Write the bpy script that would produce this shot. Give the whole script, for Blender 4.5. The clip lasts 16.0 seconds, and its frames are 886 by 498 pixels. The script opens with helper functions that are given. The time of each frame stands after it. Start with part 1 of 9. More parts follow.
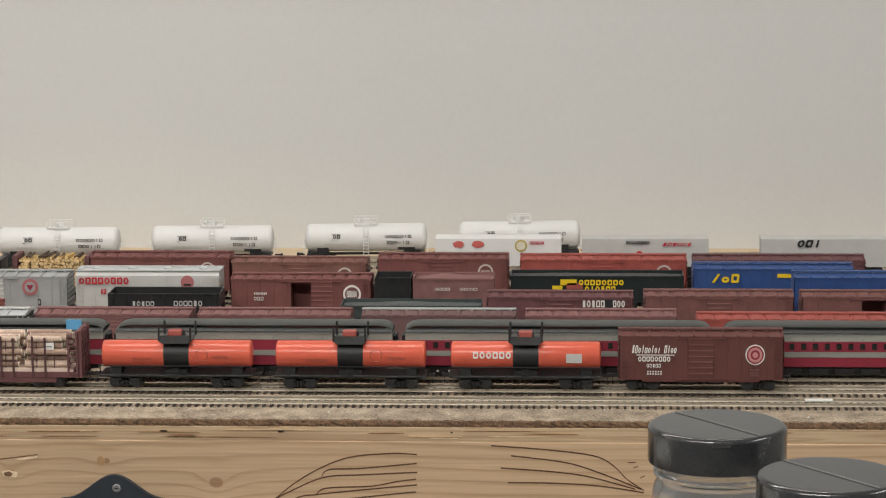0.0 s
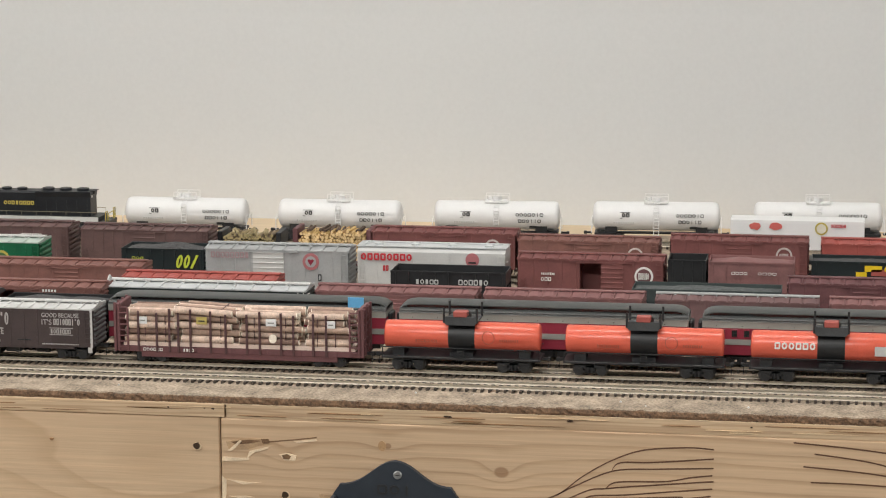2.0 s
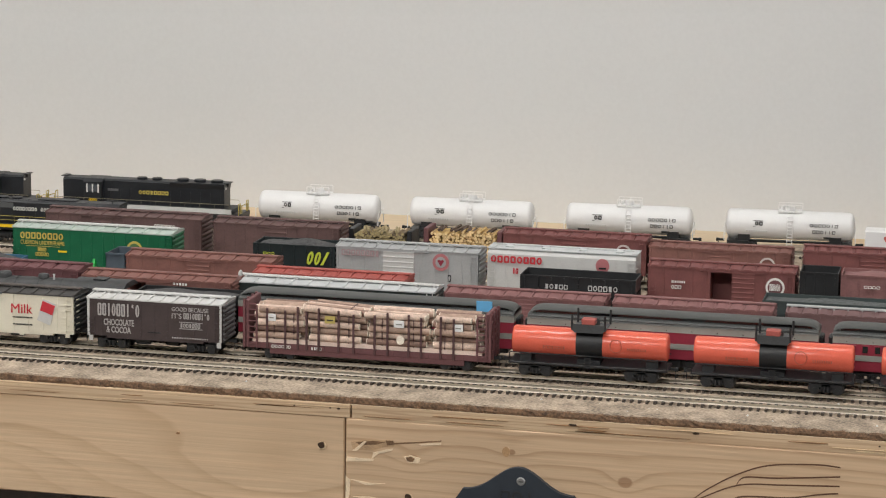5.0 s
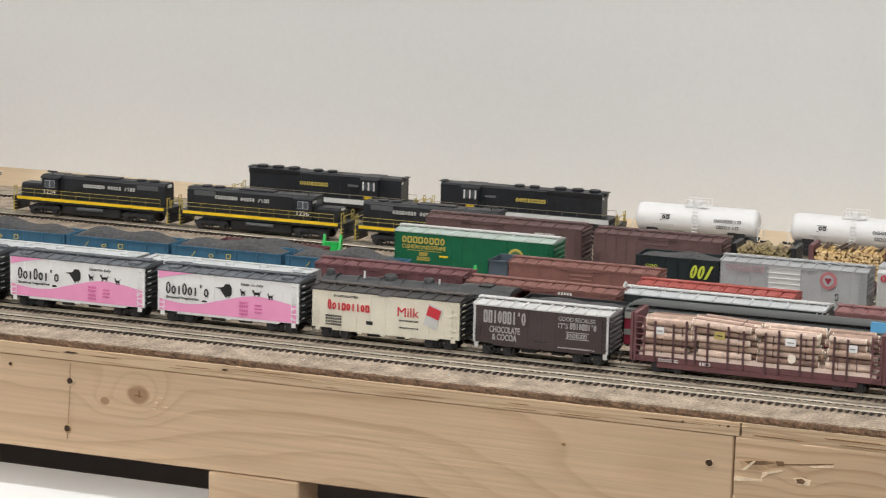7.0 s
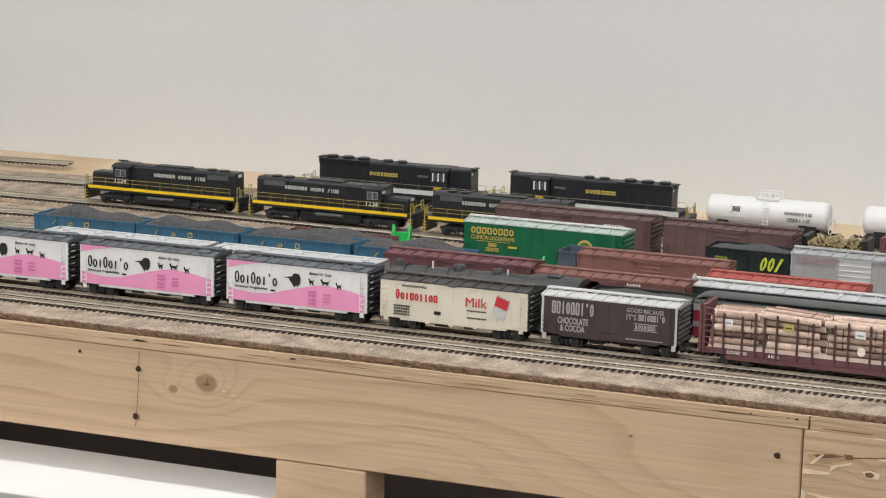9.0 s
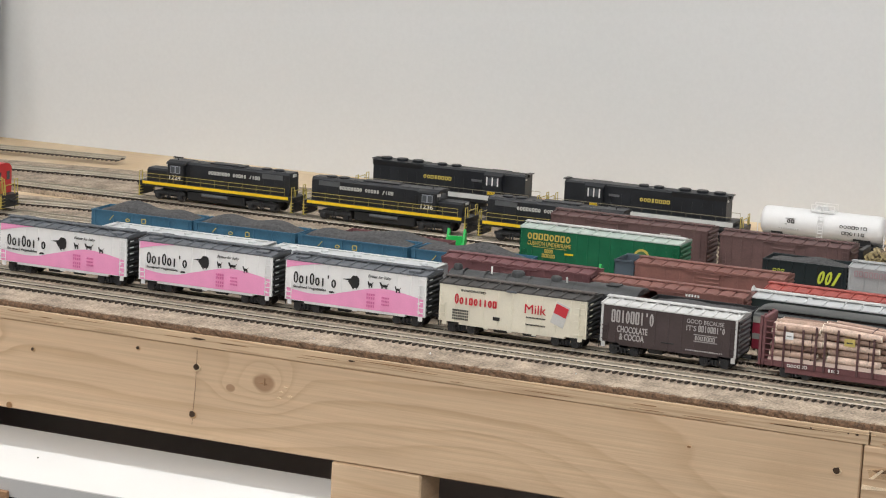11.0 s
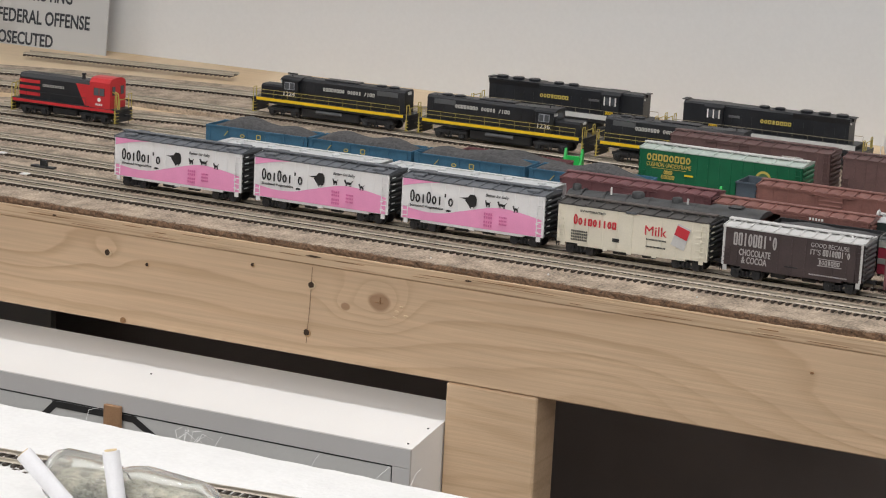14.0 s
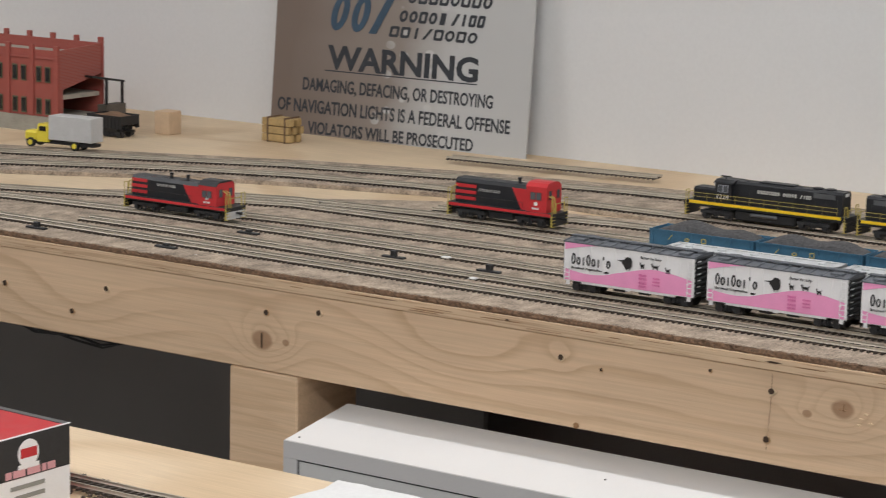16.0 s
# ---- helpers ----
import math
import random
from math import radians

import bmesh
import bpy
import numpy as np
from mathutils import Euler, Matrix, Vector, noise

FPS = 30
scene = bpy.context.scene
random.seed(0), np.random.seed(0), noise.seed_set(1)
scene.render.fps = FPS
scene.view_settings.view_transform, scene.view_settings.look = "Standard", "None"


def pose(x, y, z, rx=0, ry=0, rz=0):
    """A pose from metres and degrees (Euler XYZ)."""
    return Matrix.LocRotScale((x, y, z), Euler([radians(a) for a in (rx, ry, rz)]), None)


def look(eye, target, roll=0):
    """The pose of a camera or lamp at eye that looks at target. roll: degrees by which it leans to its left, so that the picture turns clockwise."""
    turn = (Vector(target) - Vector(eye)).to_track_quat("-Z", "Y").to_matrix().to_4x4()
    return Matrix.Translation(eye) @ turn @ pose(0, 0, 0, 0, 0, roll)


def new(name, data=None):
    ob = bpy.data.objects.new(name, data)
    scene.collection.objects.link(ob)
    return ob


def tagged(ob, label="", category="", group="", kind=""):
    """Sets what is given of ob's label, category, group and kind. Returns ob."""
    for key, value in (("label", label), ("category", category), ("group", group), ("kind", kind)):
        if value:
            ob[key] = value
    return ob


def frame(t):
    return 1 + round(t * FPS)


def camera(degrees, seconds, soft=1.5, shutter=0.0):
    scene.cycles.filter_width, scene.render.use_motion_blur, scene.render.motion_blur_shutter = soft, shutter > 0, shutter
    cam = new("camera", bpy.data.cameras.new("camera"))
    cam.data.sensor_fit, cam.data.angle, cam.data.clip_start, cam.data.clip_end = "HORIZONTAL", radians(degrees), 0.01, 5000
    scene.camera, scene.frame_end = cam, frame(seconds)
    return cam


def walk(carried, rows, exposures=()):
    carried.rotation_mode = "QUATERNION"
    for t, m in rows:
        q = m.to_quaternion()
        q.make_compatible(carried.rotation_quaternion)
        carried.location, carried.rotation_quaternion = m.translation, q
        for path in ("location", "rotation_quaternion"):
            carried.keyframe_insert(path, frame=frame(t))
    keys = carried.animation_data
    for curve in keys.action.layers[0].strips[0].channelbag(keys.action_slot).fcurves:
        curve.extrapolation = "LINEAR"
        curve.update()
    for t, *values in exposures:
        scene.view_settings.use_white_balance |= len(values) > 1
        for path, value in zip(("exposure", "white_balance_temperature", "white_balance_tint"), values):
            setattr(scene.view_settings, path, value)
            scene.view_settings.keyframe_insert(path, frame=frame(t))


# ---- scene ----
cam = camera(20.79, 16.0, soft=1.1, shutter=0.2)
PATH = [
    (0, (1.1237, -2.0714, 1.4260), (1.0160, -0.1010, 1.1007), -0.41),
    (0.3, (1.1054, -2.0416, 1.4182), (1.0177, -0.0685, 1.1027), -0.09),
    (0.5, (1.0932, -2.0217, 1.4130), (1.0364, -0.0501, 1.0820), -0.04),
    (0.7, (1.0911, -2.0044, 1.4120), (0.9622, -0.0406, 1.0559), 0.83),
    (0.8, (1.0902, -1.9956, 1.4114), (0.8920, -0.0400, 1.0423), 0.79),
    (0.9, (1.0892, -1.9870, 1.4110), (0.8133, -0.0417, 1.0369), 0.52),
    (1, (1.0882, -1.9782, 1.4105), (0.7624, -0.0402, 1.0391), 0.77),
    (1.2, (1.0890, -1.9738, 1.4118), (0.7367, -0.0387, 1.0498), 0.54),
    (1.5, (1.0901, -1.9672, 1.4139), (0.7294, -0.0311, 1.0658), 0.14),
    (2, (1.0901, -1.9679, 1.4157), (0.7626, -0.0256, 1.0688), -0.31),
    (2.5, (1.0917, -1.9685, 1.4135), (0.7547, -0.0292, 1.0602), 0.01),
    (3, (1.0898, -1.9611, 1.4096), (0.7151, -0.0304, 1.0485), 0.21),
    (3.2, (1.0921, -1.9580, 1.4118), (0.7015, -0.0313, 1.0461), 0.44),
    (5.3, (1.0902, -1.9623, 1.4303), (0.6338, -0.0472, 1.0778), 0.99),
    (5.5, (1.0839, -1.9578, 1.4270), (0.5973, -0.0490, 1.0807), 1.26),
    (6, (1.0698, -1.9487, 1.4201), (0.5146, -0.0602, 1.0662), 1.42),
    (6.5, (1.0499, -1.9436, 1.4202), (0.4269, -0.0759, 1.0686), 1.58),
    (7, (1.0330, -1.9501, 1.4235), (0.3365, -0.1088, 1.0706), 1.32),
    (7.5, (1.0337, -1.9453, 1.4267), (0.3019, -0.1191, 1.0670), 1.30),
    (8, (1.0349, -1.9451, 1.4276), (0.3021, -0.1177, 1.0761), 1.19),
    (8.5, (1.0369, -1.9459, 1.4239), (0.2942, -0.1233, 1.0680), 1.11),
    (9, (1.0354, -1.9467, 1.4202), (0.2839, -0.1285, 1.0607), 1.36),
    (9.2, (1.0322, -1.9481, 1.4207), (0.2749, -0.1333, 1.0560), 1.37),
    (11.3, (1.0048, -1.9605, 1.4247), (0.2309, -0.1520, 1.0635), 2.83),
    (11.5, (1.0047, -1.9605, 1.4227), (0.2201, -0.1573, 1.0585), 2.65),
    (12, (1.0009, -1.9519, 1.4226), (0.2073, -0.1558, 1.0431), 2.37),
    (12.5, (0.9969, -1.9466, 1.4199), (0.2025, -0.1525, 1.0325), 2.33),
    (13, (0.9888, -1.9409, 1.4194), (0.1725, -0.1626, 1.0053), 2.72),
    (13.5, (0.9880, -1.9388, 1.4188), (0.1571, -0.1687, 0.9992), 2.60),
    (14, (0.9818, -1.9375, 1.4158), (0.1416, -0.1737, 0.9875), 2.91),
    (14.5, (0.9771, -1.9414, 1.4183), (0.1248, -0.1837, 0.9894), 2.83),
    (15, (0.9383, -1.9520, 1.4192), (0.0419, -0.2091, 1.0208), 3.00),
    (15.2, (0.9241, -1.9566, 1.4190), (-0.0376, -0.2442, 1.0409), 2.22),
    (15.5, (0.9028, -1.9635, 1.4186), (-0.1186, -0.2819, 1.0593), 1.84),
    (16, (0.8861, -1.9761, 1.4166), (-0.2110, -0.3430, 1.0571), 1.25),
]
GAIN = [(0, 0.06, 6850, 8), (1.5, 0.23, 6700, 8), (3, 0.25, 6680, 8), (5.5, 0.14, 6600, 9), (7, 0.26, 6500, 9), (9, 0.26, 6480, 9), (11.5, 0.28, 6450, 9), (13, 0.17, 6480, 11), (14.5, -0.02, 6480, 11), (15.5, -0.05, 6400, 11), (16, -0.02, 6380, 11)]
walk(cam, [(t, look(eye, target, roll)) for t, eye, target, roll in PATH], GAIN)

# ---------------------------------------------------------------- light
Z0 = 0.95          # height of the rail heads over the room floor
world = bpy.data.worlds.new("room_air")
scene.world = world
world.use_nodes = True
world.node_tree.nodes["Background"].inputs[0].default_value = (0.9, 0.95, 1.0, 1)
world.node_tree.nodes["Background"].inputs[1].default_value = 0.05


def ceiling_lamp(x, y, z, w, d, power, colour=(1.0, 0.985, 0.975)):
    lamp = bpy.data.lights.new("ceiling_panel_light", "AREA")
    lamp.shape, lamp.size, lamp.size_y, lamp.energy, lamp.color = "RECTANGLE", w, d, power, colour
    ob = new("ceiling_panel_light", lamp)
    ob.location = (x, y, z)
    return ob


ceiling_lamp(0.3, -0.18, 2.52, 2.4, 0.16, 20)
ceiling_lamp(0.3, -2.4, 2.52, 2.4, 0.32, 63)
ceiling_lamp(-2.6, -0.9, 2.52, 0.32, 1.2, 18)
ceiling_lamp(2.9, -1.2, 2.52, 0.32, 1.2, 18)


# ---------------------------------------------------------------- materials
MATS = {}


def mat(name, rgb, rough=0.5, metal=0.0, var=0.12, scale=70.0, bump=0.15, fine=900.0, tint=None):
    """A painted or moulded surface: mottling at two scales, faint relief and uneven gloss."""
    if name in MATS:
        return MATS[name]
    m = bpy.data.materials.new(name)
    m.use_nodes = True
    n, l = m.node_tree.nodes, m.node_tree.links
    bsdf = n["Principled BSDF"]
    co = n.new("ShaderNodeTexCoord")
    big, small = n.new("ShaderNodeTexNoise"), n.new("ShaderNodeTexNoise")
    big.inputs["Scale"].default_value, small.inputs["Scale"].default_value = scale, fine
    big.inputs["Detail"].default_value, small.inputs["Detail"].default_value = 4, 3
    l.new(co.outputs["Object"], big.inputs["Vector"]), l.new(co.outputs["Object"], small.inputs["Vector"])
    add = n.new("ShaderNodeMath")
    add.operation = "ADD"
    l.new(big.outputs["Fac"], add.inputs[0]), l.new(small.outputs["Fac"], add.inputs[1])
    ramp = n.new("ShaderNodeMapRange")
    ramp.inputs[1].default_value, ramp.inputs[2].default_value = 0.7, 1.3
    l.new(add.outputs[0], ramp.inputs[0])
    mix = n.new("ShaderNodeMix")
    mix.data_type = "RGBA"
    dark = tint or tuple(c * (1 - var) for c in rgb)
    lite = tuple(min(1, c * (1 + var * 0.7)) for c in rgb)
    mix.inputs[6].default_value, mix.inputs[7].default_value = (*dark, 1), (*lite, 1)
    l.new(ramp.outputs[0], mix.inputs[0]), l.new(mix.outputs[2], bsdf.inputs["Base Color"])
    ro = n.new("ShaderNodeMapRange")
    ro.inputs[3].default_value, ro.inputs[4].default_value = max(0, rough - 0.08), min(1, rough + 0.1)
    l.new(big.outputs["Fac"], ro.inputs[0]), l.new(ro.outputs[0], bsdf.inputs["Roughness"])
    bsdf.inputs["Metallic"].default_value = metal
    if bump:
        bp = n.new("ShaderNodeBump")
        bp.inputs["Strength"].default_value, bp.inputs["Distance"].default_value = bump, 0.0006
        l.new(small.outputs["Fac"], bp.inputs["Height"]), l.new(bp.outputs[0], bsdf.inputs["Normal"])
    MATS[name] = m
    return m


# ---------------------------------------------------------------- mesh helpers
def box(bm, x0, x1, y0, y1, z0, z1, bev=0.0):
    v = [bm.verts.new((x, y, z)) for x in (x0, x1) for y in (y0, y1) for z in (z0, z1)]
    fs = [bm.faces.new([v[i] for i in f]) for f in ((0, 1, 3, 2), (4, 6, 7, 5), (0, 4, 5, 1), (2, 3, 7, 6), (0, 2, 6, 4), (1, 5, 7, 3))]
    if bev:
        es = list({e for f in fs for e in f.edges})
        bmesh.ops.bevel(bm, geom=es, offset=bev, segments=1, affect="EDGES")
    return bm


def cyl(bm, a, b, r, seg=10, r2=None, caps=True):
    a, b = Vector(a), Vector(b)
    q = (b - a).to_track_quat("Z", "Y").to_matrix()
    r2 = r if r2 is None else r2
    rings = []
    for p, rr in ((a, r), (b, r2)):
        rings.append([bm.verts.new(p + q @ Vector((rr * math.cos(2 * math.pi * k / seg), rr * math.sin(2 * math.pi * k / seg), 0))) for k in range(seg)])
    for k in range(seg):
        bm.faces.new((rings[0][k], rings[0][(k + 1) % seg], rings[1][(k + 1) % seg], rings[1][k]))
    if caps:
        bm.faces.new(rings[0][::-1]), bm.faces.new(rings[1])
    return bm


def prism(bm, outline, x0, x1):
    """An outline of (y, z) drawn out along x."""
    a = [bm.verts.new((x0, y, z)) for y, z in outline]
    b = [bm.verts.new((x1, y, z)) for y, z in outline]
    n = len(outline)
    for k in range(n):
        bm.faces.new((a[k], a[(k + 1) % n], b[(k + 1) % n], b[k]))
    bm.faces.new(a[::-1]), bm.faces.new(b)
    return bm


def lathe(bm, profile, seg=24, axis="X", centre=(0, 0, 0)):
    """A profile of (along, radius) turned round an axis."""
    rings = []
    for u, r in profile:
        ring = []
        for k in range(seg):
            c, s = math.cos(2 * math.pi * k / seg) * r, math.sin(2 * math.pi * k / seg) * r
            p = (u, c, s) if axis == "X" else (c, s, u)
            ring.append(bm.verts.new(Vector(p) + Vector(centre)))
        rings.append(ring)
    for a, b in zip(rings, rings[1:]):
        for k in range(seg):
            bm.faces.new((a[k], a[(k + 1) % seg], b[(k + 1) % seg], b[k]))
    bm.faces.new(rings[0][::-1]), bm.faces.new(rings[-1])
    return bm


def tube(bm, pts, r, seg=6):
    for a, b in zip(pts, pts[1:]):
        cyl(bm, a, b, r, seg)
    return bm


def finish(name, bm, material, smooth=False):
    bmesh.ops.recalc_face_normals(bm, faces=bm.faces)
    me = bpy.data.meshes.new(name)
    bm.to_mesh(me)
    bm.free()
    me.materials.append(material)
    if smooth:
        for p in me.polygons:
            p.use_smooth = True
        me.set_sharp_from_angle(angle=radians(40))
    return me


def part(name, bm, material, parent, label="", smooth=False, at=None):
    ob = new(name, finish(name, bm, material, smooth))
    ob.parent = parent
    if at:
        ob.location = at
    return tagged(ob, label)


SHARED = {}


def shared(name, key, make, material, parent, at=(0, 0, 0), label="", smooth=False, turn=0.0):
    """A part whose mesh is shared by all parts of that key."""
    key = (name, key, material.name)
    if key not in SHARED:
        bm = bmesh.new()
        make(bm)
        SHARED[key] = finish(name, bm, material, smooth)
    ob = new(name, SHARED[key])
    ob.parent, ob.location = parent, at
    ob.rotation_euler[2] = turn
    return tagged(ob, label)


def on_deck(x, y):
    """A place of the track plan (drawn in shallower steps) on the real deck, and the scale there."""
    yd = 0.0065 + 1.3595 * y / (1 - 0.179 * y)
    k = 1.0045 + 0.17 * y + 0.04 * y * y
    return 1.1 + (x - 1.1) * k, yd, k


def in_yard(x, y):
    """The same for the close rows of cars on the storage tracks."""
    yd = 0.0508 + (y - 0.0508) * (1.40 + 0.32 * (y - 0.0508))
    k = 1 + 0.14 * (yd - 0.04)
    return 1.1 + (x - 1.1) * k, yd, k


def yard(x, y):
    return 0.0 if y < 0.03 or y > 0.392 or (y > 0.35 and x < 0.4) else min(max((x + 0.75) / 0.40, 0.0), 1.0)


def placed(x, y):
    (xa, ya, ka), (xb, yb, kb), w = on_deck(x, y), in_yard(x, y), yard(x, y)
    return xa + (xb - xa) * w, ya + (yb - ya) * w, ka + (kb - ka) * w


def thing(name, x, y, z, label, category, group="", kind="", turn=0.0):
    ob = new(name)
    ob.empty_display_size = 0.02
    ob.location = (x, y, Z0 + z)
    if y > 0.03:
        xd, yd, k = placed(x, y)
        tall = 1.081 if yard(x, y) > 0.5 else 0.985 * k
        ob.location = (xd, yd, Z0 + z * tall)
        ob.scale = (k, 1.0 if tall > 1.08 else k, tall)
    ob.rotation_euler[2] = radians(turn)
    return tagged(ob, label, category, group, kind)


def solid(name, bm, material, label, category, group="", kind="", smooth=False, at=(0, 0, 0)):
    """A thing that is one mesh."""
    ob = new(name, finish(name, bm, material, smooth))
    ob.location = at
    return tagged(ob, label, category, group, kind)


def words(text, size, material, parent, at, width=None, face="front", name="lettering", spacing=1.0, shear=0.0, lift=0.00025, bold=0.0):
    """Words in the built-in font on a face that looks towards -y; at: their lower left corner."""
    cu = bpy.data.curves.new(name, "FONT")
    cu.body, cu.size, cu.extrude, cu.space_character, cu.shear, cu.offset = text, size, lift, spacing, shear, bold
    cu.resolution_u = 3
    tmp = bpy.data.objects.new(name, cu)
    scene.collection.objects.link(tmp)
    bpy.context.view_layer.update()
    me = bpy.data.meshes.new_from_object(tmp.evaluated_get(bpy.context.evaluated_depsgraph_get()))
    bpy.data.objects.remove(tmp), bpy.data.curves.remove(cu)
    xs = [v.co.x for v in me.vertices]
    w = (max(xs) - min(xs)) or 1
    k = width / w if width else 1.0
    me.transform(Matrix.Translation((-min(xs), 0, 0)))
    me.transform(Matrix.Diagonal((k, 1, 1, 1)))
    me.transform(Matrix.Rotation(radians(90), 4, "X"))
    me.materials.clear()
    me.materials.append(material)
    ob = new(name, me)
    ob.parent, ob.location = parent, at
    return ob


# shapes that stand for the signs of a wordmark
SIGN_KEYS = {"O": "ring", "C": "ring", "W": "ring", "N": "frame", "U": "frame", "E": "frame", "G": "frame", "I": "bar", "T": "block", "L": "slope", "'": "tick"}


def plain_shape(bm, kind, x0, w, h, t, lean, thick):
    """One solid plain shape in a box w wide and h high; t: the width of its stroke."""
    def loop(pts, y):
        return [bm.verts.new((x0 + x + lean * z, y, z)) for x, z in pts]

    def skin(a, b):
        for k in range(len(a)):
            j = (k + 1) % len(a)
            bm.faces.new((a[k], a[j], b[j], b[k]))
    if kind in ("ring", "frame"):
        if kind == "ring":
            turn = [(math.cos(2 * math.pi * k / 16), math.sin(2 * math.pi * k / 16)) for k in range(16)]
        else:
            turn = [(1, 0.8), (0.7, 1), (-0.7, 1), (-1, 0.8), (-1, -0.8), (-0.7, -1), (0.7, -1), (1, -0.8)]
        outer = [(w / 2 + w / 2 * c, h / 2 + h / 2 * s_) for c, s_ in turn]
        inner = [(w / 2 + (w / 2 - t) * c, h / 2 + (h / 2 - t) * s_) for c, s_ in turn]
        of, nf, ob_, nb = loop(outer, -thick), loop(inner, -thick), loop(outer, 0), loop(inner, 0)
        skin(of, nf), skin(nb, ob_), skin(ob_, of), skin(nf, nb)
        return
    pts = {"bar": [(w / 2 - t / 2, 0), (w / 2 + t / 2, 0), (w / 2 + t / 2, h), (w / 2 - t / 2, h)],
           "block": [(w * 0.18, 0), (w * 0.82, 0), (w * 0.82, h), (w * 0.18, h)],
           "slope": [(0, 0), (t * 1.2, 0), (w, h), (w - t * 1.2, h)],
           "tick": [(w / 2 - t / 2, h * 0.72), (w / 2 + t / 2, h * 0.72), (w / 2 + t / 2, h), (w / 2 - t / 2, h)]}[kind]
    f, b = loop(pts, -thick), loop(pts, 0)
    bm.faces.new(f), bm.faces.new(b[::-1]), skin(f, b)


def bars(n, w, h, material, parent, at, name="wordmark", gap=0.28, lean=0.0, jitter=0.12, thick=0.0005, shapes="", stroke=0.17):
    """A wordmark of plain shapes, one for each sign: upright bars where it is tiny, else rings, frames and bars
    (small letters: low ones), on a face that looks towards -y; at: lower left. Large signs are parts of their own."""
    rng = random.Random(n * 7 + int(w * 9000))
    if h >= 0.0024:
        shapes = shapes or "".join(rng.choice("ONUEGTC") for k in range(n))
    n = len(shapes) or n
    step, bm = w / n, bmesh.new()
    for k in range(n):
        if not shapes:
            plain_shape(bm, "block", k * step, step * (1 - max(gap, 0.4)) / 0.64, h * (1 - jitter * rng.random()), 0, lean, thick)
        elif shapes[k] != " ":
            hh = h * (0.70 if shapes[k].islower() else 1.0)
            one = bmesh.new() if h >= 0.0034 else bm
            plain_shape(one, SIGN_KEYS[shapes[k].upper()], k * step, step * 0.82, hh, min(stroke * h, step * 0.30), lean, thick)
            if one is not bm:
                part(name, one, material, parent, at=at)
    return part(name, bm, material, parent, at=at) if bm.verts else parent


# ---------------------------------------------------------------- shared materials
WALL = mat("painted_wall", (0.70, 0.704, 0.702), 0.75, var=0.025, scale=3.0, bump=0.05, fine=200)
CEIL = mat("ceiling_white", (0.78, 0.78, 0.76), 0.8, var=0.03, scale=3.0)
FLOOR = mat("concrete_floor", (0.20, 0.19, 0.18), 0.7, var=0.15, scale=4.0, fine=80)
DARK = mat("dark_void_backing", (0.30, 0.265, 0.255), 0.9, var=0.2, scale=8.0)
NICKEL = mat("nickel_rail", (0.50, 0.45, 0.365), 0.48, metal=0.45, var=0.2, scale=30)
TIE = mat("black_plastic_ties", (0.060, 0.047, 0.038), 0.7, var=0.25, scale=100)
BLACK = mat("black_plastic", (0.018, 0.019, 0.021), 0.45, var=0.3, scale=120)
TRUCKM = mat("black_moulded_truck", (0.02, 0.021, 0.023), 0.5, var=0.35, scale=200)
STEEL = mat("wheel_steel", (0.075, 0.072, 0.070), 0.4, metal=0.5, var=0.2)
WHITE = mat("white_lettering", (0.78, 0.77, 0.74), 0.55, var=0.05)


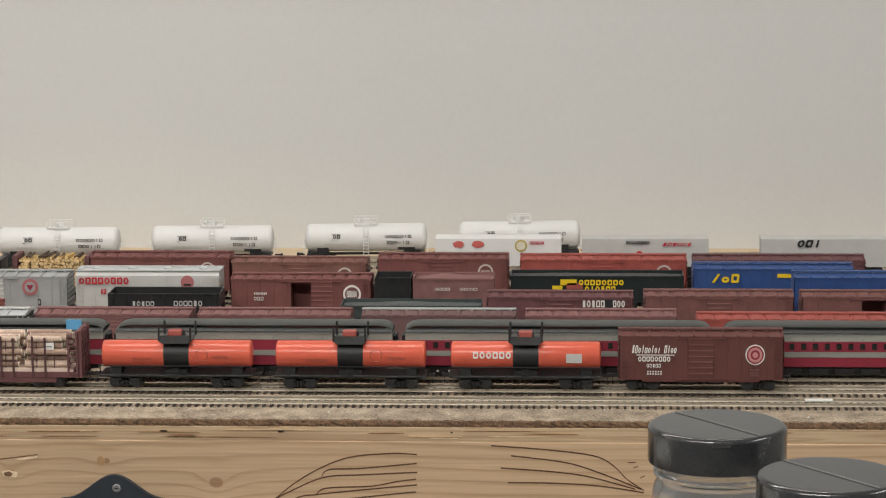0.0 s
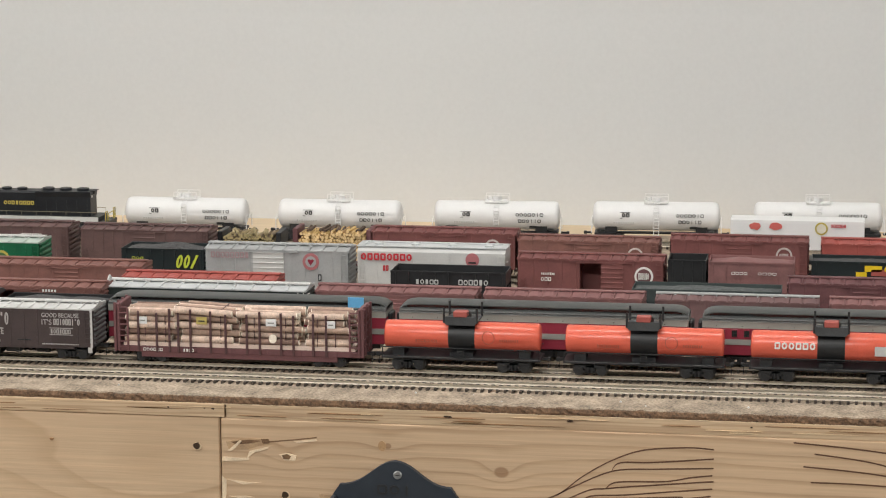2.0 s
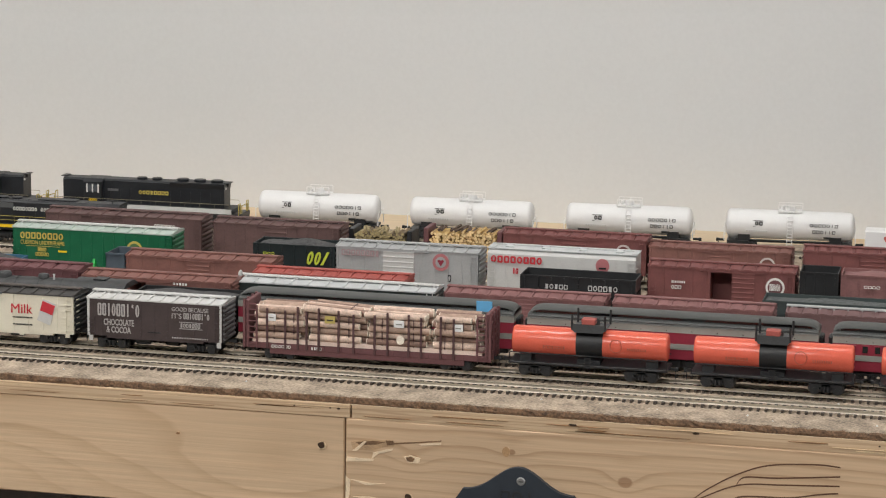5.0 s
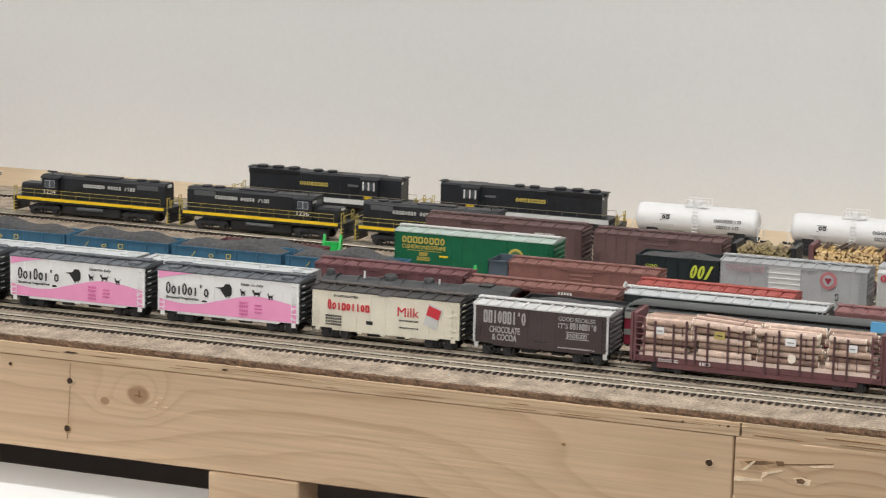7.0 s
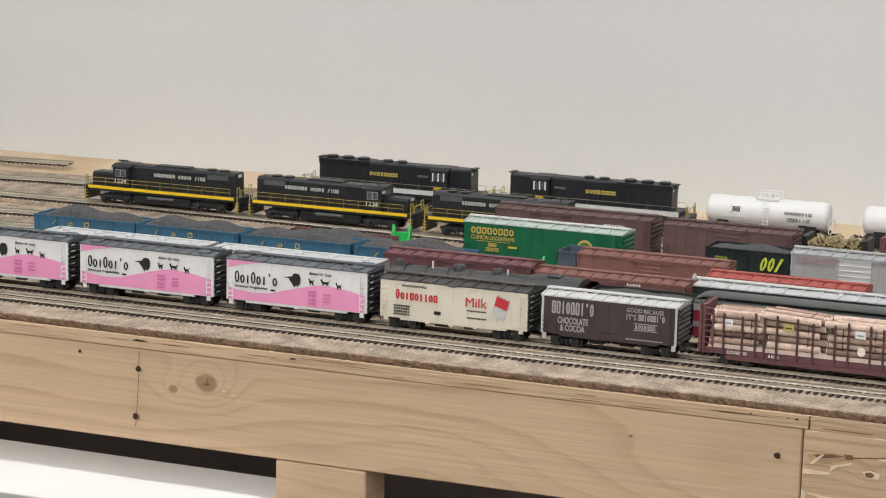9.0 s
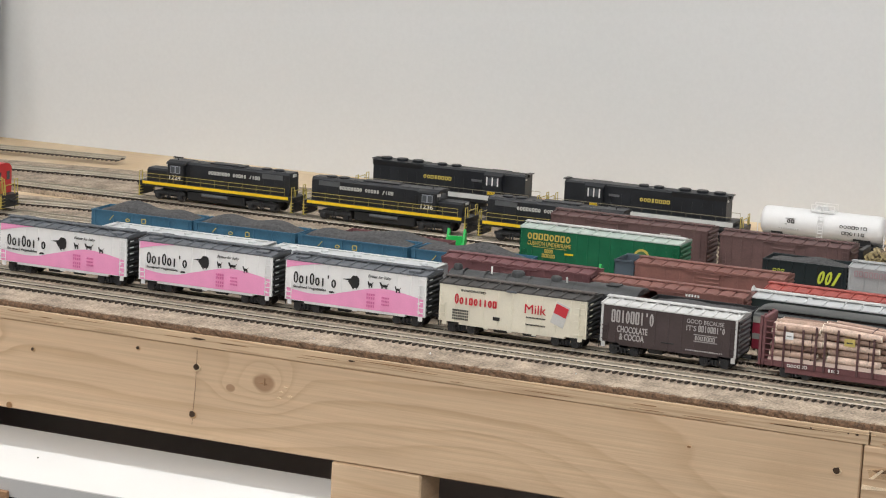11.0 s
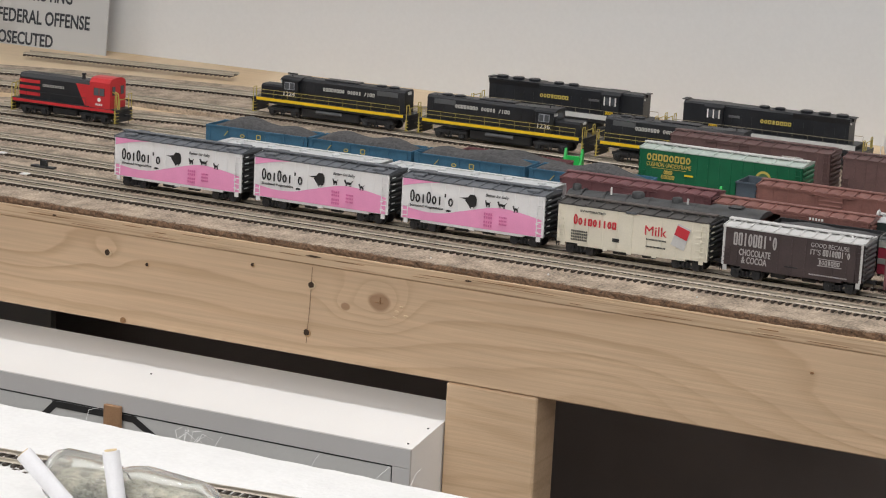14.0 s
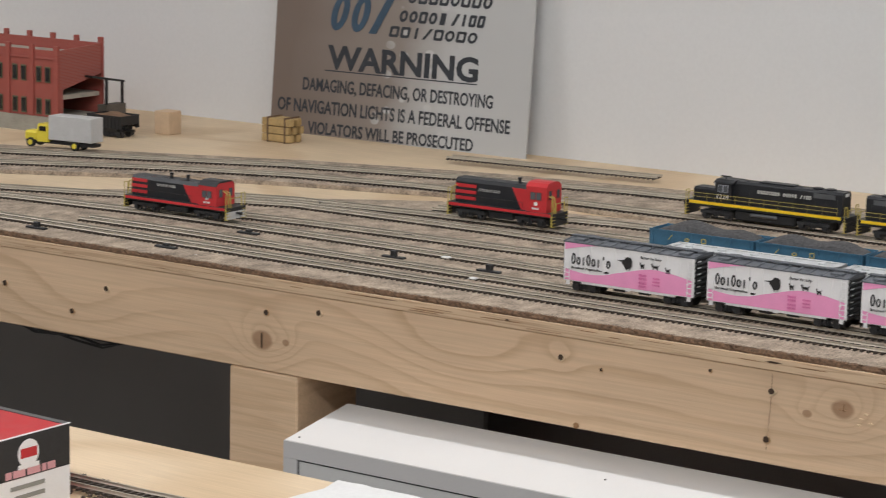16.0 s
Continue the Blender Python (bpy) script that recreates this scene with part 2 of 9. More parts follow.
def wood_material(name, rgb, dark, stretch=9.0, rings=38.0, seed=0.0, contrast=0.5):
    """Softwood sawn along x: long growth bands bent round knots, with fine pores along the grain."""
    m = bpy.data.materials.new(name)
    m.use_nodes = True
    n, l = m.node_tree.nodes, m.node_tree.links
    b = n["Principled BSDF"]
    co, mp = n.new("ShaderNodeTexCoord"), n.new("ShaderNodeMapping")
    mp.inputs["Scale"].default_value = (1.0, 1.0, stretch)
    mp.inputs["Location"].default_value = (seed, seed * 0.7, seed * 0.3)
    l.new(co.outputs["Object"], mp.inputs["Vector"])
    warp = n.new("ShaderNodeTexNoise")
    warp.inputs["Scale"].default_value, warp.inputs["Detail"].default_value, warp.inputs["Distortion"].default_value = 2.2, 2.0, 0.4
    l.new(mp.outputs[0], warp.inputs["Vector"])
    mul = n.new("ShaderNodeMath")
    mul.operation = "MULTIPLY"
    mul.inputs[1].default_value = rings
    l.new(warp.outputs["Fac"], mul.inputs[0])
    sn = n.new("ShaderNodeMath")
    sn.operation = "SINE"
    l.new(mul.outputs[0], sn.inputs[0])
    band = n.new("ShaderNodeMapRange")
    band.inputs[1].default_value, band.inputs[2].default_value = 0.2, 1.0
    l.new(sn.outputs[0], band.inputs[0])
    pore, pm = n.new("ShaderNodeTexNoise"), n.new("ShaderNodeMapping")
    pm.inputs["Scale"].default_value = (18, 400, 500)
    l.new(co.outputs["Object"], pm.inputs["Vector"]), l.new(pm.outputs[0], pore.inputs["Vector"])
    pore.inputs["Scale"].default_value, pore.inputs["Detail"].default_value = 1.0, 3
    tone = n.new("ShaderNodeTexNoise")
    tone.inputs["Scale"].default_value = 5.0
    l.new(co.outputs["Object"], tone.inputs["Vector"])
    k = n.new("ShaderNodeMath")
    k.operation = "MULTIPLY"
    k.inputs[1].default_value = contrast
    l.new(band.outputs[0], k.inputs[0])
    mix = n.new("ShaderNodeMix")
    mix.data_type = "RGBA"
    mix.inputs[6].default_value, mix.inputs[7].default_value = (*rgb, 1), (*dark, 1)
    l.new(k.outputs[0], mix.inputs[0])
    hsv = n.new("ShaderNodeHueSaturation")
    vv = n.new("ShaderNodeMath")
    vv.operation = "ADD"
    l.new(pore.outputs["Fac"], vv.inputs[0]), l.new(tone.outputs["Fac"], vv.inputs[1])
    rg = n.new("ShaderNodeMapRange")
    rg.inputs[1].default_value, rg.inputs[2].default_value, rg.inputs[3].default_value, rg.inputs[4].default_value = 0.6, 1.4, 0.86, 1.12
    l.new(vv.outputs[0], rg.inputs[0]), l.new(rg.outputs[0], hsv.inputs["Value"])
    l.new(mix.outputs[2], hsv.inputs["Color"]), l.new(hsv.outputs[0], b.inputs["Base Color"])
    b.inputs["Roughness"].default_value = 0.62
    bp = n.new("ShaderNodeBump")
    bp.inputs["Strength"].default_value, bp.inputs["Distance"].default_value = 0.2, 0.0008
    l.new(pore.outputs["Fac"], bp.inputs["Height"]), l.new(bp.outputs[0], b.inputs["Normal"])
    return m


def pine_board(name, rgb, late, knots, seed, cycles=5.5, contrast=0.36, lines=34.0):
    """A planed pine face: growth lines run along x and bend round its knots (x, z, core radius, swing)."""
    m = bpy.data.materials.new(name)
    m.use_nodes = True
    n, l = m.node_tree.nodes, m.node_tree.links
    b = n["Principled BSDF"]
    co = n.new("ShaderNodeTexCoord")

    def math_node(op, a, c=None):
        q = n.new("ShaderNodeMath")
        q.operation = op
        for i, v in enumerate((a, c)):
            if v is None:
                continue
            if isinstance(v, (int, float)):
                q.inputs[i].default_value = v
            else:
                l.new(v, q.inputs[i])
        return q.outputs[0]

    def noise(scale, detail, vec):
        mp, q = n.new("ShaderNodeMapping"), n.new("ShaderNodeTexNoise")
        mp.inputs["Scale"].default_value, mp.inputs["Location"].default_value = vec, (seed, seed * 0.6, seed * 0.3)
        q.inputs["Scale"].default_value, q.inputs["Detail"].default_value = scale, detail
        l.new(co.outputs["Object"], mp.inputs["Vector"]), l.new(mp.outputs[0], q.inputs["Vector"])
        return q.outputs["Fac"]
    up = n.new("ShaderNodeSeparateXYZ")
    l.new(co.outputs["Object"], up.inputs[0])
    phase = math_node("ADD", math_node("MULTIPLY", noise(1.0, 1.5, (1.9, 4.0, 7.0)), cycles), math_node("MULTIPLY", up.outputs["Z"], lines))
    ripple = noise(1.0, 2.0, (14.0, 20.0, 60.0))
    core = None
    for x, z, r, swing in knots:
        sub_, mul_, ln = n.new("ShaderNodeVectorMath"), n.new("ShaderNodeVectorMath"), n.new("ShaderNodeVectorMath")
        sub_.operation, mul_.operation, ln.operation = "SUBTRACT", "MULTIPLY", "LENGTH"
        sub_.inputs[1].default_value, mul_.inputs[1].default_value = (x, 0, Z0 + z), (0.80 if r else 0.42, 0.0, 1.0)
        l.new(co.outputs["Object"], sub_.inputs[0]), l.new(sub_.outputs[0], mul_.inputs[0]), l.new(mul_.outputs[0], ln.inputs[0])
        d = ln.outputs["Value"]
        size = max(r * 2.1, 0.014) if r else 0.038
        e = math_node("DIVIDE", d, size)
        bell = math_node("EXPONENT", math_node("MULTIPLY", math_node("MULTIPLY", e, e), -1.0))
        phase = math_node("ADD", phase, math_node("MULTIPLY", bell, swing))
        if r:
            wob = math_node("ADD", d, math_node("MULTIPLY", math_node("SUBTRACT", ripple, 0.5), r * 0.5))
            k = n.new("ShaderNodeMapRange")
            k.inputs[1].default_value, k.inputs[2].default_value, k.inputs[3].default_value, k.inputs[4].default_value = r * 0.7, r * 0.95, 0.75, 0.0
            l.new(wob, k.inputs[0])
            core = k.outputs[0] if core is None else math_node("MAXIMUM", core, k.outputs[0])
    phase = math_node("ADD", phase, math_node("MULTIPLY", ripple, 0.35))
    saw = math_node("FRACT", phase)
    line = n.new("ShaderNodeMapRange")
    line.interpolation_type = "SMOOTHSTEP"
    line.inputs[1].default_value, line.inputs[2].default_value = 0.52, 0.94
    l.new(saw, line.inputs[0])
    edge = n.new("ShaderNodeMapRange")
    edge.inputs[1].default_value, edge.inputs[2].default_value, edge.inputs[3].default_value, edge.inputs[4].default_value = 0.93, 1.0, 1, 0
    l.new(saw, edge.inputs[0])
    wide = noise(1.0, 2.0, (3.0, 3.0, 16.0))
    amount = math_node("MULTIPLY", math_node("MULTIPLY", line.outputs[0], edge.outputs[0]), math_node("MULTIPLY", wide, contrast * 2))
    mix = n.new("ShaderNodeMix")
    mix.data_type = "RGBA"
    mix.inputs[6].default_value, mix.inputs[7].default_value = (*rgb, 1), (*late, 1)
    l.new(amount, mix.inputs[0])
    out = mix.outputs[2]
    if core is not None:
        mk = n.new("ShaderNodeMix")
        mk.data_type = "RGBA"
        mk.inputs[7].default_value = (0.30, 0.165, 0.085, 1)
        l.new(core, mk.inputs[0]), l.new(out, mk.inputs[6])
        out = mk.outputs[2]
    pore = noise(1.0, 3.0, (9.0, 300.0, 330.0))
    tone = noise(3.2, 3.0, (1.0, 1.0, 2.5))
    rg = n.new("ShaderNodeMapRange")
    rg.inputs[1].default_value, rg.inputs[2].default_value, rg.inputs[3].default_value, rg.inputs[4].default_value = 0.6, 1.4, 0.84, 1.12
    l.new(math_node("ADD", pore, tone), rg.inputs[0])
    hsv = n.new("ShaderNodeHueSaturation")
    l.new(rg.outputs[0], hsv.inputs["Value"]), l.new(out, hsv.inputs["Color"]), l.new(hsv.outputs[0], b.inputs["Base Color"])
    b.inputs["Roughness"].default_value = 0.6
    bp = n.new("ShaderNodeBump")
    bp.inputs["Strength"].default_value, bp.inputs["Distance"].default_value = 0.25, 0.0008
    l.new(math_node("ADD", pore, math_node("MULTIPLY", amount, -0.8)), bp.inputs["Height"]), l.new(bp.outputs[0], b.inputs["Normal"])
    return m


PINE_A = wood_material("pine_board_pale", (0.66, 0.475, 0.305), (0.53, 0.35, 0.20), seed=1.3, contrast=0.45)
PLYEDGE = wood_material("plywood_edge", (0.60, 0.44, 0.285), (0.40, 0.255, 0.15), stretch=60, seed=2.1, contrast=0.6)
PLYTOP = wood_material("plywood_face", (0.70, 0.55, 0.37), (0.58, 0.42, 0.25), stretch=2.5, seed=7.7, contrast=0.7)


def homasote():
    m = mat("grey_fibreboard", (0.385, 0.31, 0.236), 0.9, var=0.62, scale=60, bump=1.0, fine=420)
    return m


BEAM_A = pine_board("planed_pine_beam", (0.64, 0.458, 0.295), (0.40, 0.245, 0.125), ((0.0226, -0.0493, 0.0105, 3.2), (-0.0116, -0.0584, 0.0045, 1.2), (-0.6298, -0.0800, 0.0125, 3.6), (-0.5994, -0.0786, 0.0045, 1.0), (-0.2687, -0.0437, 0.003, 0.9), (-0.385, -0.055, 0.0, 1.7), (0.515, -0.085, 0.0, 1.6), (-0.885, -0.070, 0.0, 1.5), (0.25, -0.1, 0.0, -1.4)), 1.7)
BEAM_B = pine_board("grained_pine_beam", (0.61, 0.43, 0.275), (0.34, 0.195, 0.095), ((0.8154, -0.0624, 0.0055, 1.0), (0.6355, -0.0556, 0.0045, 0.8), (0.72, -0.043, 0.003, 0.5)), 5.1, cycles=4.5, contrast=0.40, lines=95.0)
FIBRE = homasote()
FIBRE_EDGE = mat("brown_fibreboard_edge", (0.15, 0.088, 0.050), 0.95, var=0.65, scale=220, bump=0.8, fine=600)

# ---------------------------------------------------------------- room
YF = -0.053         # front face of the layout
YW = 0.883          # back wall


def wall(name, x0, x1, y0, y1, z0, z1, m, label):
    return solid(name, box(bmesh.new(), x0, x1, y0, y1, z0, z1), m, label, "wall", kind="structure")


wall("wall_back", -3.0, 4.0, YW, YW + 0.1, 0, 2.6, WALL, "plain warm white painted wall behind the layout")
wall("wall_left", -3.1, -3.0, -5.0, YW + 0.1, 0, 2.6, WALL, "plain warm white painted side wall")
wall("wall_right", 4.0, 4.1, -5.0, YW + 0.1, 0, 2.6, WALL, "plain warm white painted side wall")
wall("wall_front", -3.0, 4.0, -5.1, -5.0, 0, 2.6, WALL, "plain warm white painted wall across the room")
solid("ceiling", box(bmesh.new(), -3.1, 4.1, -5.1, YW + 0.1, 2.6, 2.7), CEIL, "flat white ceiling", "ceiling", kind="structure")
solid("floor", box(bmesh.new(), -3.1, 4.1, -5.1, YW + 0.1, -0.1, 0), FLOOR, "grey concrete floor", "floor", kind="structure")

# ---------------------------------------------------------------- bench: beams, plywood, fibreboard
XL, XR = -2.2, 2.0
bench = thing("layout_bench", 0, 0, -Z0, "pine framed bench with plywood deck and grey fibreboard top", "bench", kind="structure")
bench.location, bench.scale = (0.005, 0, 0.04 * (Z0 - 0.005)), (0.9952, 1.18, 0.96)


def bz(z):
    return Z0 + z


part("plywood_deck", box(bmesh.new(), XL, 0.5805, YF, YW / 1.18, bz(-0.0225), bz(-0.0115)), PLYEDGE, bench, "plywood deck edge with dark voids")
part("plywood_deck", box(bmesh.new(), 0.5822, XR, YF + 0.0006, YW / 1.18, bz(-0.0228), bz(-0.0117)), PLYEDGE, bench)


def deck_outline(points):
    """Corners of the plan as the bench, which is stretched, has them."""
    out = []
    for x, y in points:
        xd, yd, _ = on_deck(x, y)
        out.append(((xd - 0.005) / 0.9952, yd / 1.18) if y > 0 else (x, y))
    return out


def slab(outline, z0, z1):
    bm = bmesh.new()
    lo = [bm.verts.new((x, y, z0)) for x, y in outline]
    hi = [bm.verts.new((x, y, z1)) for x, y in outline]
    bm.faces.new(lo[::-1]), bm.faces.new(hi)
    for k in range(len(lo)):
        j = (k + 1) % len(lo)
        bm.faces.new((lo[k], lo[j], hi[j], hi[k]))
    return bm


part("plywood_face", slab([(XL, YF + 0.0005), (XR, YF + 0.0010), (XR, YW / 1.18), (XL, YW / 1.18)], bz(-0.0114), bz(-0.0108)), PLYTOP, bench, "pale plywood face")
part("fibreboard_top", slab(deck_outline([(XL, YF + 0.004), (XR, YF + 0.004), (XR, 0.40), (-0.30, 0.335), (-0.637, 0.296), (-0.804, 0.228), (-0.967, 0.195), (-1.15, 0.098), (-1.45, 0.02), (XL, -0.045)]), bz(-0.0113), bz(-0.0050)), FIBRE, bench, "grey brown pressed fibreboard sheet")
part("fibreboard_top", slab(deck_outline([(-0.30, 0.3352), (XR, 0.4002), (XR, 0.574), (1.0, 0.53), (0.6, 0.50), (-0.2, 0.487), (-0.45, 0.472), (-0.65, 0.45), (-0.9, 0.405), (-1.1, 0.352), (-1.35, 0.292), (-1.9, 0.2), (XL, 0.15), (XL, 0.01), (-1.6, 0.100), (-1.216, 0.186), (-1.0, 0.260), (-0.84, 0.297), (-0.657, 0.332), (-0.5, 0.3455)]), bz(-0.0113), bz(-0.0052)), FIBRE, bench)
bm = bmesh.new()
edge_rng, prev = random.Random(9), None
for k in range(1050):
    x = XL + (XR - XL) * k / 1049
    yj, zj = edge_rng.uniform(-0.0012, 0.0010), edge_rng.uniform(-0.0009, 0.0003)
    cur = [bm.verts.new((x, YF + 0.0052 + yj * 0.7, bz(-0.0048 + zj * 0.3))), bm.verts.new((x, YF + 0.0026 + yj, bz(-0.0056 + zj))), bm.verts.new((x, YF + 0.0014 + edge_rng.uniform(-0.0006, 0.0008), bz(-0.0085))), bm.verts.new((x, YF + 0.0016 + yj * 0.6, bz(-0.0112)))]
    if prev:
        for j in range(3):
            bm.faces.new((prev[j], cur[j], cur[j + 1], prev[j + 1]))
    prev = cur
part("fibreboard_edge", bm, FIBRE_EDGE, bench, "rough torn brown fibreboard edge")
part("front_beam", box(bmesh.new(), XL, 0.5758, YF + 0.001, YF + 0.039, bz(-0.1135), bz(-0.0228), 0.0012), BEAM_A, bench, "pale pine two by four with knots")
part("front_beam", box(bmesh.new(), 0.5772, XR, YF, YF + 0.038, bz(-0.1140), bz(-0.0231), 0.0012), BEAM_B, bench, "grained pine two by four with pencil lines")
for x, deep in ((0.0935, 0.039), (-0.6735, 0.090), (1.6, 0.039)):
    part("leg", box(bmesh.new(), x, x + 0.089, YF + 0.001, YF + deep, -0.0392, bz(-0.1142), 0.0015), PINE_A, bench, "pine two by four upright")
# added sheet: stands in for the unlit space under the bench
part("void_backing", box(bmesh.new(), XL, XR, 0.40, 0.405, -0.0392, bz(-0.024)), DARK, bench, "added sheet standing for the dark void under the bench")


# ---------------------------------------------------------------- tracks
SP = 0.0508
def row(k):
    return (k - 1) * SP


def track(path, label="straight nickel silver model track with black ties"):
    """Flexible track along a line of (x, y): two rails and its ties."""
    path = [placed(x, y)[:2] if y > 0.03 else (x, y) for x, y in path]
    t = thing("model_track", 0, 0, -0.005, label, "track", "yard tracks")
    t.location.x, t.location.y = path[0]
    pts = [Vector((x - path[0][0], y - path[0][1], 0)) for x, y in path]
    dist = [0.0]
    for a, b in zip(pts, pts[1:]):
        dist.append(dist[-1] + (b - a).length)

    def at(s):
        s = min(max(s, 0), dist[-1])
        for k in range(len(pts) - 1):
            if s <= dist[k + 1] or k == len(pts) - 2:
                d = (pts[k + 1] - pts[k]).normalized()
                return pts[k] + d * (s - dist[k]), d
    for side in (-1, 1):
        bm = bmesh.new()
        rings = []
        for k, p in enumerate(pts):
            d = (pts[min(k + 1, len(pts) - 1)] - pts[max(k - 1, 0)]).normalized()
            nn = Vector((-d.y, d.x, 0))
            c = p + nn * side * 0.0087
            rings.append([bm.verts.new(c + nn * u + Vector((0, 0, w))) for u, w in ((-0.0012, 0.0022), (0.0012, 0.0022), (0.0005, 0.0032), (0.0007, 0.0050), (-0.0007, 0.0050), (-0.0005, 0.0032))])
        for a, b in zip(rings, rings[1:]):
            for j in range(6):
                bm.faces.new((a[j], a[(j + 1) % 6], b[(j + 1) % 6], b[j]))
        bm.faces.new(rings[0][::-1]), bm.faces.new(rings[-1])
        part("rail", bm, NICKEL, t, "nickel silver rail")
    verts, faces = [], []
    s = 0.003
    rng = random.Random(int(path[0][1] * 1000) + 5)
    while s < dist[-1]:
        p, d = at(s)
        nn = Vector((-d.y, d.x, 0))
        b0 = len(verts)
        w = 0.0011
        for u in (-w, w):
            for v in (-0.0140, 0.0140):
                for z in (0.0001, 0.0023):
                    q = p + d * u + nn * v
                    verts.append((q.x, q.y, z))
        faces += [tuple(b0 + i for i in f) for f in ((0, 1, 3, 2), (4, 6, 7, 5), (0, 4, 5, 1), (2, 3, 7, 6), (1, 5, 7, 3))]
        s += 0.0066
    me = bpy.data.meshes.new("tie_strip")
    me.from_pydata(verts, [], faces)
    me.materials.append(TIE)
    ob = new("tie_strip", me)
    ob.parent = t
    tagged(ob, "black plastic cross ties", kind="stuff")
    return t


RC = 0.087
R3, R3B, R4, R5 = 0.0965, 0.1305, 0.165, 0.2032
track([(XL, row(1)), (XR, row(1))])
track([(-0.95, 0.0335), (-0.80, 0.036), (-0.62, 0.040), (-0.42, 0.049), (-0.30, row(2)), (XR, row(2))])
track([(-1.6, 0.000), (-1.35, 0.038), (-1.1, 0.074), (-0.9, 0.0885), (-0.6, R3), (0.25, R3), (0.42, RC), (XR, RC)])
track([(-0.92, 0.118), (-0.7, 0.135), (-0.45, R4 - 0.012), (-0.3, R4), (0.05, R4), (0.3, R5), (XR, R5)])
track([(0.02, R3B), (0.42, R3B), (0.62, 0.1524), (XR, 0.1524)])
track([(-1.7, -0.020), (-1.45, 0.040), (-1.25, 0.080), (-1.05, 0.126), (-0.9, 0.164), (-0.77, 0.196), (-0.5, 0.208), (-0.2, R5), (0.3, 0.235), (0.4, row(6)), (XR, row(6))])
track([(-0.98, 0.172), (-0.79, 0.215), (-0.6, 0.236), (-0.4, 0.247), (-0.2, row(6)), (0.3, row(6))])
track([(-0.62, 0.262), (-0.4, 0.298), (-0.2, 0.310), (0.2, 0.319), (0.55, 0.322), (0.7, 0.340), (XR, 0.340)])
track([(-1.9, 0.045), (-1.5, 0.127), (-1.239, 0.212), (-1.013, 0.284), (-0.864, 0.319), (-0.7, 0.342), (-0.5, 0.353), (-0.3, row(8)), (0.5, row(8)), (0.75, 0.385), (XR, 0.385)], "curving nickel silver model track behind the yard")
BACK = [(-1.9, 0.125), (-1.6, 0.188), (-1.35, 0.242), (-1.1, 0.308), (-0.9, 0.362), (-0.65, 0.406), (-0.45, 0.430), (-0.2, 0.442), (0.2, 0.446), (0.6, 0.456), (1.0, 0.480), (1.4, 0.515), (XR, 0.56)]
track(BACK, "curving nickel silver model track along the wall")
track([(-0.75, 0.492), (-0.462, 0.512)], "loose length of model track lying on the plywood")


# ---------------------------------------------------------------- rolling stock
def add_trucks(car, half, wheel_r=0.0052, spread=0.0095, m=TRUCKM):
    """Two four-wheel trucks, each with side frames and two wheel sets."""
    def frame_mesh(bm):
        for s in (-1, 1):
            y0, y1 = (s * 0.0118, s * 0.0138)
            y0, y1 = min(y0, y1), max(y0, y1)
            box(bm, -spread - 0.004, spread + 0.004, y0, y1, 0.0070, 0.0090)
            box(bm, -0.0042, 0.0042, y0, y1, 0.0026, 0.0096, 0.0005)
            for u in (-1, 1):
                box(bm, u * spread - 0.0028, u * spread + 0.0028, y0 - 0.0006, y1 + 0.0006, 0.0040, 0.0078, 0.0005)
                cyl(bm, (u * spread, s * 0.0112, 0.0050), (u * spread, s * 0.0145, 0.0050), 0.0040, 14)
                cyl(bm, (u * spread, s * 0.0145, 0.0050), (u * spread, s * 0.0151, 0.0050), 0.0016, 8)
            prism(bm, [(y0, 0.0032), (y1, 0.0032), (y1, 0.0048), (y0, 0.0048)], -spread + 0.002, spread - 0.002)
            for q in (-0.0016, 0.0016):
                cyl(bm, (q, s * 0.0142, 0.0028), (q, s * 0.0142, 0.0074), 0.0011, 6)
        box(bm, -0.003, 0.003, -0.012, 0.012, 0.006, 0.0098)

    def wheels_mesh(bm):
        for s in (-1, 1):
            lathe_y(bm, s * 0.0075, s * 0.0102, wheel_r)
            lathe_y(bm, s * 0.0068, s * 0.0075, wheel_r + 0.0008)
        cyl(bm, (0, -0.0125, wheel_r), (0, 0.0125, wheel_r), 0.0012, 6)

    def lathe_y(bm, a, b, r):
        cyl(bm, (0, a, wheel_r), (0, b, wheel_r), r, 16)
    for x in (-half, half):
        t = shared("truck", (spread,), frame_mesh, m, car, (x, 0, 0), "black four wheel truck")
        for u in (-spread, spread):
            shared("wheelset", (wheel_r,), wheels_mesh, STEEL, t, (u, 0, 0), "dark metal wheel set", smooth=False)


def add_couplers(car, half, z=0.0105):
    def mesh(bm):
        box(bm, 0, 0.006, -0.0011, 0.0011, -0.0011, 0.0011)
        box(bm, 0.0055, 0.0085, -0.0022, 0.0012, -0.0016, 0.0016, 0.0004)
        cyl(bm, (0.006, -0.001, -0.001), (0.0062, -0.001, -0.008), 0.0003, 5)
    shared("coupler", 0, mesh, BLACK, car, (half, 0, z))
    shared("coupler", 0, mesh, BLACK, car, (-half, 0, z), turn=math.pi)


def ladder(car, x, z0, z1, m, n=6, w=0.0052, y=-0.0190):
    def mesh(bm):
        for u in (-w / 2, w / 2):
            box(bm, u - 0.0003, u + 0.0003, -0.0005, 0.0004, 0, z1 - z0)
        for k in range(n):
            z = (k + 0.5) * (z1 - z0) / n
            box(bm, -w / 2, w / 2, -0.0009, -0.0002, z - 0.00035, z + 0.00035)
    return shared("ladder", (round(z1 - z0, 4), n, w), mesh, m, car, (x, y, z0))


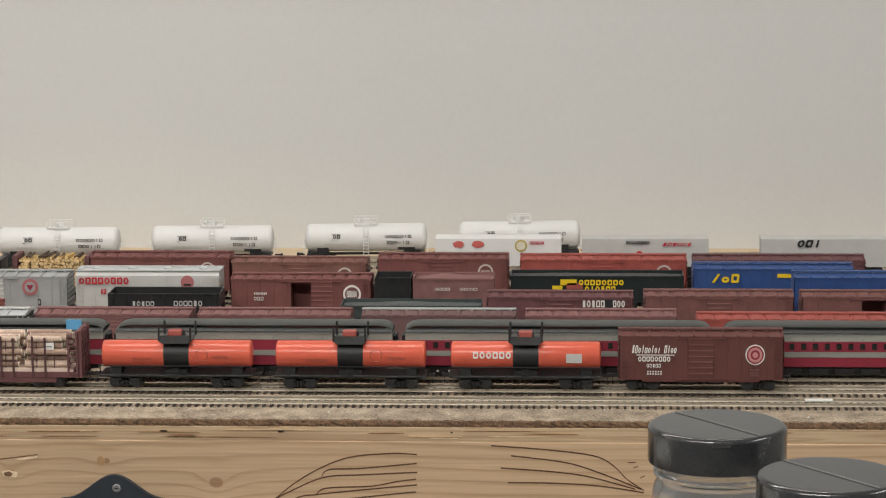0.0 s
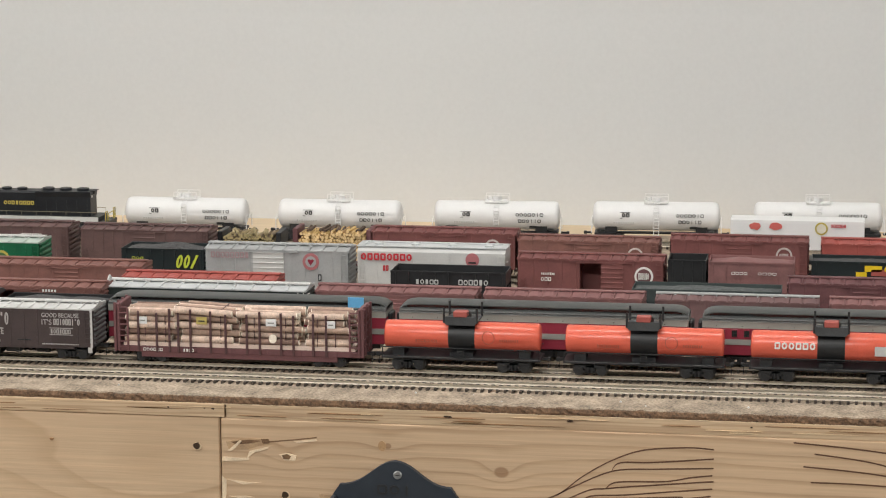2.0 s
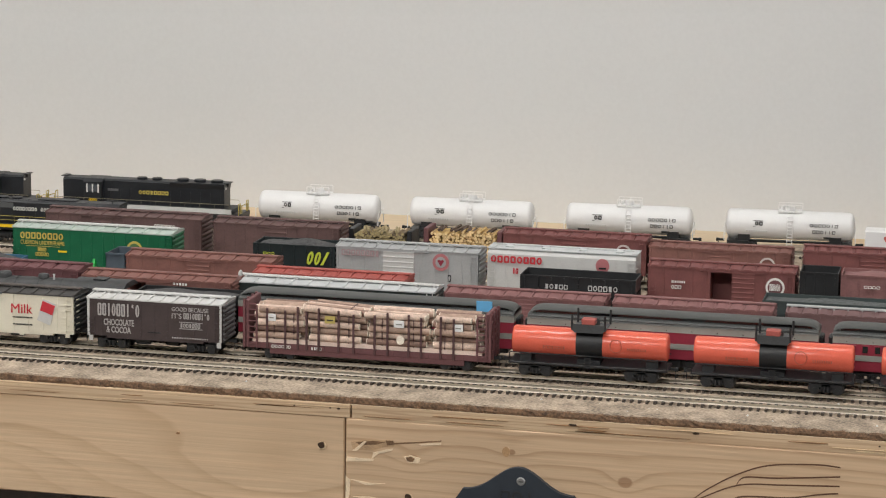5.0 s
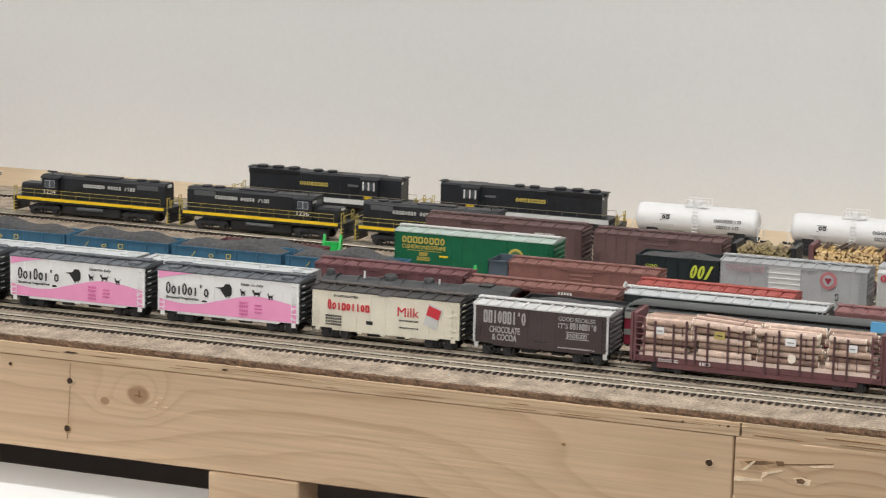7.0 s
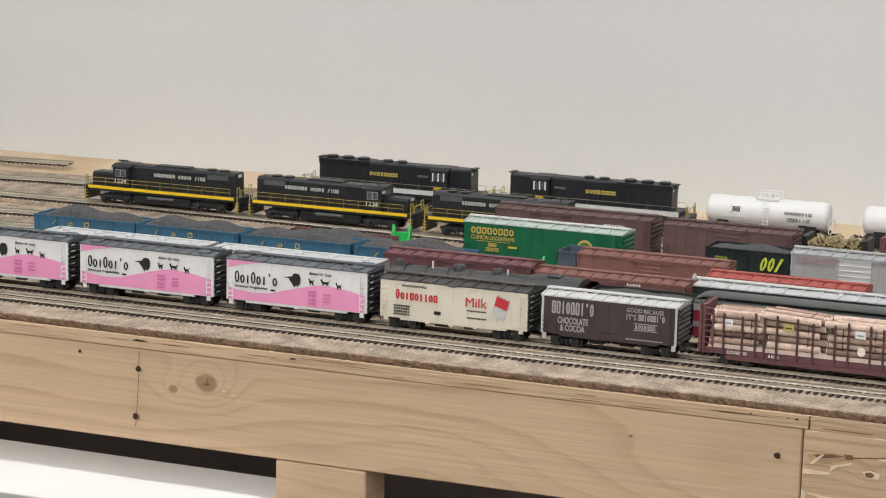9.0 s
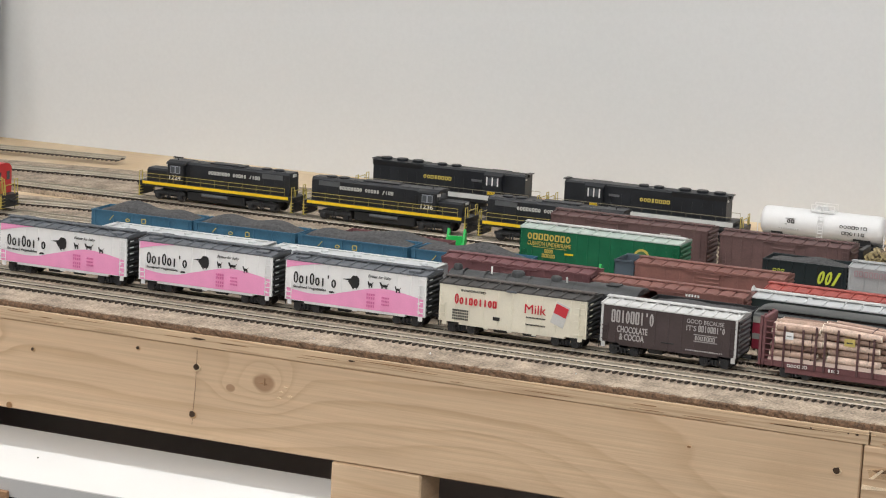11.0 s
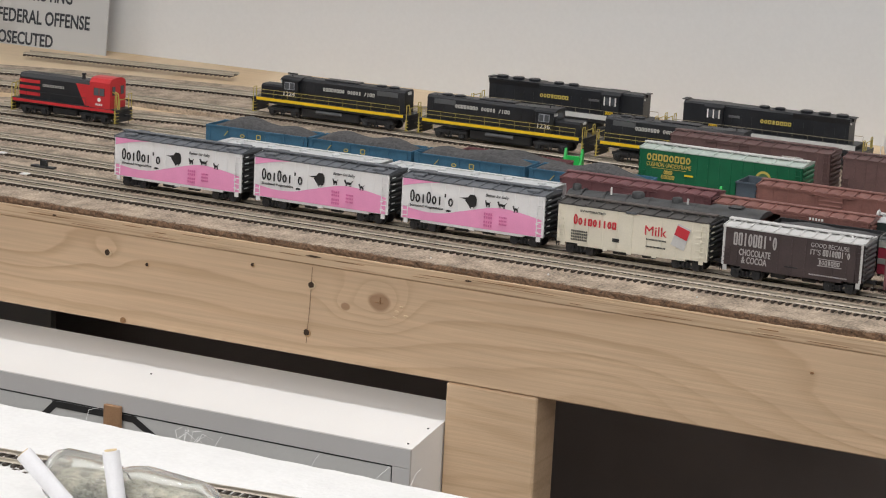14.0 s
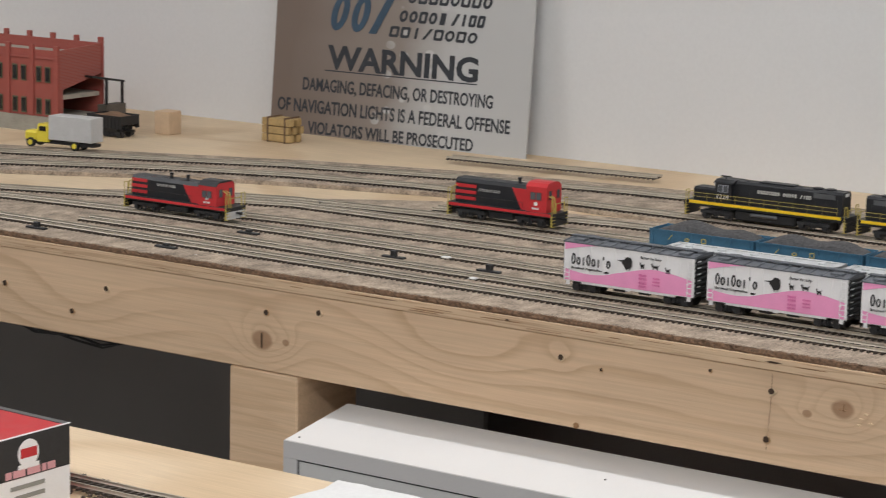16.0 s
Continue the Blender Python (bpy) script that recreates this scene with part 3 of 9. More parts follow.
def end_ladder(car, x, z0, z1, m, y=-0.011):
    for k in range(6):
        z = z0 + (k + 0.5) * (z1 - z0) / 6
        shared("ladder_rung", "end", lambda b: box(b, 0, 0.0009, -0.003, 0.003, -0.00035, 0.00035), m, car, (x, y, z))


BW = 0.0185


def loft(bm, stations):
    """One closed skin through outlines of (y, z) at rising x."""
    rings = [[bm.verts.new((x, y, z)) for y, z in o] for x, o in stations]
    n = len(rings[0])
    for a, b in zip(rings, rings[1:]):
        for k in range(n):
            bm.faces.new((a[k], a[(k + 1) % n], b[(k + 1) % n], b[k]))
    bm.faces.new(rings[0][::-1]), bm.faces.new(rings[-1])
    return bm


def car_body(bm, half, z0, z1, panels=10, w=BW, rib=0.0004, x0=None, x1=None, skirt=0.0):
    """Panelled sides: a skin whose width swells at every seam."""
    x0, x1 = -half if x0 is None else x0, half if x1 is None else x1

    def ring(ww):
        return [(-ww, z0), (ww, z0), (ww, z1), (-ww, z1)]
    st = [(x0, ring(w))]
    for k in range(panels + 1):
        x = -half + 0.0016 + (2 * half - 0.0032) * k / panels
        if x0 + 0.0007 < x < x1 - 0.0007:
            st += [(x - 0.0006, ring(w)), (x - 0.0004, ring(w + rib)), (x + 0.0004, ring(w + rib)), (x + 0.0006, ring(w))]
    st.append((x1, ring(w)))
    return loft(bm, st)


def boxcar(x0, x1, y, eave, paint, label, roof=None, ends=None, door="closed", board=None, sill=0.0105, doorpaint=None, panels=10, trim=None, group="freight cars in the yard", category="boxcar", doorx=0.0, doorw=0.022, peak=0.0022, name="boxcar", turn=0.0, roofribs=11, crown=0.0):
    half = (x1 - x0) / 2
    car = thing(name, (x0 + x1) / 2, y, 0, label, category, group, turn=turn)
    roof, ends, board = roof or paint, ends or paint, board or roof or paint
    bm = bmesh.new()
    if door == "open":
        dz0, dz1 = sill + 0.0015, eave - 0.003
        a, b = doorx - doorw / 2, doorx + doorw / 2
        car_body(bm, half, sill, eave, panels, x0=-half, x1=a), car_body(bm, half, sill, eave, panels, x0=b, x1=half)
        box(bm, a, b, -BW, BW, sill, dz0), box(bm, a, b, -BW, BW, dz1, eave), box(bm, a, b, 0.010, BW, dz0, dz1)
    else:
        car_body(bm, half, sill, eave, panels)
    part("body", bm, paint, car)
    part("side_sill", box(bmesh.new(), -half * 0.72, half * 0.72, -BW + 0.0004, BW - 0.0004, sill - 0.0018, sill - 0.00005), paint, car)
    for s in (-1, 1):
        bm = bmesh.new()
        pts, n = [], 8
        for k in range(n):
            za, zb = sill + (eave - sill) * k / n, sill + (eave - sill) * (k + 1) / n
            pts += [(0.0003, za + (zb - za) * 0.1), (0.0012, za + (zb - za) * 0.35), (0.0012, za + (zb - za) * 0.65), (0.0003, za + (zb - za) * 0.9)]
        prev = None
        base = [bm.verts.new((s * half, y, z)) for z in (sill, eave) for y in (-BW + 0.0008, BW - 0.0008)]
        for u, z in pts:
            cur = [bm.verts.new((s * (half + u), y, z)) for y in (-BW + 0.0008, BW - 0.0008)]
            if prev:
                bm.faces.new((prev[0], prev[1], cur[1], cur[0]))
            else:
                bm.faces.new((base[0], base[1], cur[1], cur[0]))
            prev = cur
        bm.faces.new((prev[0], prev[1], base[3], base[2]))
        part("corrugated_end", bm, ends, car)
    bm = bmesh.new()
    o = 0.0007

    def ring(h):
        return [(-BW - o, eave - 0.0006), (-BW - o, eave + 0.0004 + h), (0, eave + peak + h), (BW + o, eave + 0.0004 + h), (BW + o, eave - 0.0006)]
    st = [(-half - 0.0008, ring(0.0006))]
    for k in range(roofribs):
        xa, xb = -half + 2 * half * k / roofribs, -half + 2 * half * (k + 1) / roofribs
        st += [(xa + 0.0006, ring(0.0009)), (xa + 0.0009, ring(0))] + ([(xa + (xb - xa) * u, ring(crown * c)) for u, c in ((0.25, 0.8), (0.5, 1.0), (0.75, 0.8))] if crown else []) + [(xb - 0.0009, ring(0)), (xb - 0.0006, ring(0.0009))]
    loft(bm, st + [(half + 0.0008, ring(0.0006))])
    part("roof", bm, roof, car)
    bm = bmesh.new()
    zb = eave + peak + 0.0011
    for k in range(12):
        x = -half + 0.004 + (2 * half - 0.008) * k / 11
        prism(bm, [(-0.0042, zb - 0.0012), (0.0042, zb - 0.0012), (0.0036, zb - 0.0001), (-0.0036, zb - 0.0001)], x - 0.0008, x + 0.0008)
    loft(bm, [(x, [(-0.0038, zb), (-0.0038, zb + 0.0009), (-0.0016, zb + 0.0009), (-0.0014, zb + 0.0005), (-0.0012, zb + 0.0009), (0.0012, zb + 0.0009), (0.0014, zb + 0.0005), (0.0016, zb + 0.0009), (0.0038, zb + 0.0009), (0.0038, zb)]) for x in (-half - 0.0012, half + 0.0012)])
    part("running_board", bm, board, car)
    if door != "none":
        bm = bmesh.new()
        dx = doorx + (doorw * 1.02 if door == "open" else 0)
        za, zb, nr = sill + 0.001, eave - 0.0018, 7
        col = [(-BW - 0.0002, za)]
        for k in range(nr):
            q = za + (zb - za) * k / nr
            p = (zb - za) / nr
            col += [(-BW - 0.0010, q + p * 0.05), (-BW - 0.0010, q + p * 0.7), (-BW - 0.0015, q + p * 0.78), (-BW - 0.0015, q + p * 0.97)]
        col.append((-BW - 0.0002, zb))
        loft(bm, [(x, col) for x in (dx - doorw / 2, dx + doorw / 2)])
        dr = part("door", bm, doorpaint or paint, car)
        bm = bmesh.new()
        box(bm, min(dx, doorx) - doorw, max(dx, doorx) + doorw, -BW - 0.0014, -BW, eave - 0.0020, eave - 0.0012)
        part("door_track", bm, paint, car)
        bm = bmesh.new()
        box(bm, min(dx, doorx) - doorw, max(dx, doorx) + doorw, -BW - 0.0012, -BW, sill + 0.0002, sill + 0.0010)
        part("door_track", bm, paint, car)
    ladder(car, half - 0.0042, sill + 0.001, eave - 0.001, trim or paint, 7)
    ladder(car, -half + 0.0042, sill + 0.001, sill + (eave - sill) * 0.5, trim or paint, 4)
    end_ladder(car, half + 0.0009, sill + 0.001, eave - 0.001, trim or ends)
    shared("underframe", round(half, 4), lambda b: (box(b, -half + 0.002, half - 0.002, -0.005, 0.005, 0.0085, sill - 0.0001), box(b, -0.02, -0.006, -0.012, -0.004, 0.005, 0.0095, 0.0008), cyl(b, (0.008, -0.008, 0.0072), (0.02, -0.008, 0.0072), 0.0025, 8)), BLACK, car)
    add_trucks(car, half - 0.021)
    add_couplers(car, half)
    return car


def disc(parent, x, z, r, m, y=-BW - 0.0006, name="emblem", seg=20, thick=0.0003, inner=0.0):
    bm = bmesh.new()
    if not inner:
        cyl(bm, (x, y, z), (x, y - thick, z), r, seg)
        return part(name, bm, m, parent)
    rings = [[bm.verts.new((x + q * math.cos(2 * math.pi * k / seg), y - d, z + q * math.sin(2 * math.pi * k / seg))) for k in range(seg)] for q, d in ((r, 0), (r, thick), (inner, thick), (inner, 0))]
    for a, b in zip(rings, rings[1:] + rings[:1]):
        for k in range(seg):
            bm.faces.new((a[k], a[(k + 1) % seg], b[(k + 1) % seg], b[k]))
    return part(name, bm, m, parent)


def plate(parent, x0, x1, z0, z1, m, y=-BW - 0.0006, name="stencil", thick=0.0003):
    return part(name, box(bmesh.new(), x0, x1, y - thick, y, z0, z1), m, parent)


# paints
BROWN = mat("boxcar_red_paint", (0.19, 0.080, 0.074), 0.6, var=0.22)
MAROON = mat("maroon_paint", (0.152, 0.062, 0.066), 0.6, var=0.22)
MAUVE = mat("dusty_maroon_paint", (0.235, 0.11, 0.107), 0.65, var=0.2)
OXIDE = mat("oxide_brown_paint", (0.215, 0.096, 0.080), 0.62, var=0.2)
DKBROWN = mat("dark_brown_paint", (0.128, 0.072, 0.068), 0.6, var=0.2)
BRIGHTRED = mat("brick_red_paint", (0.37, 0.085, 0.07), 0.55, var=0.16)
GREEN = mat("green_paint", (0.008, 0.125, 0.055), 0.42, var=0.15)
SILVER = mat("silver_grey_paint", (0.40, 0.41, 0.415), 0.45, metal=0.15, var=0.1)
LTGREY = mat("light_grey_paint", (0.55, 0.55, 0.54), 0.5, var=0.08)
ALUM = mat("galvanised_roof", (0.60, 0.62, 0.63), 0.4, metal=0.25, var=0.12)
BLUE = mat("blue_paint", (0.028, 0.075, 0.24), 0.45, var=0.15)
TEAL = mat("faded_blue_paint", (0.040, 0.135, 0.225), 0.55, var=0.2)
ORANGE = mat("orange_paint", (0.70, 0.130, 0.082), 0.20, var=0.10)
PINK = mat("pink_paint", (0.84, 0.33, 0.56), 0.5, var=0.06)
CREAM = mat("cream_paint", (0.74, 0.70, 0.58), 0.5, var=0.06)
PAPERW = mat("white_paint", (0.80, 0.80, 0.80), 0.45, var=0.04)
CHOC = mat("chocolate_paint", (0.060, 0.042, 0.042), 0.55, var=0.2)
SLATE = mat("slate_grey_roof", (0.11, 0.12, 0.135), 0.6, var=0.35)
YELLOW = mat("yellow_paint", (0.80, 0.56, 0.02), 0.45, var=0.08)
GOLD = mat("gold_lettering", (0.55, 0.44, 0.10), 0.5, var=0.08)
REDL = mat("red_lettering", (0.55, 0.03, 0.045), 0.5, var=0.08)
LOCO = mat("loco_black_paint", (0.014, 0.016, 0.020), 0.42, var=0.35)
LOCORED = mat("loco_red_paint", (0.55, 0.030, 0.036), 0.4, var=0.1)
COAL = mat("coal_load", (0.075, 0.074, 0.076), 0.85, var=0.5, scale=300, bump=1.2, fine=700)
CRIMSON = mat("crimson_paint", (0.27, 0.022, 0.045), 0.45, var=0.12)
PASSGREY = mat("coach_grey_paint", (0.27, 0.27, 0.25), 0.5, var=0.12)
ROOFGREY = mat("coach_roof_grey", (0.058, 0.062, 0.060), 0.42, var=0.2)
GLASS = mat("dark_window", (0.012, 0.013, 0.014), 0.15, var=0.1)


# ---------------------------------------------------------------- front yard track: reefers, log car, tank cars, boxcar
def wave_panel(car, half, z0, z1, m):
    """The pink swoosh along a reefer's side, a thin decal with a wavy upper edge, and a pink corner above."""
    bm = bmesh.new()
    n = 28
    y = -BW - 0.0005
    prev = None
    h = z1 - z0
    for k in range(n + 1):
        u = k / n
        x = -half + 0.0012 + (2 * half - 0.0024) * u
        top = z0 + h * (0.30 - 0.09 * math.sin(min(u / 0.40, 1) * math.pi) + (0.27 * math.sin(min((u - 0.30) / 0.42, 1) * math.pi / 2) ** 2 if u > 0.30 else 0) - (0.16 * ((u - 0.72) / 0.28) ** 1.5 if u > 0.72 else 0))
        cur = [bm.verts.new((x, y, z0)), bm.verts.new((x, y, top))]
        if prev:
            bm.faces.new((prev[0], cur[0], cur[1], prev[1]))
        prev = cur
    part("pink_wave", bm, m, car, "pink painted wave")
    bm = bmesh.new()
    prev = None
    for k in range(13):
        u = k / 12
        x = -half + 0.0012 + half * 0.62 * u
        low = z1 - h * 0.20 * (1 - u) ** 1.6
        cur = [bm.verts.new((x, y, low)), bm.verts.new((x, y, z1 - 0.0002))]
        if prev:
            bm.faces.new((prev[0], cur[0], cur[1], prev[1]))
        prev = cur
    part("pink_corner", bm, m, car)


INK = mat("black_ink", (0.015, 0.015, 0.016), 0.5, var=0.1)


def blot(car, cx, cz, w, h, m, name="silhouette", seed=1):
    """A plain dark shape with an uneven outline."""
    bm = bmesh.new()
    rng = random.Random(seed)
    y = -BW - 0.0008
    pts = []
    for k in range(14):
        a = 2 * math.pi * k / 14
        r = 0.75 + 0.35 * rng.random()
        pts.append(bm.verts.new((cx + w / 2 * r * math.cos(a), y, cz + h / 2 * r * math.sin(a))))
    bm.faces.new(pts)
    return part(name, bm, m, car)


def slanted(pts, y):
    """A flat shape of (x, z) corners on a face that looks towards -y."""
    bm = bmesh.new()
    a = [bm.verts.new((x, y, z)) for x, z in pts]
    b = [bm.verts.new((x, y + 0.0003, z)) for x, z in pts]
    bm.faces.new(a), bm.faces.new(b[::-1])
    for k in range(len(a)):
        j = (k + 1) % len(a)
        bm.faces.new((a[k], a[j], b[j], b[k]))
    return bm


def pink_reefer(x0, x1):
    ez, sz = 0.0462, 0.0106
    car = boxcar(x0, x1, row(2), ez, PAPERW, "pink and white wooden reefer with black wordmark and slate roof", roof=SLATE, ends=BLACK, door="none", board=SLATE, sill=sz, category="reefer car", group="pink reefers", name="reefer_car", trim=PAPERW)
    half = (x1 - x0) / 2
    wave_panel(car, half, sz + 0.0006, ez - 0.0004, PINK)
    bars(8, 0.045, 0.0104, INK, car, (-half + 0.0092, -BW - 0.0009, 0.0262), shapes="OoiOoi'o", stroke=0.125)
    words("Strained Vegetables", 0.0032, INK, car, (-half + 0.009, -BW - 0.0006, 0.0222), width=0.034)
    words("Better for baby", 0.0036, mat("grey_ink", (0.10, 0.10, 0.105), 0.6), car, (0.0135, -BW - 0.0006, 0.0394), width=0.0235, shear=0.3)
    blot(car, -0.0005, 0.0338, 0.0125, 0.0115, INK, seed=3)
    part("silhouette", slanted([(-0.0125, 0.0352), (-0.004, 0.0364), (0.002, 0.0394), (0.0045, 0.0372), (-0.003, 0.0340)], -BW - 0.0009), INK, car)
    plate(car, -0.0015, -0.0008, 0.0272, 0.0300, INK, y=-BW - 0.0007, name="silhouette"), plate(car, 0.0018, 0.0024, 0.0276, 0.0300, INK, y=-BW - 0.0007, name="silhouette")
    for k, (dx, w, z) in enumerate(((0.0160, 0.0046, 0.0332), (0.0300, 0.0076, 0.0336), (0.0440, 0.0050, 0.0318))):
        blot(car, dx, z, w, 0.0026, INK, seed=5 + k)
        part("silhouette", slanted([(dx - w * 0.62, z + 0.0026), (dx - w * 0.40, z + 0.0030), (dx - w * 0.22, z), (dx - w * 0.45, z)], -BW - 0.0009), INK, car)
        for u in (-0.34, -0.22, 0.22, 0.36):
            plate(car, dx + w * u, dx + w * u + 0.0005, z - 0.0026, z, INK, y=-BW - 0.0007, name="silhouette")
        part("silhouette", slanted([(dx + w * 0.40, z + 0.0004), (dx + w * 0.66, z + 0.0022), (dx + w * 0.60, z + 0.0024), (dx + w * 0.34, z + 0.0009)], -BW - 0.0009), INK, car)
    blot(car, -0.0235, 0.0222, 0.006, 0.002, INK, seed=11)
    MAG = mat("magenta_print", (0.70, 0.18, 0.40), 0.5)
    for z in (0.0235, 0.0205, 0.0165, 0.0135):
        bars(4, 0.009, 0.0021, MAG, car, (0.0125, -BW - 0.0009, z), "small_print")
    for z in (0.0225, 0.0195, 0.0165):
        bars(5, 0.008, 0.0015, MAG, car, (0.028, -BW - 0.0009, z), "small_print")
    for k in range(5):
        plate(car, half - 0.0075, half - 0.0048, sz + 0.004 + k * 0.007, sz + 0.0050 + k * 0.007, PAPERW, y=-BW - 0.0010, name="grab_iron", thick=0.0006)
    for u in (-1, 1):
        plate(car, u * (half - 0.005) - 0.0020, u * (half - 0.005) + 0.0020, 0.0068, sz, PAPERW, y=-BW + 0.001, name="step", thick=0.0012)
    plate(car, -0.002, 0.003, 0.0082, sz, PAPERW, y=-BW + 0.001, name="step", thick=0.0012)
    for x in (-half + 0.014, half - 0.014):
        for yy in (-0.010, 0.010):
            part("ice_hatch", box(bmesh.new(), x - 0.006, x + 0.006, yy - 0.0045, yy + 0.0045, 0.0470, 0.0492, 0.0004), SLATE, car)
    return car


for a in (-0.317, -0.1585, 0.0):
    pink_reefer(a, a + 0.1445)

car = boxcar(0.158, 0.3015, row(2), 0.0430, CREAM, "cream wooden reefer with red lettering and dark roof", roof=mat("brown_black_roof", (0.055, 0.052, 0.050), 0.6, var=0.35), ends=BLACK, door="none", board=mat("weathered_board", (0.085, 0.072, 0.065), 0.7, var=0.35), sill=0.0106, category="reefer car", name="reefer_car", trim=CREAM)
bars(9, 0.042, 0.0088, REDL, car, (-0.056, -BW - 0.0009, 0.0268), shapes="Coinoiion", stroke=0.2)
words("Milk", 0.0112, REDL, car, (0.0125, -BW - 0.0006, 0.0265), width=0.0205)
words("EVAPORATED", 0.0026, INK, car, (-0.050, -BW - 0.0006, 0.0378), width=0.024)
for k in range(4):
    bars(9, 0.016, 0.0016, INK, car, (-0.058, -BW - 0.0009, 0.0205 - 0.0024 * k), "small_print")
part("can_picture", box(bmesh.new(), -0.0065, 0.0065, -0.0004, 0, -0.0095, 0.0095), LTGREY, car, at=(0.0465, -BW - 0.0005, 0.0285)).rotation_euler[1] = radians(18)
part("can_picture", box(bmesh.new(), -0.0062, 0.0062, -0.0004, 0, -0.001, 0.0075), REDL, car, at=(0.0465, -BW - 0.0008, 0.0290)).rotation_euler[1] = radians(18)
plate(car, -0.018, -0.0115, 0.0165, 0.0195, INK)
bars(14, 0.019, 0.0012, INK, car, (0.014, -BW - 0.0009, 0.0225), "small_print")
bars(14, 0.019, 0.0012, INK, car, (0.014, -BW - 0.0009, 0.0165), "small_print")
for k in range(5):
    plate(car, 0.0605, 0.0650, 0.013 + k * 0.0055, 0.0143 + k * 0.0055, CREAM, y=-BW - 0.001, name="grab_iron", thick=0.0006)
    plate(car, -0.0700, -0.0660, 0.013 + k * 0.0055, 0.0143 + k * 0.0055, CREAM, y=-BW - 0.001, name="grab_iron", thick=0.0006)
for u in (-0.066, -0.025, -0.002, 0.022, 0.066):
    plate(car, u - 0.0020, u + 0.0020, 0.0078, 0.0106, CREAM, y=-BW + 0.001, name="step", thick=0.0012)
plate(car, -0.006, 0.004, 0.0420, 0.0437, SLATE, y=-BW - 0.0009, name="door_track", thick=0.0008)

car = boxcar(0.315, 0.441, row(2), 0.0432, CHOC, "dark brown wooden reefer with silver trim and pale lettering", roof=LTGREY, ends=mat("end_grey_paint", (0.15, 0.15, 0.155), 0.55), door="none", board=LTGREY, sill=0.0118, category="reefer car", name="reefer_car", trim=CHOC)
PALE = mat("faded_silver_lettering", (0.42, 0.40, 0.39), 0.55, var=0.1)
bars(9, 0.040, 0.0105, PALE, car, (-0.053, -BW - 0.0009, 0.0290), shapes="UEIOUEI'O", stroke=0.26)
words("CHOCOLATE", 0.0074, PALE, car, (-0.0475, -BW - 0.0006, 0.0212), width=0.0285, bold=0.00015)
words("& COCOA", 0.0074, PALE, car, (-0.0450, -BW - 0.0006, 0.0150), width=0.0230, bold=0.00015)
words("GOOD BECAUSE", 0.0050, PALE, car, (0.0165, -BW - 0.0006, 0.0362), width=0.034)
words("IT'S", 0.0062, PALE, car, (0.0165, -BW - 0.0006, 0.0300), width=0.009)
bars(9, 0.0245, 0.0052, PALE, car, (0.0275, -BW - 0.0009, 0.0300), shapes="UEIOUEI'O", stroke=0.24)
for z in (0.0215, 0.0270):
    plate(car, 0.0235, 0.0450, z, z + 0.0006, PALE)
bars(7, 0.019, 0.0036, PALE, car, (0.0245, -BW - 0.0009, 0.0228), "small_print")
bars(22, 0.034, 0.0011, PALE, car, (0.0165, -BW - 0.0009, 0.0135), "small_print")
for s in (-1, 1):
    plate(car, s * 0.0618 - 0.0010, s * 0.0618 + 0.0010, 0.0118, 0.0432, LTGREY, name="corner_post", y=-BW - 0.0003, thick=0.0008)
    plate(car, s * 0.0600 - 0.0018, s * 0.0600 + 0.0018, 0.0072, 0.0118, LTGREY, y=-BW + 0.001, name="step", thick=0.0012)
plate(car, -0.006, 0.006, 0.0165, 0.0175, BLACK)


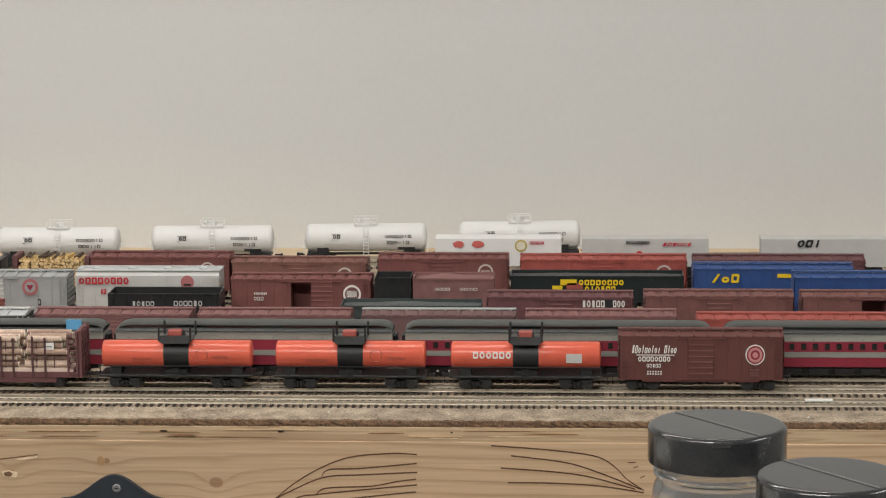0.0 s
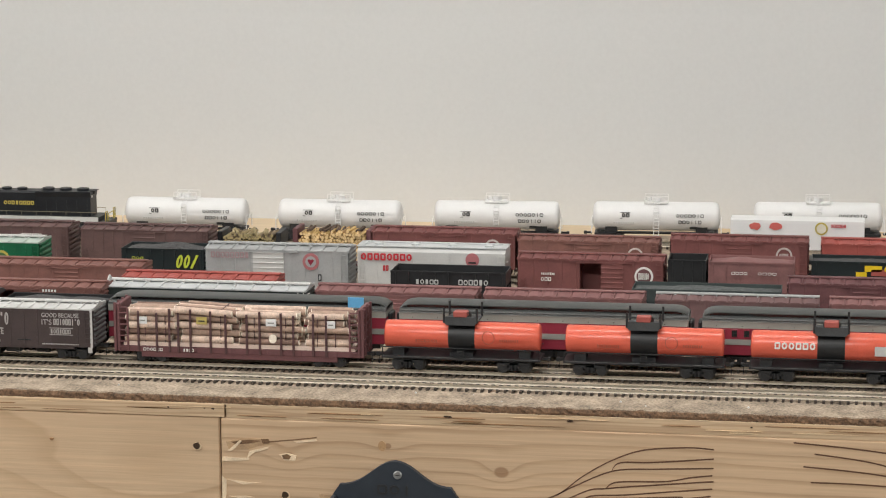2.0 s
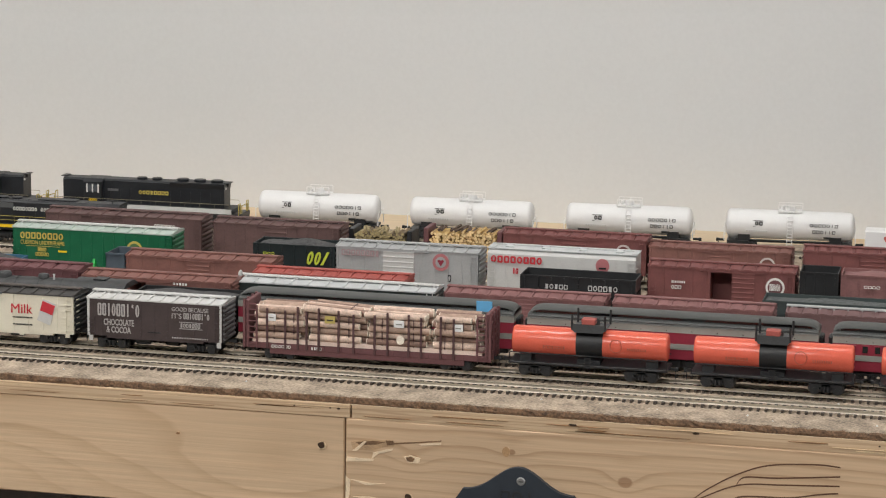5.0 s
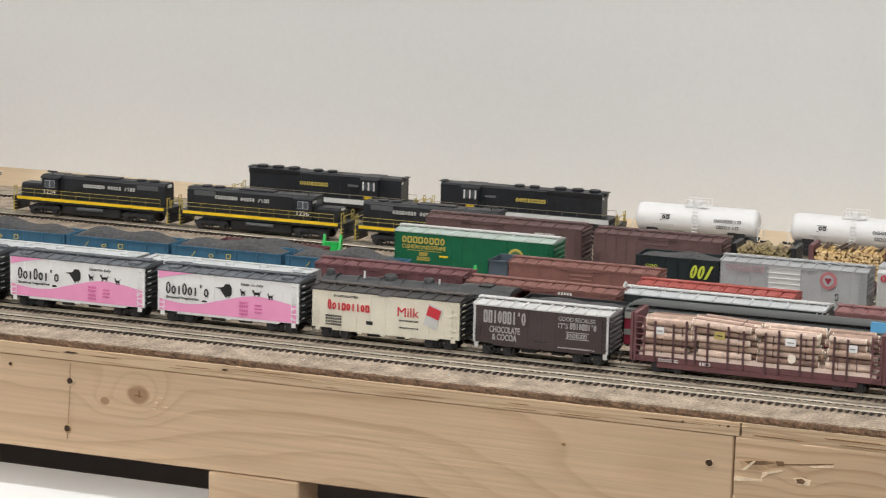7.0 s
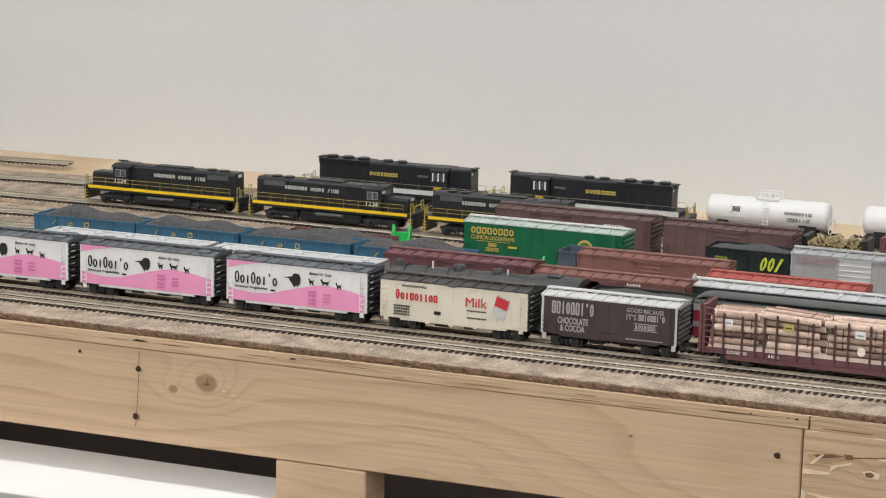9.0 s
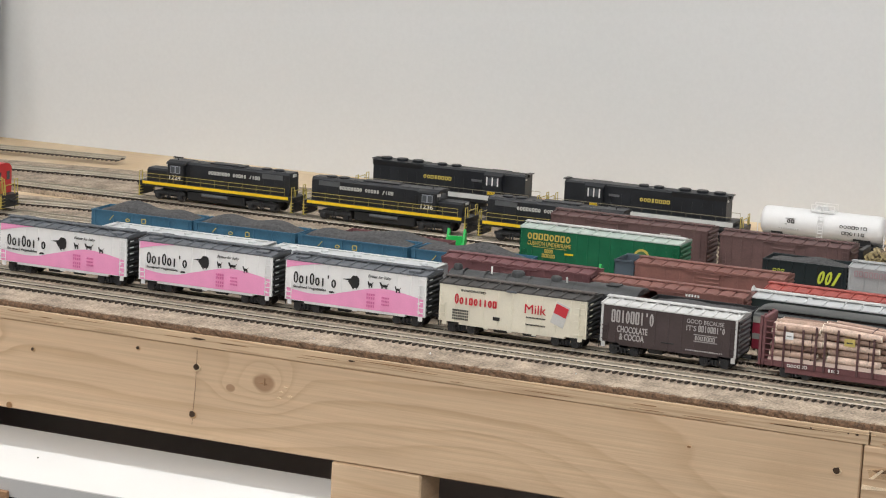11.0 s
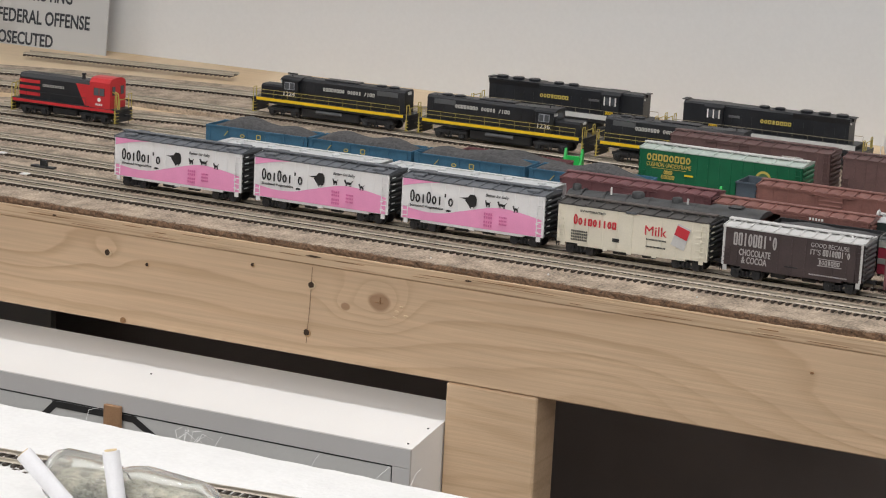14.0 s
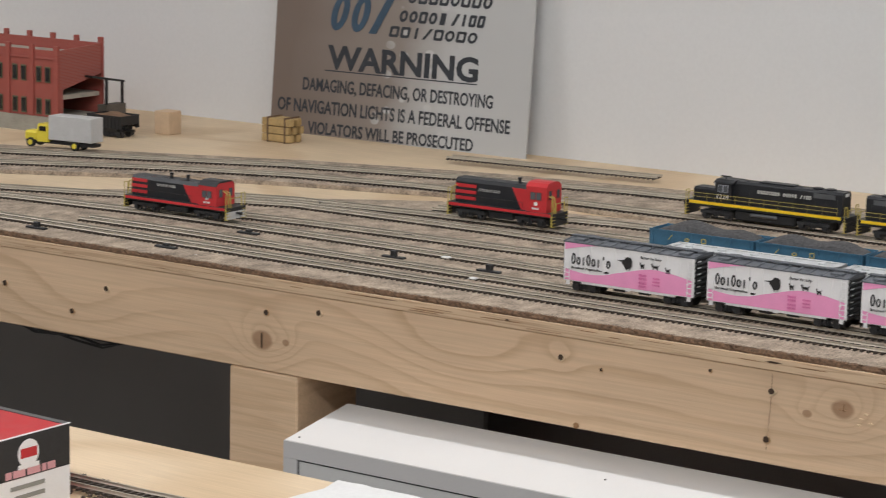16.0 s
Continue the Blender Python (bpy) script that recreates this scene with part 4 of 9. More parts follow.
def log_car(x0, x1):
    half = (x1 - x0) / 2
    car = thing("log_car", (x0 + x1) / 2, row(2), 0, "maroon bulkhead flat car loaded with four bundles of logs", "flat car", "freight cars in the yard")
    bm = bmesh.new()
    box(bm, -half, half, -0.017, 0.017, 0.0095, 0.0145, 0.0005)
    box(bm, -half * 0.8, half * 0.8, -0.0165, -0.0145, 0.0055, 0.0100)
    for k in range(14):
        x = -half + 0.008 + k * (2 * half - 0.016) / 13
        box(bm, x - 0.0016, x + 0.0016, -0.0178, -0.0168, 0.0105, 0.0142)
    part("frame", bm, MAROON, car)
    part("deck", box(bmesh.new(), -half + 0.006, half - 0.006, -0.0168, 0.0168, 0.0146, 0.0180), mat("pale_bunk_wood", (0.78, 0.62, 0.54), 0.7, var=0.15), car, "pale timber bunks")
    for s in (-1, 1):
        bm = bmesh.new()
        xa = s * half
        x0_, x1_ = min(xa, xa - s * 0.0035), max(xa, xa - s * 0.0035)
        box(bm, x0_, x1_, -0.0175, 0.0175, 0.0145, 0.0492, 0.0005)
        bk = part("bulkhead", bm, MAROON, car, "maroon ribbed steel bulkhead")
        for u in (-0.0175, -0.006, 0.006, 0.0175):
            bm = bmesh.new()
            box(bm, min(xa, xa + s * 0.0022), max(xa, xa + s * 0.0022), u - 0.0011, u + 0.0011, 0.0100, 0.0497)
            part("bulkhead_post", bm, MAROON, bk)
        for k in range(6):
            bm = bmesh.new()
            box(bm, min(xa, xa + s * 0.0012), max(xa, xa + s * 0.0012), -0.0175, 0.0175, 0.0165 + k * 0.0060, 0.0178 + k * 0.0060)
            part("bulkhead_rib", bm, MAROON, bk)
        # ladder and slanted side braces
        bm = bmesh.new()
        for k in range(8):
            z = 0.013 + k * 0.0047
            box(bm, min(xa - s * 0.001, xa - s * 0.010), max(xa - s * 0.001, xa - s * 0.010), -0.0188, -0.0178, z, z + 0.0009)
        for u in (0.0015, 0.0095):
            box(bm, min(xa - s * u, xa - s * (u + 0.0016)), max(xa - s * u, xa - s * (u + 0.0016)), -0.0186, -0.0174, 0.0100, 0.0492 - u * 0.4)
        part("ladder", bm, MAROON, car)
    # bark tones spread wide: highlights and dark gaps of the pile put into colour
    bark = [mat("log_bark_%s" % n, c, 0.85, var=0.38, scale=130, bump=0.9) for n, c in (("tan", (0.43, 0.30, 0.235)), ("brown", (0.26, 0.165, 0.13)), ("pale", (0.66, 0.50, 0.41)))]
    cut = mat("cut_log_end", (0.92, 0.80, 0.68), 0.8, var=0.22, scale=260)
    rng = random.Random(4)
    # start and end of each bundle along the car, height of its stack, rise of its left end
    stacks = ((0.0105, 0.0510, 0.0435, 0.0), (0.0560, 0.1050, 0.0440, 0.0012), (0.1135, 0.1620, 0.0425, 0.0), (0.1705, 0.2055, 0.0435, 0.0))
    for xa, xb, top, rise in stacks:
        for r in range(6):
            for c in range(6):
                rad = 0.0026 + 0.0004 * rng.random()
                y = -0.0140 + c * 0.0055 + (0.0016 if r % 2 else -0.0010) + rng.uniform(-0.0005, 0.0005)
                z = 0.0180 + rad + r * 0.0053 + rng.uniform(-0.0003, 0.0004)
                if z > top or abs(y) > 0.0165:
                    continue
                j0, j1 = rng.uniform(-0.0050, 0.0036), rng.uniform(-0.0036, 0.0050)
                pa = Vector((-half + max(xa + j0, 0.0078), y, z + rise * r * 0.5))
                pb = Vector((-half + min(xb + j1, 0.2108), y + rng.uniform(-0.0006, 0.0006), z + rng.uniform(-0.0005, 0.0005)))
                lg = part("log", cyl(bmesh.new(), pa, pb, rad, 14, rad * rng.uniform(0.88, 1.0)), bark[rng.randrange(3)], car, smooth=True)
                part("cut_end", cyl(bmesh.new(), pb, pb + Vector((0.0005, 0, 0)), rad * 0.90, 12), cut, lg)
                part("cut_end", cyl(bmesh.new(), pa - Vector((0.0005, 0, 0)), pa, rad * 0.94, 12), cut, lg)
    STAKE = mat("dark_maroon_stake", (0.085, 0.038, 0.040), 0.6, var=0.25)
    for x in (0.020, 0.0365, 0.0480, 0.0560, 0.0670, 0.0850, 0.0985, 0.1175, 0.1290, 0.1480, 0.1590, 0.1765, 0.1880):
        part("stake", box(bmesh.new(), -half + x - 0.0009, -half + x + 0.0009, -0.0192, -0.0178, 0.0100, 0.0440 + 0.0018 * math.sin(x * 300)), STAKE, car)
    for x0_, x1_, zt in ((0.026, 0.044, 0.0436), (0.066, 0.094, 0.0458), (0.124, 0.152, 0.0436), (0.180, 0.196, 0.0436)):
        for x in (x0_, x1_):
            x -= half
            part("strap", tube(bmesh.new(), [(x, -0.0172, 0.018), (x, -0.0172, zt - 0.0045), (x, -0.0135, zt - 0.0006), (x, 0.0140, zt - 0.0004), (x, 0.0172, 0.018)], 0.0005, 5), STAKE, car, "dark load strap")
    for x, z, w_, m_ in ((0.0205, 0.0330, 0.0072, PAPERW), (0.0725, 0.0338, 0.0092, mat("dull_yellow_tag", (0.50, 0.40, 0.12), 0.7, var=0.15)), (0.1345, 0.0338, 0.0092, PAPERW), (0.1880, 0.0335, 0.0080, PAPERW)):
        part("paper_tag", box(bmesh.new(), -half + x, -half + x + w_, -0.0184, -0.0172, z, z + 0.0058), m_, car, "small load tag")
        part("tag_print", box(bmesh.new(), -half + x + w_ * 0.2, -half + x + w_ * 0.8, -0.0186, -0.0184, z + 0.0022, z + 0.0032), PASSGREY if m_ is PAPERW else INK, car)
    part("paper_tag", cyl(bmesh.new(), (-half + 0.1405, -0.0184, 0.0235), (-half + 0.1405, -0.0172, 0.0235), 0.0036, 14), cut, car, "round paper tag")
    bars(6, 0.018, 0.0024, WHITE, car, (-half + 0.024, -0.0179, 0.0108), "small_print")
    bars(4, 0.010, 0.0024, WHITE, car, (-half + 0.060, -0.0179, 0.0108), "small_print")
    add_trucks(car, half - 0.030)
    add_couplers(car, half)
    return car


log_car(0.4625, 0.6815)
tape = bmesh.new()
box(tape, -0.0070, 0.0070, -0.001, 0.001, -0.0075, 0.0040)
for v in tape.verts:
    v.co.z += 0.0008 * math.sin(v.co.x * 900) + (0.0012 if v.co.x > 0.008 else 0)


PLATGREY = mat("charcoal_paint", (0.055, 0.058, 0.062), 0.5, var=0.25)


def tank_car(x0, x1, label, marks):
    half = (x1 - x0) / 2
    car = thing("tank_car", (x0 + x1) / 2, row(2), 0, label, "tank car", "orange tank cars")
    r, zc = 0.0114, 0.0274
    hl = half - 0.0005
    part("tank", lathe(bmesh.new(), [(-hl - 0.0006, r * 0.5), (-hl, r * 0.86), (-hl + 0.0006, r * 0.95), (-hl + 0.0018, r), (hl - 0.0018, r), (hl - 0.0006, r * 0.95), (hl, r * 0.86), (hl + 0.0006, r * 0.5)], 32, "X", (0, 0, zc)), ORANGE, car, "glossy orange tank", smooth=True)
    bm = bmesh.new()
    lathe(bm, [(-0.0115, r + 0.0001), (-0.0114, r + 0.0003), (0.0114, r + 0.0003), (0.0115, r + 0.0001)], 32, "X", (0, 0, zc))
    part("band", bm, BLACK, car, "black painted band", smooth=True)
    dome = part("dome", lathe(bmesh.new(), [(0.0385, 0.0075), (0.0455, 0.0075), (0.0475, 0.0065), (0.0485, 0.004), (0.0488, 0.001)], 20, "Z"), BLACK, car, "black dome", smooth=True)
    part("dome_cap", box(bmesh.new(), -0.0060, 0.0060, -0.0166, -0.0070, 0.0452, 0.0498, 0.0006), BRIGHTRED, dome, "red orange hatch plate")
    bm = bmesh.new()
    box(bm, -0.0145, 0.0145, -0.0150, 0.0150, 0.0402, 0.0412)
    pts = [(-0.0118, 0.0385), (0.0118, 0.0385), (0.0148, 0.0412), (0.0148, 0.0455), (-0.0148, 0.0455), (-0.0148, 0.0412)]
    fa = [bm.verts.new((x, -0.0160, z)) for x, z in pts]
    fb = [bm.verts.new((x, -0.0150, z)) for x, z in pts]
    bm.faces.new(fa), bm.faces.new(fb[::-1])
    for k in range(6):
        bm.faces.new((fa[k], fa[(k + 1) % 6], fb[(k + 1) % 6], fb[k]))
    part("platform", bm, PLATGREY, car, "dark grey top platform")
    for x in (-0.0142, 0.0142):
        for y in (-0.0155, 0.0155):
            shared("post", "tank", lambda b: cyl(b, (0, 0, 0.0405), (0, 0, 0.0525), 0.0010, 6), BLACK, car, (x, y, 0))
    for y in (-0.0155, 0.0155):
        shared("railing", "tank", lambda b: cyl(b, (-0.0142, 0, 0.0490), (0.0142, 0, 0.0490), 0.0003, 5), BLACK, car, (0, y, 0))
    bm = bmesh.new()
    box(bm, -half - 0.001, half + 0.001, -0.016, 0.016, 0.0105, 0.0122, 0.0003)
    box(bm, -half + 0.004, half - 0.004, -0.0045, 0.0045, 0.0078, 0.0105)
    box(bm, -half + 0.008, -half + 0.018, -0.0105, 0.0105, 0.0120, 0.0175), box(bm, half - 0.018, half - 0.008, -0.0105, 0.0105, 0.0120, 0.0175)
    box(bm, -0.010, 0.010, -0.0100, 0.0100, 0.0120, 0.0155)
    part("underframe", bm, BLACK, car)
    bm = bmesh.new()
    for x in (-half, half):
        cyl(bm, (x, -0.0155, 0.011), (x, -0.0155, 0.0195), 0.0005, 5)
    for s in (-1, 1):
        tube(bm, [(-half, s * 0.0150, 0.0195), (half, s * 0.0150, 0.0195)], 0.0005, 5)
    part("handrail", bm, BLACK, car)
    ladder(car, 0, 0.0090, 0.0190, BLACK, 4, y=-0.0158)
    add_trucks(car, half - 0.022), add_couplers(car, half)
    yy = -r - 0.0002
    if marks == "wordmark":
        bars(6, 0.035, 0.0055, WHITE, car, (-0.047, yy - 0.0004, zc - 0.001), shapes="UOOUEO", stroke=0.24)
        plate(car, 0.036, 0.050, zc - 0.0045, zc + 0.0030, LTGREY, y=yy)
    else:
        FAINT = mat("faint_print", (0.42, 0.09, 0.05), 0.5)
        bars(8, 0.020, 0.0024, FAINT, car, (-0.040, yy - 0.0002, zc - 0.004), "small_print")
        bm = bmesh.new()
        for k in range(20):
            a0, a1 = 2 * math.pi * k / 20, 2 * math.pi * (k + 1) / 20
            for rr in (0.0052,):
                cyl(bm, (0.0235 + rr * math.cos(a0), yy - 0.0001, zc + 0.001 + rr * math.sin(a0)), (0.0235 + rr * math.cos(a1), yy - 0.0001, zc + 0.001 + rr * math.sin(a1)), 0.0003, 4)
        part("emblem", bm, FAINT, car)
        bars(9, 0.017, 0.0022, FAINT, car, (0.033, yy - 0.0002, zc - 0.002), "small_print")
    return car


tank_car(0.6995, 0.8355, "orange tank car with black centre band and platform", "")
tank_car(0.857, 0.992, "orange tank car with black centre band and platform", "")
tank_car(1.0145, 1.1485, "orange tank car with white wordmark and grey plate", "wordmark")

car = boxcar(1.165, 1.3085, row(2), 0.0466, mat("tuscan_paint", (0.13, 0.043, 0.038), 0.55, var=0.15), "tuscan brown boxcar with white lettering and round herald", category="boxcar", panels=12, sill=0.0105)
bars(14, 0.040, 0.0065, WHITE, car, (-0.0615, -BW - 0.0009, 0.0330), shapes="TNoInoIoi EIoo", stroke=0.24, lean=0.15)
plate(car, -0.057, -0.0235, 0.0310, 0.0317, WHITE)
bars(8, 0.029, 0.0042, WHITE, car, (-0.0555, -BW - 0.0009, 0.0260), shapes="OENUOUNO", stroke=0.2)
bars(5, 0.013, 0.0030, WHITE, car, (-0.048, -BW - 0.0009, 0.0210), "small_print")
for z in (0.0170, 0.0150):
    bars(6, 0.014, 0.0012, WHITE, car, (-0.048, -BW - 0.0009, z), "small_print")
disc(car, 0.0475, 0.0318, 0.0086, WHITE, inner=0.0076), disc(car, 0.0475, 0.0318, 0.0074, CRIMSON, y=-BW - 0.0010), disc(car, 0.0475, 0.0318, 0.0062, mat("pale_red", (0.55, 0.25, 0.25), 0.5), y=-BW - 0.0012, inner=0.0042), disc(car, 0.0475, 0.0318, 0.0024, mat("pale_red", (0.55, 0.25, 0.25), 0.5), y=-BW - 0.0014)
for z in (0.0185, 0.0160, 0.0140):
    bars(5, 0.008, 0.0014, mat("dim_print", (0.25, 0.12, 0.11), 0.5), car, (0.043, -BW - 0.0009, z), "small_print")


# ---------------------------------------------------------------- coaches
ROOFDARK = mat("coach_eave_grey", (0.060, 0.064, 0.063), 0.35, var=0.2)

BOARDGREY = mat("letter_board_grey", (0.36, 0.365, 0.33), 0.5, var=0.12)


def coach(x0, x1, label, y=None, glazed=True):
    half = (x1 - x0) / 2
    car = thing("passenger_coach", (x0 + x1) / 2, RC if y is None else y, 0, label, "coach", "passenger coaches")
    w = 0.0175
    part("lower_side", box(bmesh.new(), -half, half, -w, w, 0.0112, 0.0196, 0.0004), CRIMSON, car, "crimson lower side")
    part("grey_band", box(bmesh.new(), -half, half, -w - 0.0003, w + 0.0003, 0.0196, 0.0242), PASSGREY, car, "light grey belt band")
    bm = bmesh.new()
    box(bm, -half, half, -w, w, 0.0242, 0.0332)
    part("window_band", bm, CRIMSON, car, "crimson window band")
    part("letter_board", box(bmesh.new(), -half, half, -w - 0.0003, w + 0.0003, 0.0332, 0.0382), BOARDGREY, car, "grey letter board")
    n = int((2 * half - 0.03) / 0.0105)
    for k in range(n if glazed else 0):
        x = -half + 0.017 + k * 0.0105
        wd = shared("window", "coach", lambda b: box(b, -0.0030, 0.0030, -0.0006, 0, 0.0256, 0.0324, 0.0002), CRIMSON, car, (x, -w, 0))
        shared("pane", "coach", lambda b: box(b, -0.0022, 0.0022, -0.0009, -0.0003, 0.0264, 0.0316), GLASS, wd)
    low = [(-w - 0.0006, 0.0364), (-w - 0.0007, 0.0374), (-w + 0.0004, 0.0382), (-w + 0.0002, 0.0390), (-0.0158, 0.0403), (-0.0148, 0.0403), (-0.0128, 0.0413), (0.0128, 0.0413), (0.0158, 0.0402), (w + 0.0006, 0.0374), (w + 0.0006, 0.0364)]
    low = [(yy, 0.0381 + (zz - 0.0364) * 0.80) for yy, zz in low]
    part("roof", loft(bmesh.new(), [(-half, low), (half, low)]), ROOFDARK, car, "dark grey lower roof")
    part("eave_moulding", box(bmesh.new(), -half, half, -w - 0.0010, -w + 0.0004, 0.0380, 0.0387), PASSGREY, car, "pale eave moulding")
    part("clerestory", box(bmesh.new(), -half + 0.006, half - 0.006, -0.0116, 0.0116, 0.0412, 0.0446), GLASS, car, "dark clerestory side")

    def deck(drop):
        half_w = 0.0134
        top = [(-half_w, 0.0436), (-half_w, 0.0444), (-half_w + 0.0012, 0.0453), (-0.0070, 0.0462), (0, 0.0466), (0.0070, 0.0462), (half_w - 0.0012, 0.0453), (half_w, 0.0444), (half_w, 0.0436)]
        return [(yy, 0.0444 + (zz - 0.0436) * 0.85 - drop * 0.8) for yy, zz in top]
    ends = [(0.0, 0.0066), (0.0010, 0.0045), (0.0030, 0.0024), (0.0060, 0.0010), (0.0100, 0.0002), (0.0140, 0.0)]
    st = [(-half + u, deck(d)) for u, d in ends] + [(half - u, deck(d)) for u, d in ends[::-1]]
    part("clerestory_roof", loft(bmesh.new(), st), ROOFGREY, car, "rounded grey clerestory deck", smooth=True)
    for k in range(int(half * 2 / 0.022)):
        shared("rivet_seam", "coach", lambda b: box(b, -0.0003, 0.0003, -0.0006, 0, 0.0345, 0.0352), GLASS, car, (-half + 0.012 + k * 0.022, -w - 0.0002, 0))
    for s in (-1, 1):
        part("vestibule", box(bmesh.new(), min(s * half, s * (half + 0.004)), max(s * half, s * (half + 0.004)), -0.008, 0.008, 0.010, 0.036, 0.001), BLACK, car)
    bm = bmesh.new()
    box(bm, -half + 0.006, half - 0.006, -0.0125, 0.0125, 0.0066, 0.0114)
    box(bm, -half + 0.05, half - 0.05, -0.0090, 0.0090, 0.0030, 0.0068)
    for k in range(7):
        x = -half + 0.06 + k * (2 * half - 0.12) / 6
        box(bm, x - 0.009, x + 0.009, -0.0155, -0.0070, 0.0042, 0.0098, 0.0006)
    part("underframe", bm, BLACK, car)
    add_trucks(car, half - 0.034, spread=0.0125), add_couplers(car, half + 0.003)
    return car


P = [(0.444, 0.696), (0.708, 0.960), (0.972, 1.247), (1.2605, 1.52)]
for k, (a, b) in enumerate(P):
    coach(a, b, "heavyweight coach, crimson and grey with dark clerestory roof", glazed=k > 1)
tp = solid("tape_scrap", tape, mat("blue_masking_tape", (0.13, 0.42, 0.72), 0.6, var=0.1), "scrap of blue masking tape stuck on the coach roof", "tape", at=(placed(0.6690, RC)[0], placed(0.6690, RC)[1] - 0.0152, Z0 + 0.0455 * 1.081))


# ---------------------------------------------------------------- covered and open hoppers
def coal_heap(bm, half, w, z, h, seed, step=0.0035):
    rng = random.Random(seed)
    nx, ny = int(2 * half / step), int(2 * w / step)
    grid = [[None] * (ny + 1) for _ in range(nx + 1)]
    for i in range(nx + 1):
        for j in range(ny + 1):
            u, v = i / nx * 2 - 1, j / ny * 2 - 1
            f = (1 - u ** 2) ** 0.7 * (1 - v ** 2) ** 0.5 if abs(u) < 1 and abs(v) < 1 else 0
            hh = h * f * (0.85 + 0.25 * math.cos(u * 5.2 + seed)) + rng.uniform(-1, 1) * 0.00025
            grid[i][j] = bm.verts.new((u * half, v * w, z + hh))
    for i in range(nx):
        for j in range(ny):
            bm.faces.new((grid[i][j], grid[i + 1][j], grid[i + 1][j + 1], grid[i][j + 1]))


def open_hopper(x0, x1, y, top, paint, label, load=COAL, ribs=9, heap=0.0055, marks=None, seed=1, loaded=True, group="hopper cars"):
    half = (x1 - x0) / 2
    car = thing("open_hopper", (x0 + x1) / 2, y, 0, label, "hopper car", group)
    w = 0.0182
    z0 = 0.013
    for s in (-1, 1):
        part("side_panel", box(bmesh.new(), -half, half, min(s * w, s * (w - 0.0008)), max(s * w, s * (w - 0.0008)), z0, top), paint, car)
        part("top_rail", box(bmesh.new(), -half, half, min(s * w, s * (w + 0.0009)), max(s * w, s * (w + 0.0009)), top - 0.0012, top + 0.0003), paint, car)
        for k in range(ribs):
            x = -half + 0.004 + k * (2 * half - 0.008) / (ribs - 1)
            shared("side_rib", (round(top, 4), s), lambda bm: box(bm, -0.0007, 0.0007, min(s * w, s * (w + 0.0011)), max(s * w, s * (w + 0.0011)), z0, top - 0.0013), paint, car, (x, 0, 0))
        part("end_panel", box(bmesh.new(), min(s * half, s * (half - 0.0008)), max(s * half, s * (half - 0.0008)), -w + 0.0009, w - 0.0009, top - 0.012, top), paint, car)
        for u in (-0.015, -0.005, 0.005, 0.015):
            shared("end_post", (round(top, 4), "post"), lambda bm: box(bm, -0.0007, 0.0007, -0.0008, 0.0008, 0.0115, top - 0.010), paint, car, (s * (half - 0.0017), u, 0))
    bm = bmesh.new()
    prism_x = [(-half + 0.016, 0.0130), (half - 0.016, 0.0130), (half - 0.002, top - 0.012), (-half + 0.002, top - 0.012)]
    a = [bm.verts.new((x, -w + 0.001, z)) for x, z in prism_x]
    b = [bm.verts.new((x, w - 0.001, z)) for x, z in prism_x]
    for k in range(4):
        bm.faces.new((a[k], a[(k + 1) % 4], b[(k + 1) % 4], b[k]))
    for xx in (-half * 0.35, half * 0.35):
        prism(bm, [(-0.013, 0.006), (0.013, 0.006), (w - 0.002, 0.0135), (-w + 0.002, 0.0135)], xx - 0.010, xx + 0.010)
    box(bm, -half, half, -0.004, 0.004, 0.0090, 0.0115)
    part("slope_sheet", bm, paint, car)
    bm = bmesh.new()
    coal_heap(bm, half - 0.0012, w - 0.001, top - 0.0030 if loaded else top - 0.012, heap, seed)
    part("coal_load" if loaded else "hopper_floor", bm, load, car, "heaped coal" if loaded else "", smooth=False)
    add_trucks(car, half - 0.019), add_couplers(car, half)
    if marks:
        marks(car, half)
    return car


def hop_marks(car, half):
    words_y = -0.0196
    bars(3, 0.044, 0.0048, GOLD, car, (-half * 0.62, words_y, 0.0300), shapes="L  o  U", stroke=0.15)


for k, (a, b) in enumerate(((-0.2815, -0.1640), (-0.1620, -0.0475), (-0.0440, 0.0745), (0.0790, 0.1960))):
    open_hopper(a, b, R4, 0.0385, TEAL, "blue open hopper heaped with coal and marked in yellow", marks=hop_marks, seed=k + 2, heap=0.0125, ribs=6, group="blue coal hoppers")
open_hopper(-0.020, 0.0945, R5, 0.0335, MAROON, "maroon open hopper heaped high with coal", seed=31, heap=0.0085)


